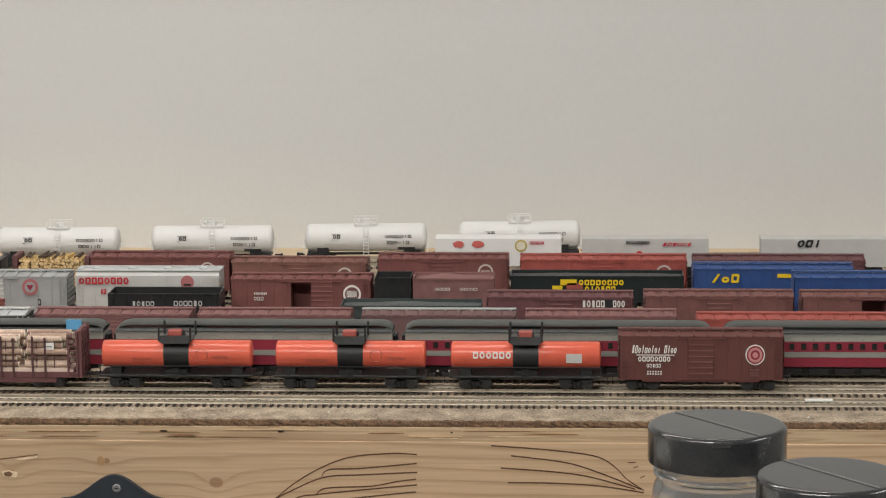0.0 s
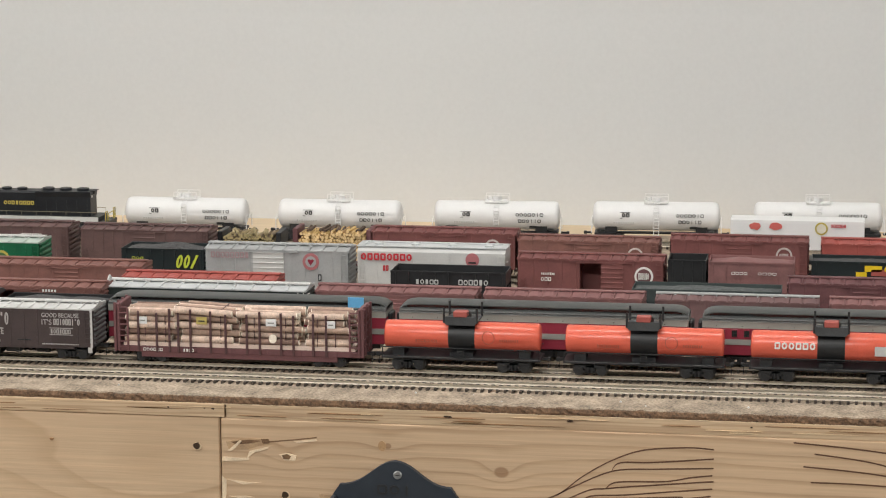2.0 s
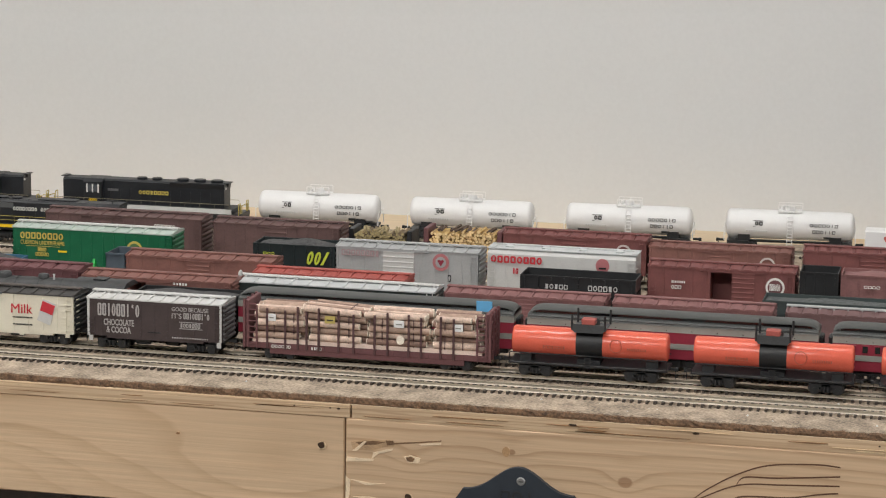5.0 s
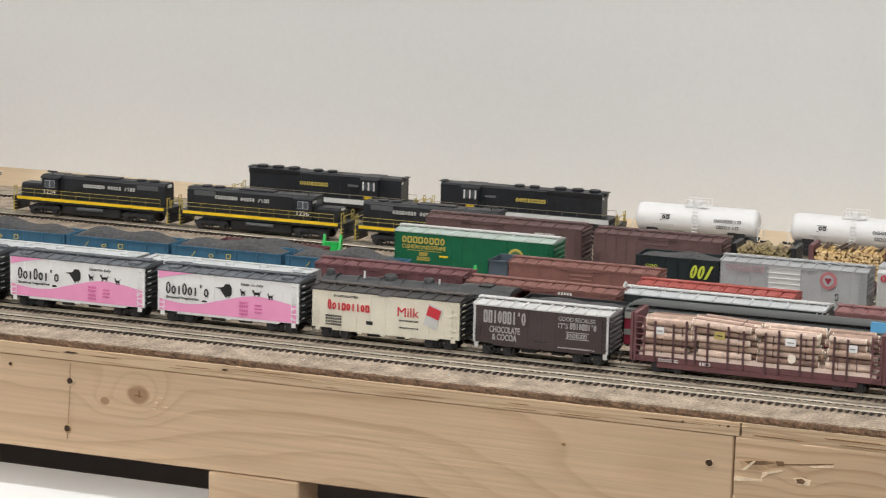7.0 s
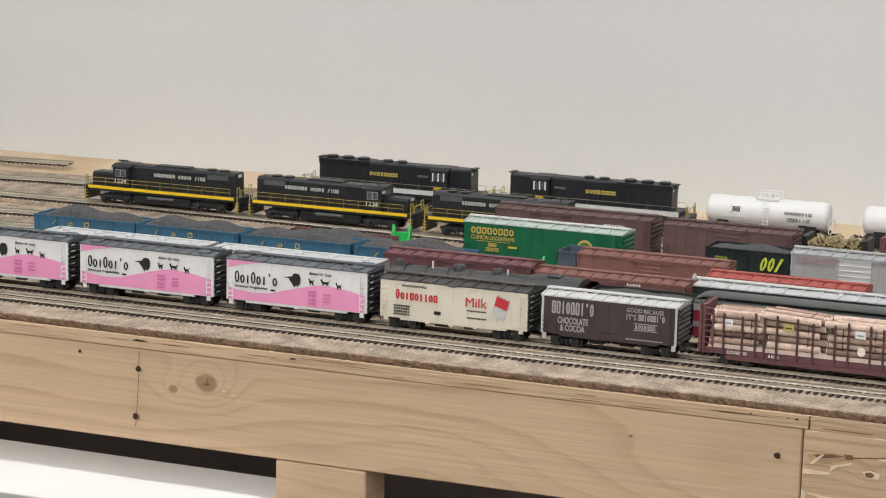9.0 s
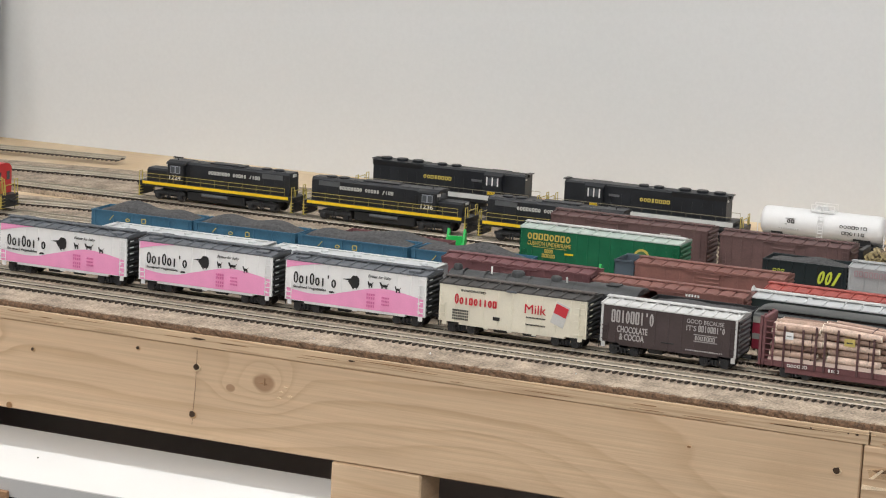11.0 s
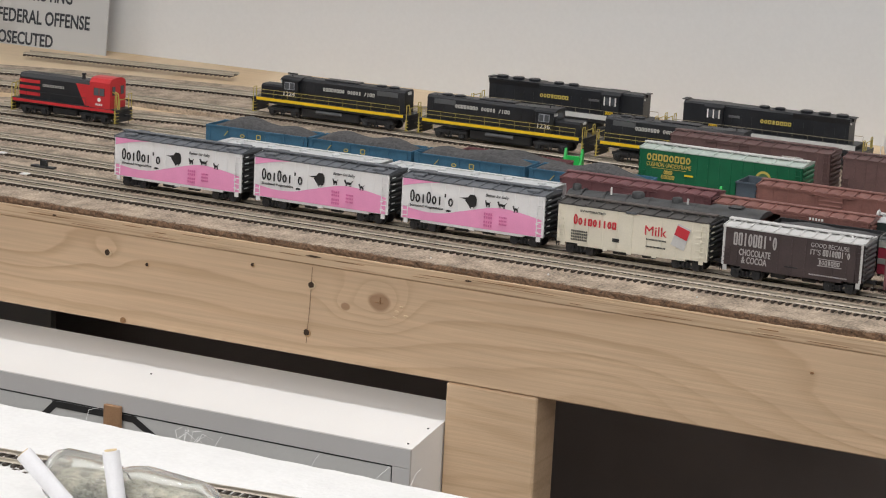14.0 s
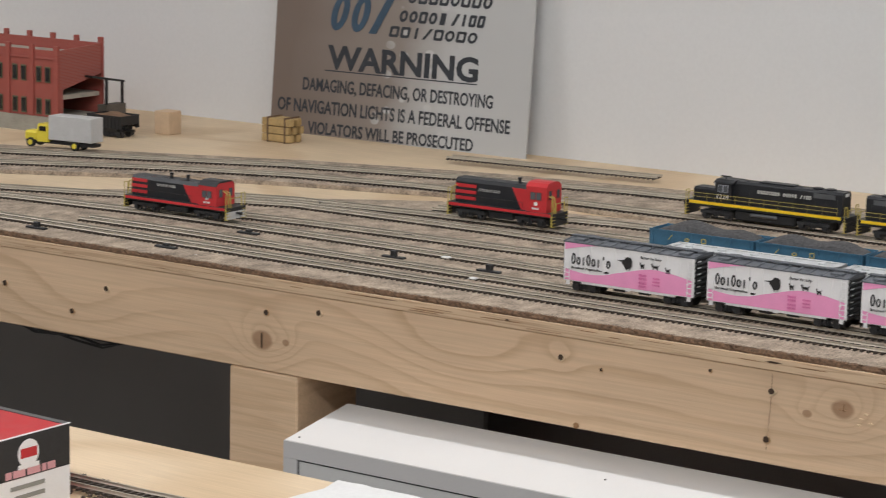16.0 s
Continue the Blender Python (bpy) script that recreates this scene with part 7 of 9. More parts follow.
def chemical_tank(xc, y, turn=0.0):
    car = thing("tank_car", xc, y, 0, "glossy white tank car with black lettering", "tank car", "white tank cars", turn=turn)
    r, zc, hl = 0.0150, 0.0285, 0.0640
    part("tank", lathe(bmesh.new(), [(-hl - 0.001, r * 0.4), (-hl, r * 0.72), (-hl + 0.0015, r * 0.90), (-hl + 0.0035, r * 0.98), (-hl + 0.0055, r), (hl - 0.0055, r), (hl - 0.0035, r * 0.98), (hl - 0.0015, r * 0.90), (hl, r * 0.72), (hl + 0.001, r * 0.4)], 36, "X", (0, 0, zc)), PAPERW, car, "white tank", smooth=True)
    bm = bmesh.new()
    box(bm, -0.012, 0.012, -0.0085, 0.0085, zc + r - 0.0012, zc + r + 0.0004)
    part("platform", bm, PAPERW, car, "white platform")
    bm = bmesh.new()
    for x in (-0.012, 0.0, 0.012):
        for s in (-1, 1):
            cyl(bm, (x, s * 0.0085, zc + r - 0.001), (x, s * 0.0085, zc + r + 0.0068), 0.0005, 5)
    for s in (-1, 1):
        tube(bm, [(-0.012, s * 0.0085, zc + r + 0.0068), (0.012, s * 0.0085, zc + r + 0.0068)], 0.0005, 5)
    part("railing", bm, PAPERW, car)
    part("dome", lathe(bmesh.new(), [(zc + r - 0.001, 0.0045), (zc + r + 0.0048, 0.0045), (zc + r + 0.0056, 0.0030)], 16, "Z"), PAPERW, car, smooth=True)
    part("valve", lathe(bmesh.new(), [(zc + r - 0.001, 0.0018), (zc + r + 0.0040, 0.0018)], 10, "Z", (-0.008, 0.003, 0)), PAPERW, car)
    bm = bmesh.new()
    for u in (-0.0026, 0.0026):
        tube(bm, [(u, -0.0085, zc + r), (u, -r - 0.001, zc + 0.006), (u, -r - 0.0015, 0.0100)], 0.0004, 5)
    for k in range(9):
        z = 0.011 + k * 0.0035
        cyl(bm, (-0.0026, -r - 0.0013, z), (0.0026, -r - 0.0013, z), 0.0004, 5)
    part("ladder", bm, PAPERW, car)
    bm = bmesh.new()
    for s in (-1, 1):
        box(bm, s * 0.052 - 0.011, s * 0.052 + 0.011, -0.0140, 0.0140, 0.0100, 0.0125)
        box(bm, s * 0.046 - 0.006, s * 0.046 + 0.006, -0.0115, 0.0115, 0.0120, 0.0190)
    box(bm, -0.062, 0.062, -0.003, 0.003, 0.0098, 0.0120)
    part("underframe", bm, BLACK, car)
    bm = bmesh.new()
    for s in (-1, 1):
        tube(bm, [(s * 0.066, -0.0135, 0.0125), (s * 0.066, -0.0135, 0.0260), (s * 0.066, 0.0135, 0.0260), (s * 0.066, 0.0135, 0.0125)], 0.0005, 5)
    part("end_railing", bm, PAPERW, car)
    y0 = -r - 0.0002
    bars(7, 0.029, 0.0034, INK, car, (0.020, y0 + 0.0001, zc + 0.0012), shapes="COONCIN", stroke=0.15), bars(6, 0.024, 0.0034, INK, car, (0.0225, y0 + 0.0004, zc - 0.0055), shapes="UNOIIN", stroke=0.15)
    bars(2, 0.0085, 0.0042, INK, car, (-0.035, y0 + 0.0001, zc + 0.0008), shapes="CU", stroke=0.24), plate(car, -0.037, -0.0265, zc + 0.0054, zc + 0.0059, INK, y=y0 + 0.0010), plate(car, -0.037, -0.0345, zc - 0.0006, zc - 0.0001, INK, y=y0)
    plate(car, 0.034, 0.042, zc - 0.0115, zc - 0.0092, INK, y=y0 + 0.0035), bars(9, 0.022, 0.0016, LTGREY, car, (-0.044, y0 + 0.0008, zc - 0.0060), "small_print")
    add_trucks(car, 0.048), add_couplers(car, 0.066)
    return car


for k in range(5):
    xx = 0.410 + 0.1635 * k
    for (xa, ya), (xb, yb) in zip(BACK, BACK[1:]):
        if xa <= xx < xb:
            chemical_tank(xx, ya + (yb - ya) * (xx - xa) / (xb - xa), math.degrees(math.atan2(yb - ya, xb - xa)))


# ---------------------------------------------------------------- marks on the front beams
HOLE = mat("dark_hole", (0.05, 0.028, 0.015), 0.9, var=0.3)
KNOT = mat("brown_knot", (0.27, 0.145, 0.065), 0.7, var=0.35, scale=120)
KNOTRING = mat("tan_knot_ring", (0.44, 0.27, 0.135), 0.7, var=0.2, scale=90)
RAWWOOD = mat("pale_torn_wood", (0.66, 0.50, 0.32), 0.8, var=0.2, scale=90, bump=0.6)
STAIN = mat("rubbed_stain", (0.50, 0.335, 0.195), 0.75, var=0.3, scale=60)
PENCIL = mat("brown_pencil_line", (0.115, 0.055, 0.030), 0.8, var=0.2)


def on_face(name, x, z, rx, rz, material, lift, seg=12, wob=0.12, seed=0, label=""):
    """A flat uneven patch on the front beam."""
    rng = random.Random(seed + int(abs(x) * 1000))
    bm = bmesh.new()
    y = YF - lift
    fr = [bm.verts.new((x + rx * (1 + rng.uniform(-wob, wob)) * math.cos(2 * math.pi * k / seg), y, bz(z) + rz * (1 + rng.uniform(-wob, wob)) * math.sin(2 * math.pi * k / seg))) for k in range(seg)]
    bk = [bm.verts.new((v.co.x, YF + 0.0006, v.co.z)) for v in fr]
    bm.faces.new(fr)
    for k in range(seg):
        bm.faces.new((fr[k], fr[(k + 1) % seg], bk[(k + 1) % seg], bk[k]))
    return part(name, bm, material, bench, label)


for k, (x, z) in enumerate(((-0.0468, -0.0427), (-0.0499, -0.0897), (-0.2687, -0.0437), (-0.6243, -0.0487), (-0.5567, -0.0399), (-0.9946, -0.0658), (-0.8437, -0.0524), (-0.8942, -0.0848), (0.5561, -0.0489), (-0.1095, -0.0325), (0.6319, -0.0901), (-0.2242, -0.0496))):
    r = 0.0030 if k not in (9, 11) else 0.0016
    on_face("screw_hole", x + 0.0004, z - 0.0006, r * 1.2, r * 1.2, KNOTRING if k % 2 else RAWWOOD, 0.0003, seed=k)
    on_face("screw_hole", x, z, r, r, HOLE, 0.0005, seed=k + 30)
on_face("knot_crack", 0.0226, -0.0493, 0.0042, 0.0003, KNOT, 0.0002), on_face("knot_crack", 0.0240, -0.0475, 0.0003, 0.0035, KNOT, 0.0002)
on_face("knot_crack", -0.6298, -0.0800, 0.0006, 0.0085, HOLE, 0.0007)
for x, z in ((0.041, -0.055), (0.045, -0.050), (0.039, -0.061), (0.050, -0.058)):
    on_face("torn_grain", x, z, 0.0022, 0.0009, RAWWOOD, 0.0003)


def chip(corners, material, lift, name="torn_grain"):
    """A flake or gouge on the front of the beam, from its (x, z) corners."""
    part(name, slanted([(x, bz(z)) for x, z in corners], YF - lift), material, bench)


GOUGE = mat("dark_gouge", (0.20, 0.115, 0.060), 0.85, var=0.45, scale=160, bump=0.8)
FLAKE = mat("bright_torn_flake", (0.80, 0.64, 0.45), 0.8, var=0.2, scale=120, bump=0.6)
chip([(0.5815, -0.0440), (0.596, -0.0412), (0.618, -0.0402), (0.620, -0.0450), (0.610, -0.0470), (0.601, -0.0505), (0.584, -0.0512)], STAIN, 0.0003)
chip([(0.586, -0.0440), (0.602, -0.0415), (0.612, -0.0422), (0.604, -0.0448), (0.590, -0.0462)], GOUGE, 0.0006), chip([(0.612, -0.0405), (0.6185, -0.0402), (0.6195, -0.0440), (0.6135, -0.0450)], GOUGE, 0.0006)
chip([(0.583, -0.0520), (0.5935, -0.0424), (0.5955, -0.0430), (0.587, -0.0520)], FLAKE, 0.0009), chip([(0.600, -0.0580), (0.6015, -0.0520), (0.612, -0.0490), (0.6185, -0.0472), (0.618, -0.0490), (0.606, -0.0530)], FLAKE, 0.0009)
chip([(0.5775, -0.0620), (0.5785, -0.0575), (0.590, -0.0582), (0.602, -0.0580), (0.601, -0.0600)], FLAKE, 0.0006)
chip([(0.618, -0.0425), (0.640, -0.0398), (0.660, -0.0371), (0.660, -0.0378), (0.642, -0.0406), (0.618, -0.0436)], GOUGE, 0.0005), chip([(0.640, -0.0415), (0.660, -0.0390), (0.6595, -0.0408), (0.643, -0.0428)], FLAKE, 0.0006)
chip([(0.5775, -0.0750), (0.5815, -0.0785), (0.5810, -0.0920), (0.5790, -0.0990), (0.5775, -0.0980)], FLAKE, 0.0006), chip([(0.582, -0.0930), (0.598, -0.0922), (0.606, -0.0932), (0.592, -0.0945)], FLAKE, 0.0005), chip([(0.582, -0.0780), (0.600, -0.0800), (0.612, -0.0795), (0.596, -0.0822)], FLAKE, 0.0004)
chip([(0.661, -0.0882), (0.6725, -0.0880), (0.6725, -0.0985), (0.663, -0.0990)], STAIN, 0.0003, "chiselled_notch"), chip([(0.663, -0.0972), (0.6725, -0.0968), (0.6725, -0.0992), (0.6635, -0.0995)], FLAKE, 0.0007, "chiselled_notch")
chip([(0.6275, -0.0540), (0.634, -0.0522), (0.642, -0.0542), (0.641, -0.0588), (0.6315, -0.0590)], FLAKE, 0.0004, "knot"), chip([(0.6295, -0.0545), (0.634, -0.0532), (0.6375, -0.0550), (0.636, -0.0580), (0.631, -0.0578)], GOUGE, 0.0007, "knot")
on_face("pin_knot", 0.7153, -0.0431, 0.0035, 0.0045, KNOTRING, 0.0002), on_face("pin_knot", 0.4286, -0.0478, 0.0018, 0.0010, KNOT, 0.0004), on_face("pin_knot", -0.2496, -0.1100, 0.0032, 0.0030, KNOT, 0.0004)
for x, w in ((0.7707, 0.0032), (0.8725, 0.0026), (0.5321, 0.0008), (0.5709, 0.0016), (-0.0467, 0.0075), (0.5635, 0.0006), (1.02, 0.001), (0.11, 0.003), (-0.33, 0.002)):
    on_face("plywood_void", x, -0.0150, w, 0.0008 if w > 0.001 else 0.0006, HOLE, 0.0006, 10, 0.3)
rngv = random.Random(12)
for k in range(70):
    x = rngv.uniform(-1.1, 1.35)
    on_face("plywood_ply_line", x, -0.0125 - rngv.choice((0.0012, 0.0036, 0.0062, 0.0080)), rngv.uniform(0.006, 0.030), rngv.uniform(0.00025, 0.0006), KNOT if rngv.random() < 0.6 else RAWWOOD, 0.0002, 8, 0.3)
rngv = random.Random(5)
bm = bmesh.new()
for k in range(420):
    x, z = rngv.uniform(XL, XR), bz(rngv.uniform(-0.0112, -0.0058))
    r = rngv.uniform(0.0008, 0.0026)
    box(bm, x - r, x + r, YF + 0.0018 + rngv.uniform(0, 0.0006), YF + 0.0035, z - r * 0.5, z + r * 0.5)
tagged(part("fibre_tear", bm, FIBRE_EDGE, bench, "torn fibres of the board edge"), kind="stuff")


def pencil(points, r=0.0006):
    """A brown pencil stroke on the beam, smooth through (x, z) points."""
    n = len(points)
    pts = []
    for k in range(n - 1):
        p0, p1, p2, p3 = points[max(k - 1, 0)], points[k], points[k + 1], points[min(k + 2, n - 1)]
        for j in range(6):
            t = j / 6
            q = [0.5 * (2 * p1[i] + (p2[i] - p0[i]) * t + (2 * p0[i] - 5 * p1[i] + 4 * p2[i] - p3[i]) * t * t + (3 * p1[i] - p0[i] - 3 * p2[i] + p3[i]) * t ** 3) for i in (0, 1)]
            pts.append(q)
    pts.append(points[-1])
    bm = bmesh.new()
    prev = None
    y = YF - 0.0003
    for (x, z) in pts:
        cur = [bm.verts.new((x, y, bz(z) - r)), bm.verts.new((x, y, bz(z) + r)), bm.verts.new((x, YF + 0.0004, bz(z) + r)), bm.verts.new((x, YF + 0.0004, bz(z) - r))]
        if prev:
            for i in range(4):
                bm.faces.new((prev[i], prev[(i + 1) % 4], cur[(i + 1) % 4], cur[i]))
        prev = cur
    return part("pencil_line", bm, PENCIL, bench, "brown drawn track plan line")


pencil([(0.781, -0.096), (0.813, -0.095), (0.835, -0.090), (0.862, -0.080), (0.883, -0.063), (0.907, -0.048), (0.933, -0.038), (0.969, -0.0345), (0.990, -0.0354)])
pencil([(0.862, -0.080), (0.878, -0.071), (0.909, -0.057), (0.945, -0.0542), (0.990, -0.0517)])
pencil([(0.907, -0.0565), (0.914, -0.0497), (0.940, -0.0485), (0.990, -0.0435)])
pencil([(0.835, -0.090), (0.845, -0.087), (0.864, -0.086), (0.888, -0.075), (0.902, -0.073), (0.926, -0.070), (0.990, -0.0632)])
pencil([(0.902, -0.0730), (0.912, -0.0668), (0.950, -0.0648), (0.972, -0.0605), (0.989, -0.0580)])
pencil([(0.840, -0.090), (0.876, -0.087), (0.890, -0.080), (0.917, -0.078), (0.950, -0.0742), (0.989, -0.0697)])
pencil([(0.886, -0.0825), (0.917, -0.0810), (0.961, -0.0780), (0.967, -0.0790), (0.988, -0.0762)])
pencil([(0.813, -0.0957), (0.845, -0.0960), (0.876, -0.0930), (0.910, -0.0870), (0.950, -0.0860), (0.986, -0.0842)])
pencil([(0.876, -0.0930), (0.917, -0.0910), (0.950, -0.0902), (0.971, -0.0918), (0.985, -0.0880)])
pencil([(0.781, -0.0970), (0.813, -0.1010), (0.837, -0.1020), (0.864, -0.1010), (0.871, -0.0970), (0.917, -0.0950), (0.985, -0.0942)])
pencil([(1.0539, -0.0268), (1.1001, -0.0301), (1.1413, -0.0354), (1.1583, -0.044), (1.1705, -0.0567), (1.1851, -0.0669)])
pencil([(1.0709, -0.0359), (1.117, -0.0417), (1.1462, -0.0508), (1.1827, -0.0659)])
pencil([(1.0621, -0.0472), (1.1025, -0.05), (1.1365, -0.0544), (1.1778, -0.0659)])
pencil([(1.0683, -0.0606), (1.1073, -0.0608), (1.1462, -0.0631), (1.1851, -0.069)])
for a, b in (((1.171, -0.0415), (1.178, -0.0412)), ((1.176, -0.0460), (1.1800, -0.0450)), ((1.182, -0.0555), (1.1855, -0.0535))):
    pencil([a, b], 0.0004)
pencil([(-0.0466, -0.026), (-0.0475, -0.060), (-0.0495, -0.090), (-0.0500, -0.1000)], 0.00025)

# dark moulded holder screwed to the beam
holder = thing("throttle_holder", 0.7283, YF * 1.18, -0.0525, "dark navy plastic throttle holder screwed to the beam", "holder")
holder.scale = (0.995, 1.15, 0.96)
NAVY = mat("navy_plastic", (0.022, 0.030, 0.042), 0.55, var=0.2, scale=80)
outline = [(-0.0535, -0.0325)]
for k in range(25):
    u = -0.047 + 0.094 * k / 24
    outline.append((u, -0.0225 + 0.0220 * (0.5 + 0.5 * math.cos(math.pi * u / 0.047)) ** 1.25))
outline += [(0.0535, -0.0325), (0.0535, -0.1300), (-0.0535, -0.1300)]
bm = bmesh.new()
fr = [bm.verts.new((x, -0.0045, z)) for x, z in outline]
bk = [bm.verts.new((x, -0.0002, z)) for x, z in outline]
bm.faces.new(fr), bm.faces.new(bk[::-1])
for k in range(len(fr)):
    j = (k + 1) % len(fr)
    bm.faces.new((fr[k], fr[j], bk[j], bk[k]))
part("back_plate", bm, NAVY, holder)
for s in (-1, 1):
    x0, x1 = min(s * 0.0535, s * 0.0495), max(s * 0.0535, s * 0.0495)
    part("side_wall", box(bmesh.new(), x0, x1, -0.0250, -0.0046, -0.1300, -0.0318, 0.0006), NAVY, holder)
    xa, xb = min(s * 0.0535, s * 0.0330), max(s * 0.0535, s * 0.0330)
    part("front_lip", box(bmesh.new(), xa, xb, -0.0278, -0.0251, -0.1300, -0.0400, 0.0006), NAVY, holder)
bars(3, 0.031, 0.0085, BLACK, holder, (-0.0150, -0.0047, -0.0300), shapes="UCI", stroke=0.2)
for x, z in ((0.0025, -0.0122), (-0.0184, -0.0416), (0.0225, -0.0419)):
    sc = part("screw", lathe(bmesh.new(), [(0, 0.0036), (0.0008, 0.0038), (0.0014, 0.0030)], 16, "Z"), mat("zinc_screw", (0.35, 0.36, 0.36), 0.4, metal=0.8), holder, at=(x, -0.0046, z))
    sc.rotation_euler[0] = radians(90)
    part("screw_slot", box(bmesh.new(), -0.0018, 0.0018, -0.0004, 0.0004, 0.0013, 0.0016), BLACK, sc)
part("block", box(bmesh.new(), 0.592, 0.680, YF + 0.004, YF + 0.038, -0.0392, bz(-0.1142)), mat("brown_post_wood", (0.24, 0.14, 0.08), 0.7, var=0.25), bench, "brown wooden upright under the beam")

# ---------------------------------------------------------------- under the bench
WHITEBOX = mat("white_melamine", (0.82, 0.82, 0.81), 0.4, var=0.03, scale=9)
# front greys: shade of the face turned from the lamps, put into the colour
FRONTSHADE = mat("shaded_front_frame", (0.52, 0.515, 0.51), 0.5, var=0.05, scale=9)
PANELSHADE = mat("shaded_front_panel", (0.55, 0.555, 0.545), 0.5, var=0.06, scale=9)
CX0, CX1, CY0, CY1, CZ = -0.5440, 0.0970, -0.1240, -0.0175, -0.1567
cab = thing("storage_cabinet", (CX0 + CX1) / 2, (CY0 + CY1) / 2, -Z0, "white sloping topped cabinet with panelled front coloured in shade grey", "cabinet")
ox, oy = (CX0 + CX1) / 2, (CY0 + CY1) / 2
hx, hy, zt = (CX1 - CX0) / 2, (CY1 - CY0) / 2, Z0 + CZ
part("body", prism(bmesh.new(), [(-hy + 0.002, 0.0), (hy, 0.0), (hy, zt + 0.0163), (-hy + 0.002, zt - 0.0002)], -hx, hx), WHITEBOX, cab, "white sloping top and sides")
part("front_rail", box(bmesh.new(), -hx, hx, -hy - 0.001, -hy + 0.0018, zt - 0.0175, zt - 0.0004), FRONTSHADE, cab)
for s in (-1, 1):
    part("front_stile", box(bmesh.new(), min(s * hx, s * (hx - 0.017)), max(s * hx, s * (hx - 0.017)), -hy - 0.001, -hy + 0.0018, 0.0, zt - 0.0178), FRONTSHADE, cab)
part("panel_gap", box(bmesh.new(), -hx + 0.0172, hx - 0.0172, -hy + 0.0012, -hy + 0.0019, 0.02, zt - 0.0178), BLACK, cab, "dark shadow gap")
part("panel", box(bmesh.new(), -hx + 0.0190, hx - 0.0190, -hy + 0.0004, -hy + 0.0018, 0.02, zt - 0.0196), PANELSHADE, cab, "flat panel with shade in its grey")
for x, yy in ((hx - 0.008, -hy + 0.010), (hx - 0.006, -hy + 0.045), (-hx + 0.01, -hy + 0.012), (hx - 0.30, -hy + 0.050)):
    part("nail_head", cyl(bmesh.new(), (x, yy, zt - 0.0014 + (yy + hy) * 0.155), (x, yy, zt + 0.0003 + (yy + hy) * 0.155), 0.0010, 8), BLACK, cab)
TAPE = mat("black_tape", (0.02, 0.02, 0.021), 0.5)


def strip(pts, w):
    bm = bmesh.new()
    for (xa, za), (xb, zb) in zip(pts, pts[1:]):
        d = Vector((xb - xa, 0, zb - za)).normalized() * w / 2
        n = Vector((-d.z, 0, d.x))
        a, b = Vector((xa, 0, za)) - d, Vector((xb, 0, zb)) + d
        c = [bm.verts.new(p + Vector((0, y - 0.0002 * len(bm.verts) / 8, 0))) for y in (-0.0006, 0) for p in (a - n, b - n, b + n, a + n)]
        for f in ((0, 1, 2, 3), (7, 6, 5, 4), (0, 4, 5, 1), (1, 5, 6, 2), (2, 6, 7, 3), (3, 7, 4, 0)):
            bm.faces.new([c[i] for i in f])
    return bm


part("black_outline", strip([(-0.3010, -0.2037), (-0.2765, -0.1792), (-0.1890, -0.1792), (-0.1458, -0.2037)], 0.0062), TAPE, cab, "black tape outline", at=(-ox, -hy + 0.0003, Z0))
part("black_outline", strip([(-0.2637, -0.1970), (-0.2018, -0.1970)], 0.0058), TAPE, cab, at=(-ox, -hy + 0.0003, Z0))
lath = bmesh.new()
box(lath, -0.0090, 0.0090, -0.0025, 0.0025, -0.775, 0.0, 0.0006)
solid("wooden_lath", lath, mat("brown_lath", (0.33, 0.19, 0.10), 0.7, var=0.25, scale=50), "brown wooden lath standing against the cabinet", "lath", at=(-0.2092, CY0 - 0.0045, 0.782))

cable = bmesh.new()
rngc = random.Random(3)
for k in range(7):
    x = -0.55 + k * 0.09
    prev = None
    pts = []
    for j in range(9):
        u = j / 8
        pts.append((x + 0.16 * u, 0.10 + 0.01 * k, bz(-0.126) - 0.022 * math.sin(math.pi * u) * rngc.uniform(0.6, 1.2)))
    tube(cable, pts, 0.0016, 5)
solid("cable_bundle", cable, BLACK, "sagging black wires under the deck", "cable", kind="stuff")
cable = bmesh.new()
for k in range(3):
    pts = [(-1.15 + 0.035 * j, 0.04 + 0.004 * k, bz(-0.120) - (0.020 + 0.004 * k) * math.sin(math.pi * j / 10) - 0.004 * math.sin(j * 2.1 + k)) for j in range(11)]
    tube(cable, pts, 0.0015, 5)
solid("cable_bundle", cable, BLACK, "sagging black wires under the deck", "cable", kind="stuff")
GREYBACK = mat("grey_back_panel", (0.23, 0.218, 0.21), 0.85, var=0.15, scale=5)
solid("back_panel", box(bmesh.new(), XL, -0.62, 0.36, 0.37, 0.0, bz(-0.024)), GREYBACK, "dark grey panel under the bench", "panel", kind="structure")

# ---------------------------------------------------------------- table in front with white scenery and track
TZ = -0.0500


def bed(x):
    """Line of the track on the table."""
    return -0.653 + 0.09 * max(x + 0.22, 0.0)


table = thing("scenery_table", 0, 0, -Z0, "plywood table partly covered in white plaster cloth", "table")
part("tabletop", box(bmesh.new(), -1.6, 0.52, -1.10, -0.518, bz(TZ - 0.018), bz(TZ), 0.001), PLYTOP, table, "pale plywood top")
for x in (-1.55, 0.42):
    for y in (-1.08, -0.64):
        part("leg", box(bmesh.new(), x, x + 0.06, y, y + 0.04, 0, bz(TZ - 0.0182)), PINE_A, table)
PLASTER = mat("white_plaster_cloth", (0.74, 0.74, 0.73), 0.85, var=0.05, scale=40, bump=0.8, fine=260)
bm = bmesh.new()
nx, ny = 64, 20
rngp = random.Random(8)
grid = []
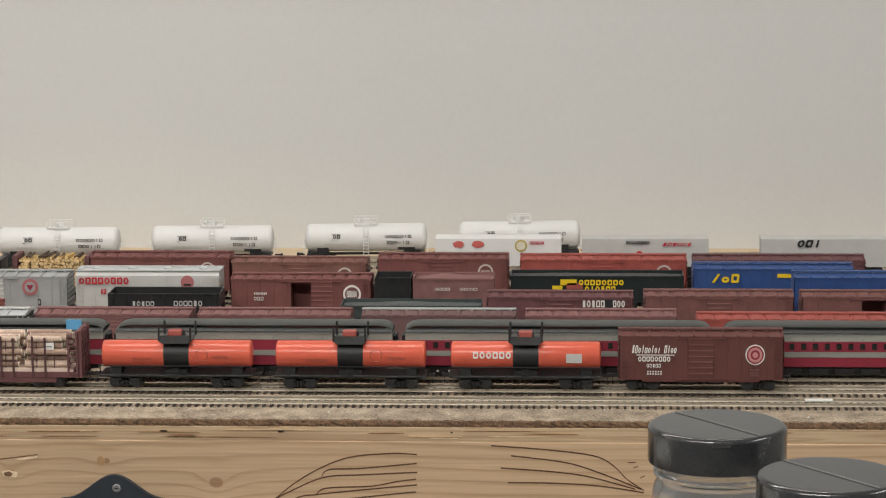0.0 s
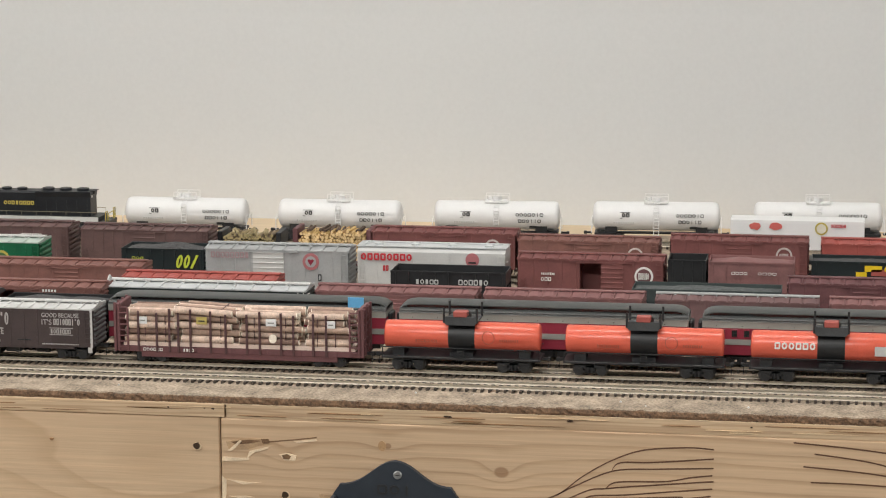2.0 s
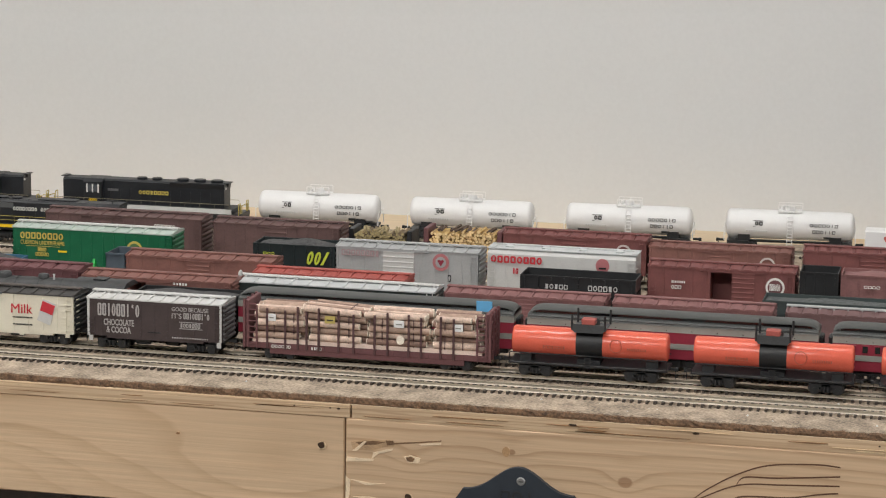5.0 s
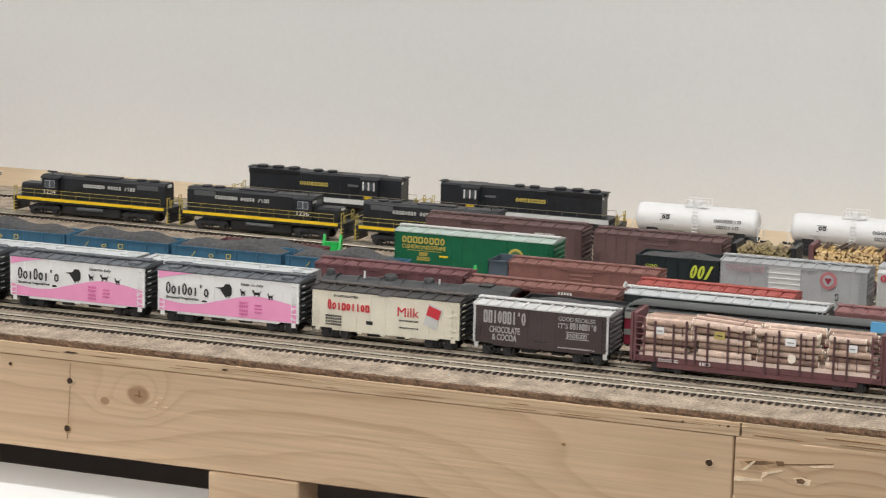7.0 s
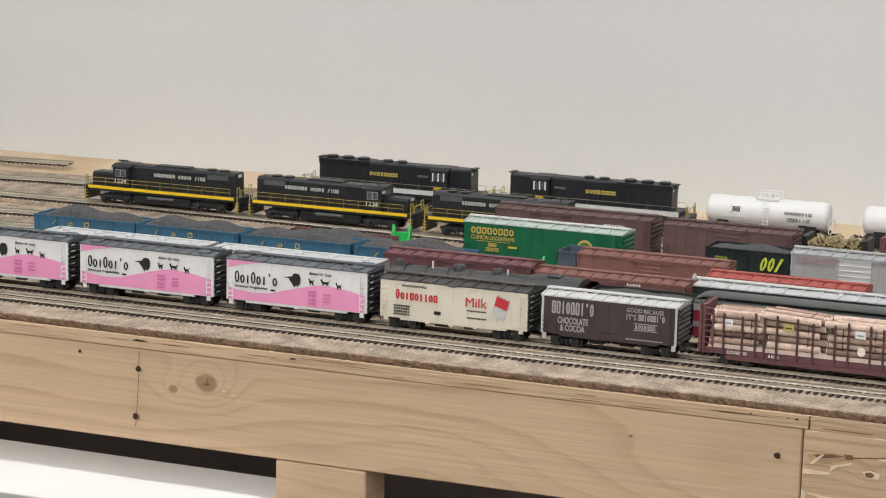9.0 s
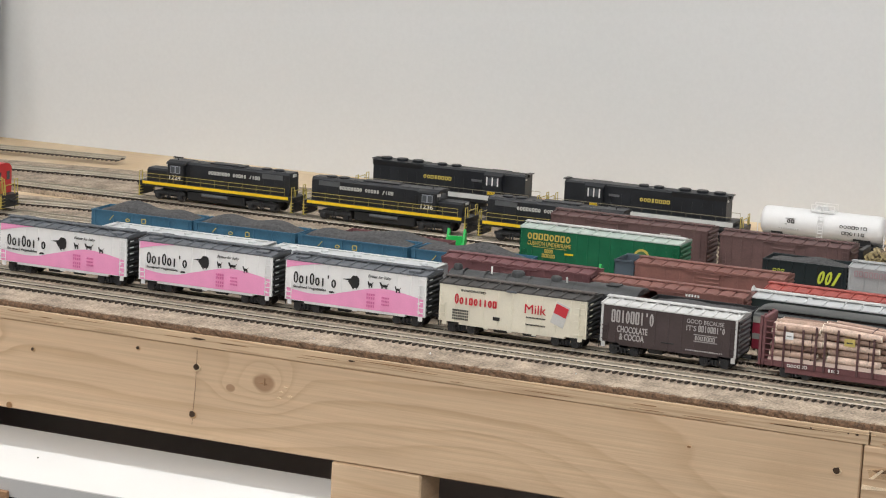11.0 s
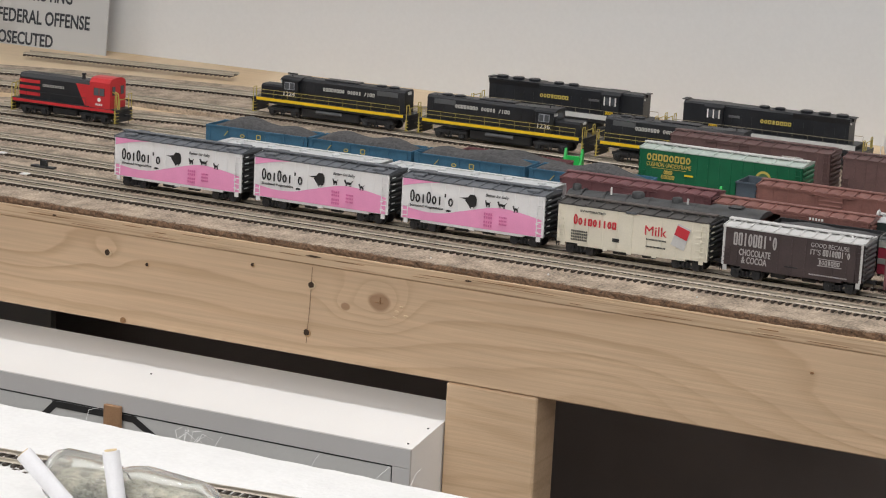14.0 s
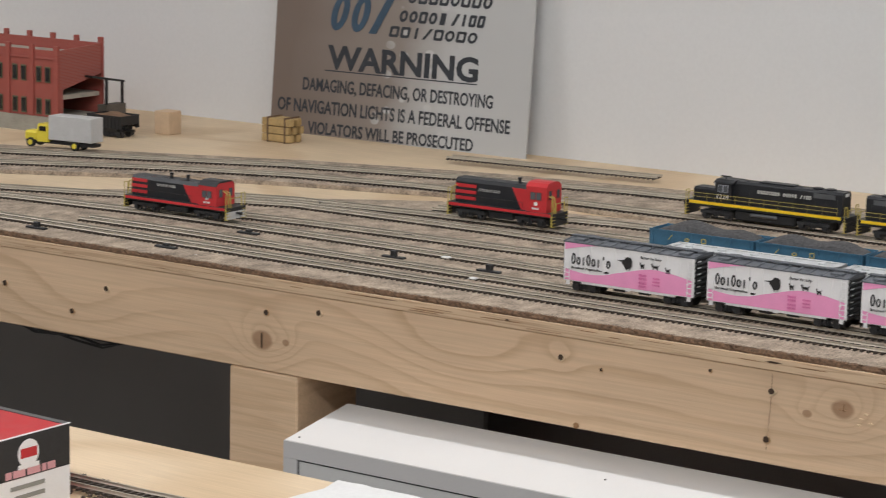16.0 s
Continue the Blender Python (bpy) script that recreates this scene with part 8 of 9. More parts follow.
for i in range(nx + 1):
    col = []
    for j in range(ny + 1):
        x = -0.185 + 0.70 * i / nx + (rngp.uniform(-0.006, 0.006) if i == 0 else 0)
        y = -1.095 + 0.5772 * j / ny + (rngp.uniform(-0.0012, 0.0012) if j == ny else 0)
        n = noise.noise(Vector((x * 9, y * 9, 0.3))) * 0.0035 + noise.noise(Vector((x * 40, y * 40, 1.3))) * 0.0010
        h = 0.0048 + n
        if abs(y - bed(x)) < 0.024:
            h = min(h, 0.0022)
        if j == ny or i == 0:
            h = 0.0026
        col.append(bm.verts.new((x, y, bz(TZ) + max(h, 0.0012))))
    grid.append(col)
for i in range(nx):
    for j in range(ny):
        bm.faces.new((grid[i][j], grid[i + 1][j], grid[i + 1][j + 1], grid[i][j + 1]))
ret = bmesh.ops.extrude_face_region(bm, geom=bm.faces[:])
for v in [g for g in ret["geom"] if isinstance(g, bmesh.types.BMVert)]:
    v.co.z = bz(TZ) + 0.0002
part("plaster_cover", bm, PLASTER, table, "white plaster cloth cover", smooth=True)
bm = bmesh.new()
for k in range(14):
    x = 0.115 + rngp.uniform(-0.012, 0.02) if k < 10 else rngp.uniform(-0.1, 0.3)
    a = Vector((x, -0.5195, bz(TZ) + 0.003))
    m1 = a + Vector((rngp.uniform(-0.008, 0.010), rngp.uniform(0.002, 0.012), rngp.uniform(0.001, 0.007)))
    m2 = m1 + Vector((rngp.uniform(-0.006, 0.008), rngp.uniform(0.001, 0.008), rngp.uniform(-0.006, 0.003)))
    tube(bm, [a, m1, m2], 0.00018, 4)
tagged(part("frayed_thread", bm, PLASTER, table, "frayed white cloth threads"), kind="stuff")
ft = track([(-1.5, -0.654), (-0.27, -0.653), (-0.10, -0.642), (0.06, -0.626), (0.5, -0.580)], "straight model track on the scenery table")
ft.location.z = bz(TZ) + 0.0030
bm = bmesh.new()
for k in range(1500):
    x = rngp.uniform(-0.7, 0.35)
    y = bed(x) + rngp.uniform(-0.024, 0.021)
    r = rngp.uniform(0.0006, 0.0014)
    box(bm, x - r, x + r, y - r, y + r, bz(TZ) + 0.0021, bz(TZ) + 0.0029 + r)
solid("ballast", bm, mat("brown_ballast", (0.10, 0.075, 0.06), 0.9, var=0.5, scale=200), "loose brown track ballast", "ballast", kind="stuff")

# glass bottle lying on the plaster, with paper tubes
m = bpy.data.materials.new("clear_bottle_glass")
m.use_nodes = True
b = m.node_tree.nodes["Principled BSDF"]
b.inputs["Base Color"].default_value = (0.94, 0.95, 0.92, 1)
b.inputs["Roughness"].default_value, b.inputs["Transmission Weight"].default_value, b.inputs["IOR"].default_value = 0.10, 0.92, 1.25
BOTTLE = m
bottle = thing("glass_bottle", 0.181, -0.692, TZ + 0.0055, "clear glass bottle lying on the plaster, dusty inside", "bottle", turn=-4)
R = 0.0185
prof = [(-0.066, 0.013), (-0.064, 0.0165), (-0.058, R), (-0.034, R * 1.02), (-0.022, R * 0.92), (-0.014, R * 0.74), (-0.006, R * 0.92), (0.006, R * 1.04), (0.046, R * 0.96), (0.054, R * 0.86), (0.058, 0.0125), (0.062, 0.0105), (0.068, 0.0105), (0.069, 0.0085),
        (0.062, 0.0085), (0.056, 0.0105), (0.050, R * 0.84), (0.042, R * 0.86), (0.006, R * 0.92), (-0.006, R * 0.80), (-0.014, R * 0.64), (-0.022, R * 0.80), (-0.056, R * 0.88), (-0.062, 0.012)]
part("bottle_body", lathe(bmesh.new(), prof, 28, "X", (0, 0, R)), BOTTLE, bottle, "clear glass", smooth=True)
inner = [(-0.060, R * 0.4), (-0.056, R * 0.86), (-0.022, R * 0.79), (-0.014, R * 0.63), (-0.006, R * 0.79), (0.006, R * 0.91), (0.042, R * 0.85), (0.050, R * 0.45)]
bm = lathe(bmesh.new(), [(u + (v - u) * k / 6, p + (q - p) * k / 6) for (u, p), (v, q) in zip(inner, inner[1:]) for k in range(6)] + [inner[-1]], 28, "X", (0, 0, R))
for v in bm.verts:
    top = R * (1.28 + 0.20 * noise.noise(Vector((v.co.x * 60, v.co.y * 60, 2.0))))
    v.co.z = min(v.co.z, top)
part("dried_residue", bm, mat("grey_residue", (0.50, 0.475, 0.40), 0.9, var=0.75, scale=110, bump=1.0, fine=400), bottle, "grey dried residue")
TUBEW = mat("white_paper_tube", (0.78, 0.78, 0.80), 0.7, var=0.05)
TUBEEND = mat("cream_tube_core", (0.66, 0.52, 0.30), 0.8, var=0.2, scale=300)
for k, (x, y, z, dx, dy, dz, L) in enumerate(((0.110, -0.6870, 0.0020, -0.030, -0.006, 0.030, 0.050), (0.146, -0.6890, 0.0020, -0.008, 0.002, 0.036, 0.047), (0.112, -0.7040, 0.0065, 0.10, 0.45, 0.02, 0.040), (0.196, -0.7020, 0.0065, -0.05, 0.45, 0.01, 0.040))):
    d = Vector((dx, dy, dz)).normalized()
    a = Vector((0, 0, 0.0062)) if k > 1 else Vector((0, 0, 0.0058))
    t = thing("paper_tube", x + 0.044, -0.520 + 1.21 * (y + 0.521), TZ + 0.0065 + z - 0.0002 if k < 2 else TZ + 0.0045, "white paper tube with a cream core", "tube", "paper tubes")
    o = -d if k > 1 else d
    part("sleeve", cyl(bmesh.new(), a, a + d * L, 0.0055, 18), TUBEW, t, smooth=True)
    e = a + d * L if k < 2 else a
    part("core", cyl(bmesh.new(), e, e + o * 0.0006, 0.0040, 14), TUBEEND, t)

# red model box on the table
rb = thing("model_box", -0.3134, -0.730, TZ, "red cardboard model box with black and white end label", "box", turn=-2)
CARD = mat("red_card", (0.50, 0.022, 0.028), 0.4, var=0.08)
part("carton", box(bmesh.new(), -0.205, 0.0, -0.045, 0.045, 0.0002, 0.0615, 0.0008), CARD, rb)
part("top_panel", box(bmesh.new(), -0.170, -0.085, 0.010, 0.0385, 0.0615, 0.0619), LTGREY, rb, "grey patch on the box top")
part("top_border", box(bmesh.new(), -0.205, -0.001, 0.0390, 0.0450, 0.0615, 0.0619), mat("dark_grey_print", (0.10, 0.10, 0.10), 0.5), rb)
part("worn_edge", box(bmesh.new(), -0.0006, 0.0009, -0.0452, 0.0452, 0.0613, 0.0620), PAPERW, rb, "white worn card edge")
part("label", box(bmesh.new(), 0.0001, 0.0006, -0.0445, 0.0445, 0.030, 0.0612), BLACK, rb, "black label band")
part("label", box(bmesh.new(), 0.0001, 0.0006, -0.0445, 0.0445, 0.0005, 0.0298), PAPERW, rb, "white label field")


def label_part(name, bm, m_, at):
    ob = part(name, bm, m_, rb, at=at)
    ob.rotation_euler[2] = radians(90)
    return ob


label_part("emblem", cyl(bmesh.new(), (0, 0, 0), (0, -0.0004, 0), 0.0105, 24), PAPERW, (0.0007, 0.002, 0.0475))
label_part("emblem", box(bmesh.new(), -0.0080, 0.0080, -0.0004, 0, -0.003, 0.004), CARD, (0.0012, 0.002, 0.0475))
label_part("emblem", box(bmesh.new(), -0.0105, 0.0105, -0.0004, 0, -0.0115, -0.0080), PAPERW, (0.0008, 0.002, 0.0475))
PINKL = mat("pale_pink_print", (0.62, 0.32, 0.34), 0.5)
for k, (y, w) in enumerate(((-0.021, 0.006), (-0.0135, 0.012), (0.0005, 0.013), (0.0155, 0.004), (0.021, 0.008))):
    label_part("label_print", box(bmesh.new(), 0, w, -0.0004, 0, 0.0310, 0.0365), PINKL, (0.0008, y, 0))
for k, (y, w, z) in enumerate(((-0.016, 0.034, 0.0215), (-0.012, 0.030, 0.0140), (-0.03, 0.05, 0.006))):
    label_part("label_print", box(bmesh.new(), 0, w, -0.0004, 0, z, z + 0.0032), PASSGREY, (0.0008, y, 0))

# ---------------------------------------------------------------- spice jars on a small stand near the camera
stand = thing("small_stand", 1.21, -1.080, -Z0, "plain wooden stand holding the jars", "stand")
part("top", box(bmesh.new(), -0.14, 0.14, -0.14, 0.14, Z0 + 0.0535, Z0 + 0.0735, 0.001), PINE_A, stand)
for x in (-0.12, 0.12):
    for y in (-0.12, 0.12):
        part("leg", box(bmesh.new(), x - 0.015, x + 0.015, y - 0.015, y + 0.015, 0, Z0 + 0.0533), PINE_A, stand)
LID = mat("glossy_black_lid", (0.024, 0.026, 0.029), 0.15, var=0.3, scale=60, bump=0.02)
MATS["glossy_black_lid"].node_tree.nodes["Principled BSDF"].inputs["IOR"].default_value = 1.62
JARM = bpy.data.materials.new("clear_jar_plastic")
JARM.use_nodes = True
b = JARM.node_tree.nodes["Principled BSDF"]
b.inputs["Base Color"].default_value = (0.86, 0.88, 0.90, 1)
b.inputs["Roughness"].default_value, b.inputs["Transmission Weight"].default_value, b.inputs["IOR"].default_value = 0.05, 0.93, 1.45


def spice_jar(x, y, top):
    base = 0.0735
    jar = thing("spice_jar", x, y, base, "clear jar with glossy black flip lid", "jar", "spice jars")
    h = top - base
    body = [(0.0, 0.022), (0.002, 0.0265), (0.008, 0.0285), (h - 0.034, 0.0285), (h - 0.029, 0.0281), (h - 0.0255, 0.0268), (h - 0.0240, 0.0262), (h - 0.0228, 0.0262), (h - 0.0220, 0.0276), (h - 0.0205, 0.0278), (h - 0.0196, 0.0264), (h - 0.016, 0.0262), (h - 0.016, 0.0245), (h - 0.024, 0.0245), (h - 0.034, 0.0268), (0.010, 0.0268), (0.004, 0.024)]
    part("glass_body", lathe(bmesh.new(), body, 40, "Z"), JARM, jar, "clear plastic body", smooth=True)
    bm = bmesh.new()
    lathe(bm, [(h - 0.0165, 0.0292), (h - 0.0162, 0.0300), (h - 0.0155, 0.0302), (h - 0.0024, 0.0302), (h - 0.0018, 0.0302), (h - 0.0008, 0.0298), (h - 0.0002, 0.0290), (h, 0.0282), (h, 0.0275), (h, 0.001)], 48, "Z")
    lid = part("lid", bm, LID, jar, "glossy black lid", smooth=True)
    # the light along the hinge ridge is put in as a paler grey
    part("lid_seam", box(bmesh.new(), -0.0005, 0.0005, -0.0275, 0.0275, h - 0.0001, h + 0.0004), mat("lit_hinge_grey", (0.13, 0.13, 0.13), 0.4), lid, "hinge line with its lit ridge coloured grey").rotation_euler[2] = radians(38)
    part("lid_tab", box(bmesh.new(), -0.004, 0.004, -0.0312, -0.0300, h - 0.0035, h - 0.0008, 0.0004), LID, lid)
    return jar


spice_jar(1.1865, -1.042, 0.2292)
spice_jar(1.2285, -1.110, 0.2247)

# ---------------------------------------------------------------- far left: sign, warehouse, truck, lumber
def sign_material():
    m = bpy.data.materials.new("tarnish_and_sheen_metal")
    m.use_nodes = True
    n, l = m.node_tree.nodes, m.node_tree.links
    b = n["Principled BSDF"]
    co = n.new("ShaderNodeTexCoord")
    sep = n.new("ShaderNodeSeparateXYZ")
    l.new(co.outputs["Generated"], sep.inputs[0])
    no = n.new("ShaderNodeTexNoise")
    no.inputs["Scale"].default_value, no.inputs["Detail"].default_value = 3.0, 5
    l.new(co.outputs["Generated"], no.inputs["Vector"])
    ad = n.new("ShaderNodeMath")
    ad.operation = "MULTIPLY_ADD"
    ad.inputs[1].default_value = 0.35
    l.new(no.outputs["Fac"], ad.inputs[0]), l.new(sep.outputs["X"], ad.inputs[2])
    # brown tarnish on the left; paler right end is the metal's sheen, as colour
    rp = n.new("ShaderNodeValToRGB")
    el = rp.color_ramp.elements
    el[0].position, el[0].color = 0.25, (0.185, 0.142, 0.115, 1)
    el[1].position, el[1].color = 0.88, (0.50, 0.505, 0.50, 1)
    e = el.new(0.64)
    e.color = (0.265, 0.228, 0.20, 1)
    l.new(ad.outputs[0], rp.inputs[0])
    vo = n.new("ShaderNodeTexVoronoi")
    vo.inputs["Scale"].default_value = 15
    l.new(co.outputs["Generated"], vo.inputs["Vector"])
    th = n.new("ShaderNodeMapRange")
    th.inputs[1].default_value, th.inputs[2].default_value, th.inputs[3].default_value, th.inputs[4].default_value = 0.24, 0.30, 1, 0
    l.new(vo.outputs["Distance"], th.inputs[0])
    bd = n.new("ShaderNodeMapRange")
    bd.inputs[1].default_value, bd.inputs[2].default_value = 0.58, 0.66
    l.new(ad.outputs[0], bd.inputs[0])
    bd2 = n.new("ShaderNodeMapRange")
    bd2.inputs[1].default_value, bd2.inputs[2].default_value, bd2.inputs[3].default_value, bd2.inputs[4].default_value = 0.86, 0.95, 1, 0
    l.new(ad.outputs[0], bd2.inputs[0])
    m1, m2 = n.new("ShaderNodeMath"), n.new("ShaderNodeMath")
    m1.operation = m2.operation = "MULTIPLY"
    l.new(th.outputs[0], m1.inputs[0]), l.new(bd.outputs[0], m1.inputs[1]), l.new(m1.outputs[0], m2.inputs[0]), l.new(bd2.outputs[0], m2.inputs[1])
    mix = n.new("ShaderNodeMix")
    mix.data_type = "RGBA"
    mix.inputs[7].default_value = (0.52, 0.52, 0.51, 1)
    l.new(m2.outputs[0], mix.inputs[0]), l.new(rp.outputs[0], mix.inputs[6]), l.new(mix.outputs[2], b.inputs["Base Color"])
    b.inputs["Roughness"].default_value, b.inputs["Metallic"].default_value = 0.6, 0.1
    return m


SIGNINK = mat("worn_sign_ink", (0.028, 0.033, 0.042), 0.6, var=0.4, scale=60)
sign = thing("warning_sign", -1.0795, 0.552, -0.0105, "tarnished metal railroad warning sign leaning on the wall", "sign")
sign.rotation_euler[0] = radians(-4.5)
part("plate", box(bmesh.new(), 0.0, 0.405, 0.0, 0.0025, 0.0, 0.300, 0.0006), sign_material(), sign, "tarnished sheet metal with sheen in its colour")


def line(text, x0, x1, z, h, bold=0.0005):
    return words(text, h / 0.70, SIGNINK, sign, (x0, -0.0001, z), width=x1 - x0, bold=bold, lift=0.0003)


line("WARNING", 0.0885, 0.3260, 0.0925, 0.0300, 0.0014)
part("underline", box(bmesh.new(), 0.0855, 0.3255, -0.0004, 0, 0.0880, 0.0895), SIGNINK, sign)
line("DAMAGING, DEFACING, OR DESTROYING", 0.0510, 0.3510, 0.0605, 0.0165)
line("OF NAVIGATION LIGHTS IS A FEDERAL OFFENSE", 0.0110, 0.3790, 0.0305, 0.0170)
line("VIOLATORS WILL BE PROSECUTED", 0.0630, 0.3255, 0.0030, 0.0155)
bars(3, 0.100, 0.050, mat("sign_blue", (0.035, 0.075, 0.12), 0.55, var=0.3, scale=60), sign, (0.086, -0.0002, 0.1425), shapes="OCL", stroke=0.30, lean=0.25)
bars(8, 0.131, 0.0160, SIGNINK, sign, (0.2110, -0.0002, 0.1860), shapes="OENUOUNO", stroke=0.24, lean=0.2)
bars(5, 0.076, 0.0155, SIGNINK, sign, (0.1990, -0.0002, 0.1610), shapes="COUOT", stroke=0.24, lean=0.2), bars(4, 0.052, 0.0155, SIGNINK, sign, (0.2800, -0.0002, 0.1615), shapes="LIUE", stroke=0.24, lean=0.2)
bars(8, 0.138, 0.0145, SIGNINK, sign, (0.1850, -0.0002, 0.1405), shapes="UNILUOUO", stroke=0.24, lean=0.2)

# brick warehouse kit
def brick_material():
    m = bpy.data.materials.new("red_brick_sheet")
    m.use_nodes = True
    n, l = m.node_tree.nodes, m.node_tree.links
    b = n["Principled BSDF"]
    co, br = n.new("ShaderNodeTexCoord"), n.new("ShaderNodeTexBrick")
    mp = n.new("ShaderNodeMapping")
    mp.inputs["Rotation"].default_value = (radians(90), 0, 0)
    l.new(co.outputs["Object"], mp.inputs["Vector"]), l.new(mp.outputs[0], br.inputs["Vector"])
    br.inputs["Color1"].default_value, br.inputs["Color2"].default_value, br.inputs["Mortar"].default_value = (0.36, 0.075, 0.055, 1), (0.30, 0.06, 0.045, 1), (0.33, 0.12, 0.10, 1)
    br.inputs["Scale"].default_value, br.inputs["Mortar Size"].default_value, br.inputs["Brick Width"].default_value, br.inputs["Row Height"].default_value = 300, 0.03, 0.8, 0.3
    l.new(br.outputs[0], b.inputs["Base Color"])
    b.inputs["Roughness"].default_value = 0.75
    return m


BRICK = brick_material()
STONE = mat("grey_stone_base", (0.33, 0.31, 0.26), 0.8, var=0.2, scale=60)
wh = thing("brick_warehouse", -1.324, 0.40, -0.0105, "red brick two storey warehouse kit, unfinished end", "building")
W, D, HH = 0.34, 0.088, 0.113
part("front_wall", box(bmesh.new(), -W, 0, 0, 0.003, 0.022, HH), BRICK, wh)
bm = bmesh.new()
prism(bm, [(0.0, 0.022), (0.010, 0.022), (0.010, 0.060), (0.088, 0.078), (0.088, 0.022), (D, 0.022), (D, HH + 0.006), (0.0, HH)], -0.0032, 0.0)
part("side_wall", bm, BRICK, wh, "brick end wall with a large opening")
part("back_wall", box(bmesh.new(), -W, -0.0033, D - 0.003, D, 0.022, HH + 0.006), BRICK, wh)
part("foundation", box(bmesh.new(), -W, 0.001, -0.004, D, 0.0, 0.0218), STONE, wh, "grey stone loading base")
part("roof_deck", box(bmesh.new(), -W + 0.001, -0.0034, 0.0032, D - 0.0032, HH - 0.010, HH - 0.008), mat("tan_roof_deck", (0.40, 0.36, 0.30), 0.8, var=0.15), wh)
part("floor_deck", box(bmesh.new(), -W + 0.001, -0.0034, 0.0032, D - 0.0032, 0.046, 0.052), MATS["tan_roof_deck"], wh)
for k in range(8):
    for y in (-0.0012, D - 0.0015):
        part("pilaster", box(bmesh.new(), -0.006 - k * 0.044, 0.0008 - k * 0.044 if k else 0.0012, y - 0.0012, y + 0.0035, 0.022, HH + (0.007 if y < 0.05 else 0.014)), BRICK, wh)
part("cornice", box(bmesh.new(), -W, 0.0008, -0.0016, 0.0, HH - 0.012, HH - 0.010), BRICK, wh)
WINM = mat("window_olive", (0.10, 0.10, 0.055), 0.4)
for r, z in enumerate((0.036, 0.080)):
    for k in range(7):
        for u in (-0.010, 0.006):
            x = -0.024 - k * 0.044 + u
            wd = part("window", box(bmesh.new(), x - 0.0045, x + 0.0045, -0.0014, -0.0002, z - 0.011, z + 0.011), WINM, wh)
            part("pane", box(bmesh.new(), x - 0.0035, x + 0.0035, -0.0018, -0.0014, z - 0.009, z + 0.009), GLASS, wd)
part("loading_roof", prism(bmesh.new(), [(D - 0.035, 0.074), (D - 0.035, 0.077), (D + 0.030, 0.066), (D + 0.030, 0.063)], 0.0002, 0.014), BLACK, wh, "dark sloping canopy")
for y in (D - 0.006, D + 0.026):
    part("canopy_post", box(bmesh.new(), 0.010, 0.013, y, y + 0.003, 0.0341, 0.0645 + (D + 0.026 - y) * 0.16), BLACK, wh)
part("loading_dock", box(bmesh.new(), 0.0, 0.016, D - 0.01, D + 0.03, 0.0, 0.034), mat("dark_dock_timber", (0.13, 0.11, 0.09), 0.8, var=0.3), wh)

truck = thing("delivery_truck", -1.2400, 0.315, -0.0050, "toy delivery truck with yellow cab and grey box", "truck", turn=6)
part("box_body", box(bmesh.new(), -0.012, 0.056, -0.013, 0.013, 0.012, 0.0440, 0.0006), LTGREY, truck, "grey cargo box")
bm = bmesh.new()
prism(bm, [(-0.011, 0.008), (0.011, 0.008), (0.011, 0.022), (0.009, 0.031), (-0.009, 0.031), (-0.011, 0.022)], -0.032, -0.0135)
box(bm, -0.054, -0.0322, -0.0095, 0.0095, 0.008, 0.021, 0.0025)
part("cab", bm, mat("lemon_cab", (0.80, 0.66, 0.06), 0.35), truck, "lemon yellow cab")
part("cab_window", box(bmesh.new(), -0.028, -0.018, -0.0117, -0.0109, 0.0225, 0.0285), GLASS, truck)
part("chassis", box(bmesh.new(), -0.052, 0.056, -0.008, 0.008, 0.006, 0.010), BLACK, truck)
for x in (-0.042, 0.028):
    for s in (-1, 1):
        wl = part("wheel", cyl(bmesh.new(), (x, s * 0.0120, 0.0062), (x, s * 0.0075, 0.0062), 0.0062, 18), BLACK, truck)
        part("hub", cyl(bmesh.new(), (x, s * 0.0124, 0.0062), (x, s * 0.0119, 0.0062), 0.0036, 14), MATS["lemon_cab"], wl)
solid("wood_block", box(bmesh.new(), -0.016, 0.012, -0.014, 0.014, 0.0, 0.034, 0.001), mat("pale_block", (0.60, 0.44, 0.29), 0.75, var=0.12), "pale sawn wooden block beside the track", "block", at=(*on_deck(-1.188, 0.47)[:2], Z0 - 0.0107))
lum = thing("lumber_stack", -1.018, 0.500, -0.0107, "banded stack of yellow model lumber", "lumber")
for r in range(3):
    for k in range(4):
        part("board", box(bmesh.new(), -0.024 - 0.002 * ((r * k) % 2), 0.024 - 0.004 * ((r + k) % 2), -0.016 + k * 0.008, -0.009 + k * 0.008, 0.002 + r * 0.0105, 0.0115 + r * 0.0105, 0.0006), mat("yellow_lumber", (0.43, 0.30, 0.13), 0.75, var=0.25), lum)
for x in (-0.014, 0.014):
    part("band", box(bmesh.new(), x - 0.001, x + 0.001, -0.0172, 0.0165, 0.0, 0.0345), mat("brown_band", (0.16, 0.10, 0.06), 0.7), lum)
gond = open_hopper(-1.278, -1.218, 0.425, 0.030, BLACK, "black gondola with scrap by the warehouse", load=mat("rust_scrap", (0.20, 0.12, 0.07), 0.8, var=0.5), heap=0.006, seed=44)
gond.location.z = Z0 - 0.0107

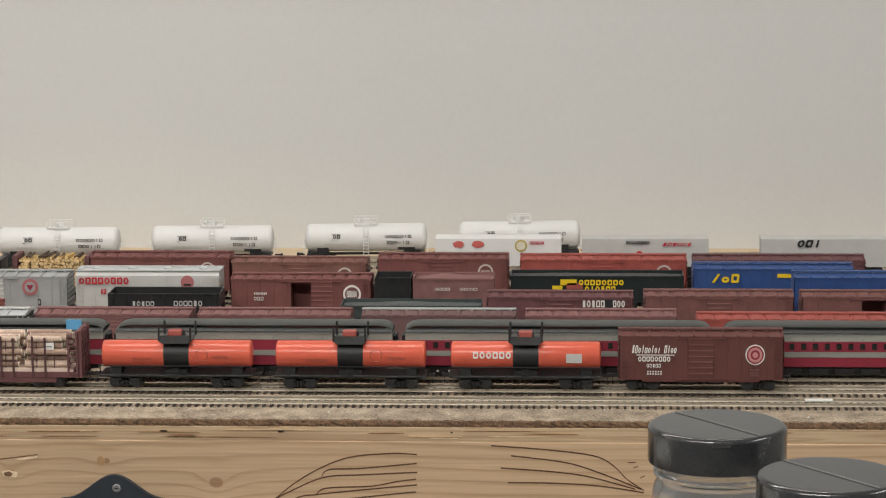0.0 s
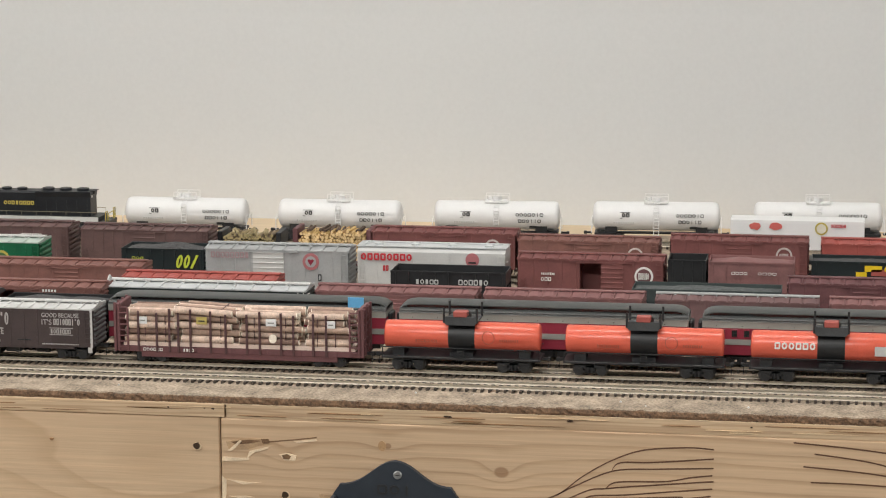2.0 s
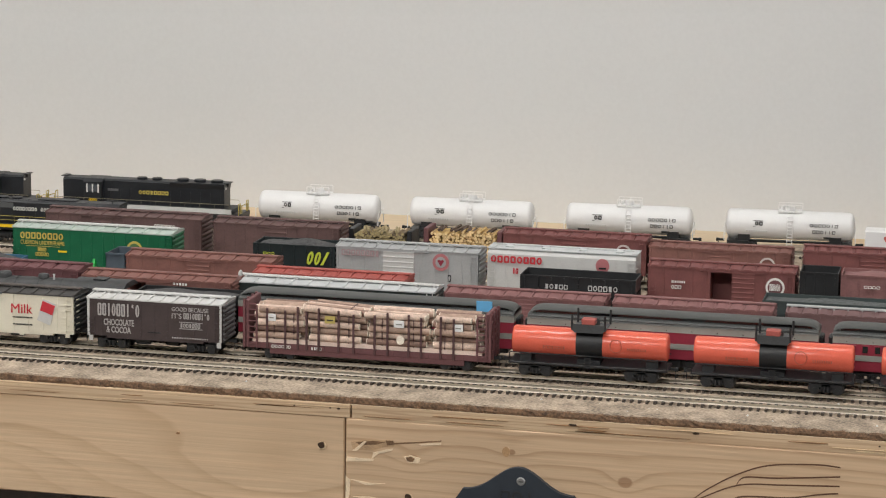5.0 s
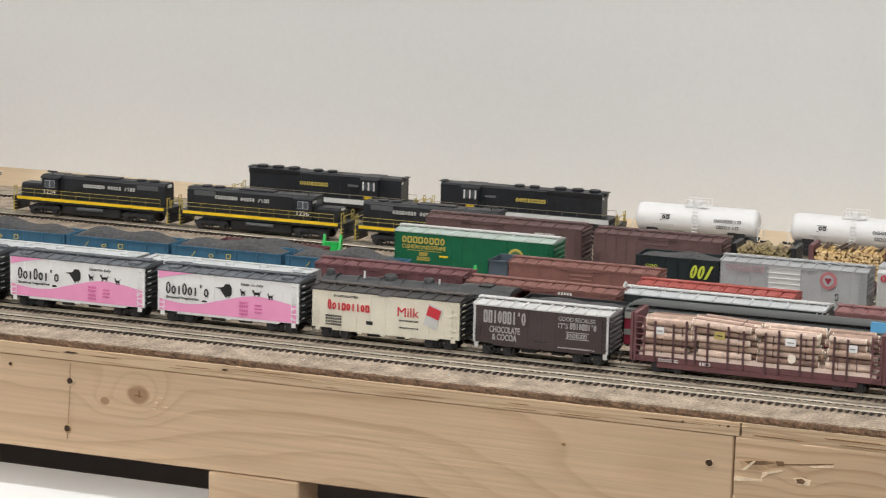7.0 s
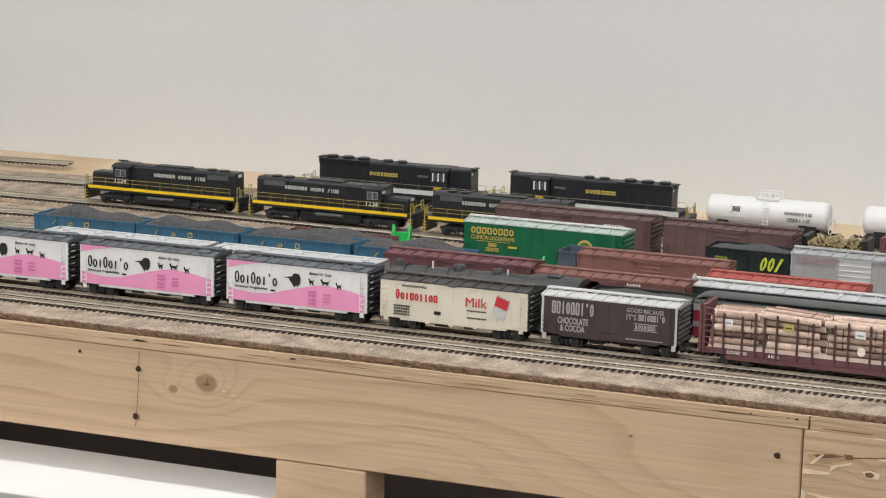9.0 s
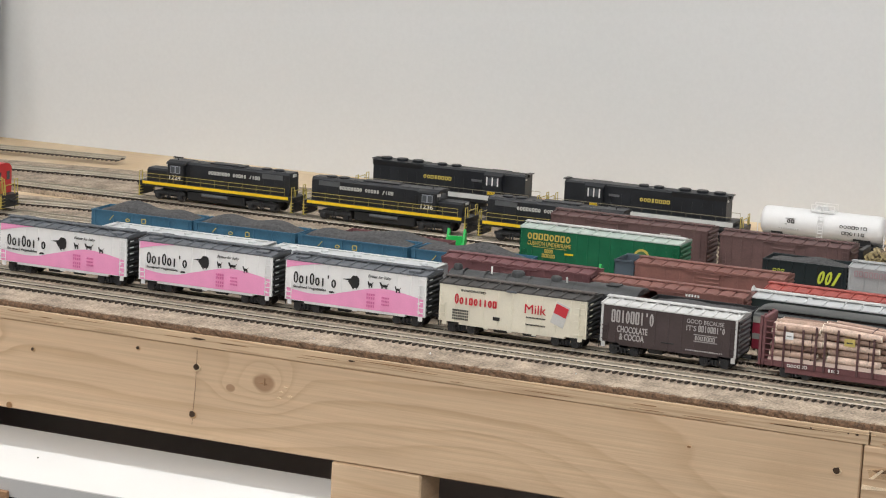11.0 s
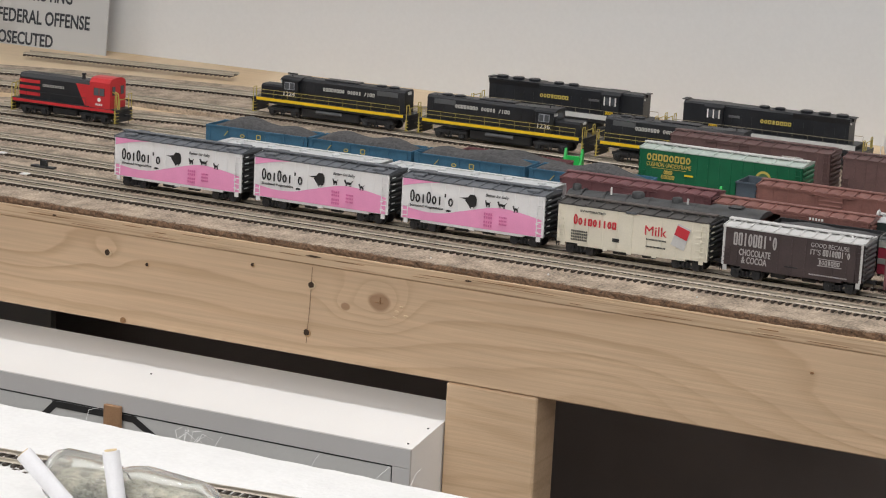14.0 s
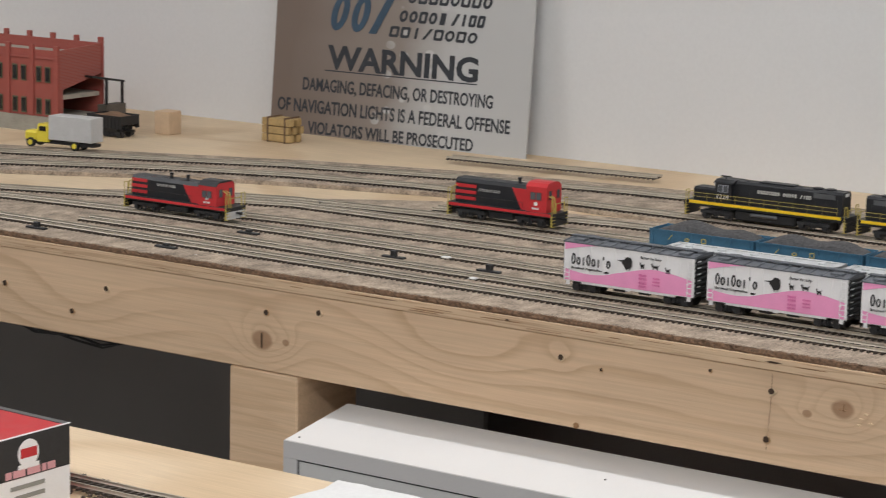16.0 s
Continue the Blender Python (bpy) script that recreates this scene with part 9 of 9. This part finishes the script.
# ---------------------------------------------------------------- small things on the layout
CLIP = mat("bright_green_plastic", (0.012, 0.42, 0.075), 0.4, var=0.08)
for x, y, t in ((0.0610, 0.303, 12), (0.2545, 0.2250, 8)):
    c = thing("rerailing_ramp", x, y, -0.0050, "bright green plastic rerailing ramp", "ramp", "green ramps", turn=t)
    tall = 0.022 if x < 0.1 else 0.026
    for u in (-0.0085, 0.0085):
        prism(bm := bmesh.new(), [(-0.016, 0.0), (0.012, 0.0), (0.012, tall), (0.006, tall + 0.004), (-0.002, tall * 0.62), (-0.016, 0.002)], u - 0.0012, u + 0.0012)
        part("side_rail", bm, CLIP, c)
    for k in range(5):
        q = k / 4
        part("cross_bar", box(bmesh.new(), -0.0074, 0.0074, -0.013 + 0.022 * q, -0.010 + 0.022 * q, 0.0005 + tall * 0.55 * q, 0.0030 + tall * 0.62 * q, 0.0004), CLIP, c)
    part("end_plate", box(bmesh.new(), -0.0074, 0.0074, -0.0030, -0.0008, 0.0, tall * 0.9, 0.0004), CLIP, c)
for k, (x, y) in enumerate(((-0.7836, -0.0240), (-0.9700, -0.0270), (-0.5762, 0.1420), (-0.5464, 0.0690), (-0.7409, 0.0690), (-0.4298, 0.0735), (-0.7499, 0.2140))):
    c = thing("switch_stand", x, y, -0.0050, "small black turnout switch stand", "switch", "turnout stands")
    part("base", box(bmesh.new(), -0.014, 0.014, -0.0035, 0.0035, 0.0001, 0.0022, 0.0004), BLACK, c)
    part("lever", box(bmesh.new(), -0.003, 0.004, -0.0025, 0.0025, 0.0022, 0.0048 + 0.003 * (k % 2), 0.0004), BLACK, c)
CRUMB = mat("white_crumb", (0.72, 0.72, 0.70), 0.8)
rngk = random.Random(77)
bm = bmesh.new()
for k in range(46):
    x, y = rngk.uniform(-1.0, 1.35), rngk.uniform(-0.046, -0.016) if k % 2 else rngk.uniform(0.02, 0.03)
    r = rngk.uniform(0.0004, 0.0012)
    cyl(bm, (x, y, bz(-0.0050)), (x + r * 0.3, y, bz(-0.0050) + r * 1.1), r, 5, r * 0.5)
solid("plaster_crumb", bm, CRUMB, "scattered white plaster crumbs on the deck", "debris", kind="stuff")
for x, y, w in ((1.338, 0.0010, 0.012), (-0.42, 0.024, 0.004), (-0.48, 0.070, 0.005)):
    solid("paper_scrap", box(bmesh.new(), -w, w, -0.004, 0.004, 0, 0.0012, 0.0003), CRUMB, "white paper scrap lying on the track", "scrap", at=(*(on_deck(x, y)[:2] if y > 0.03 else (x, y)), Z0 + 0.0001))
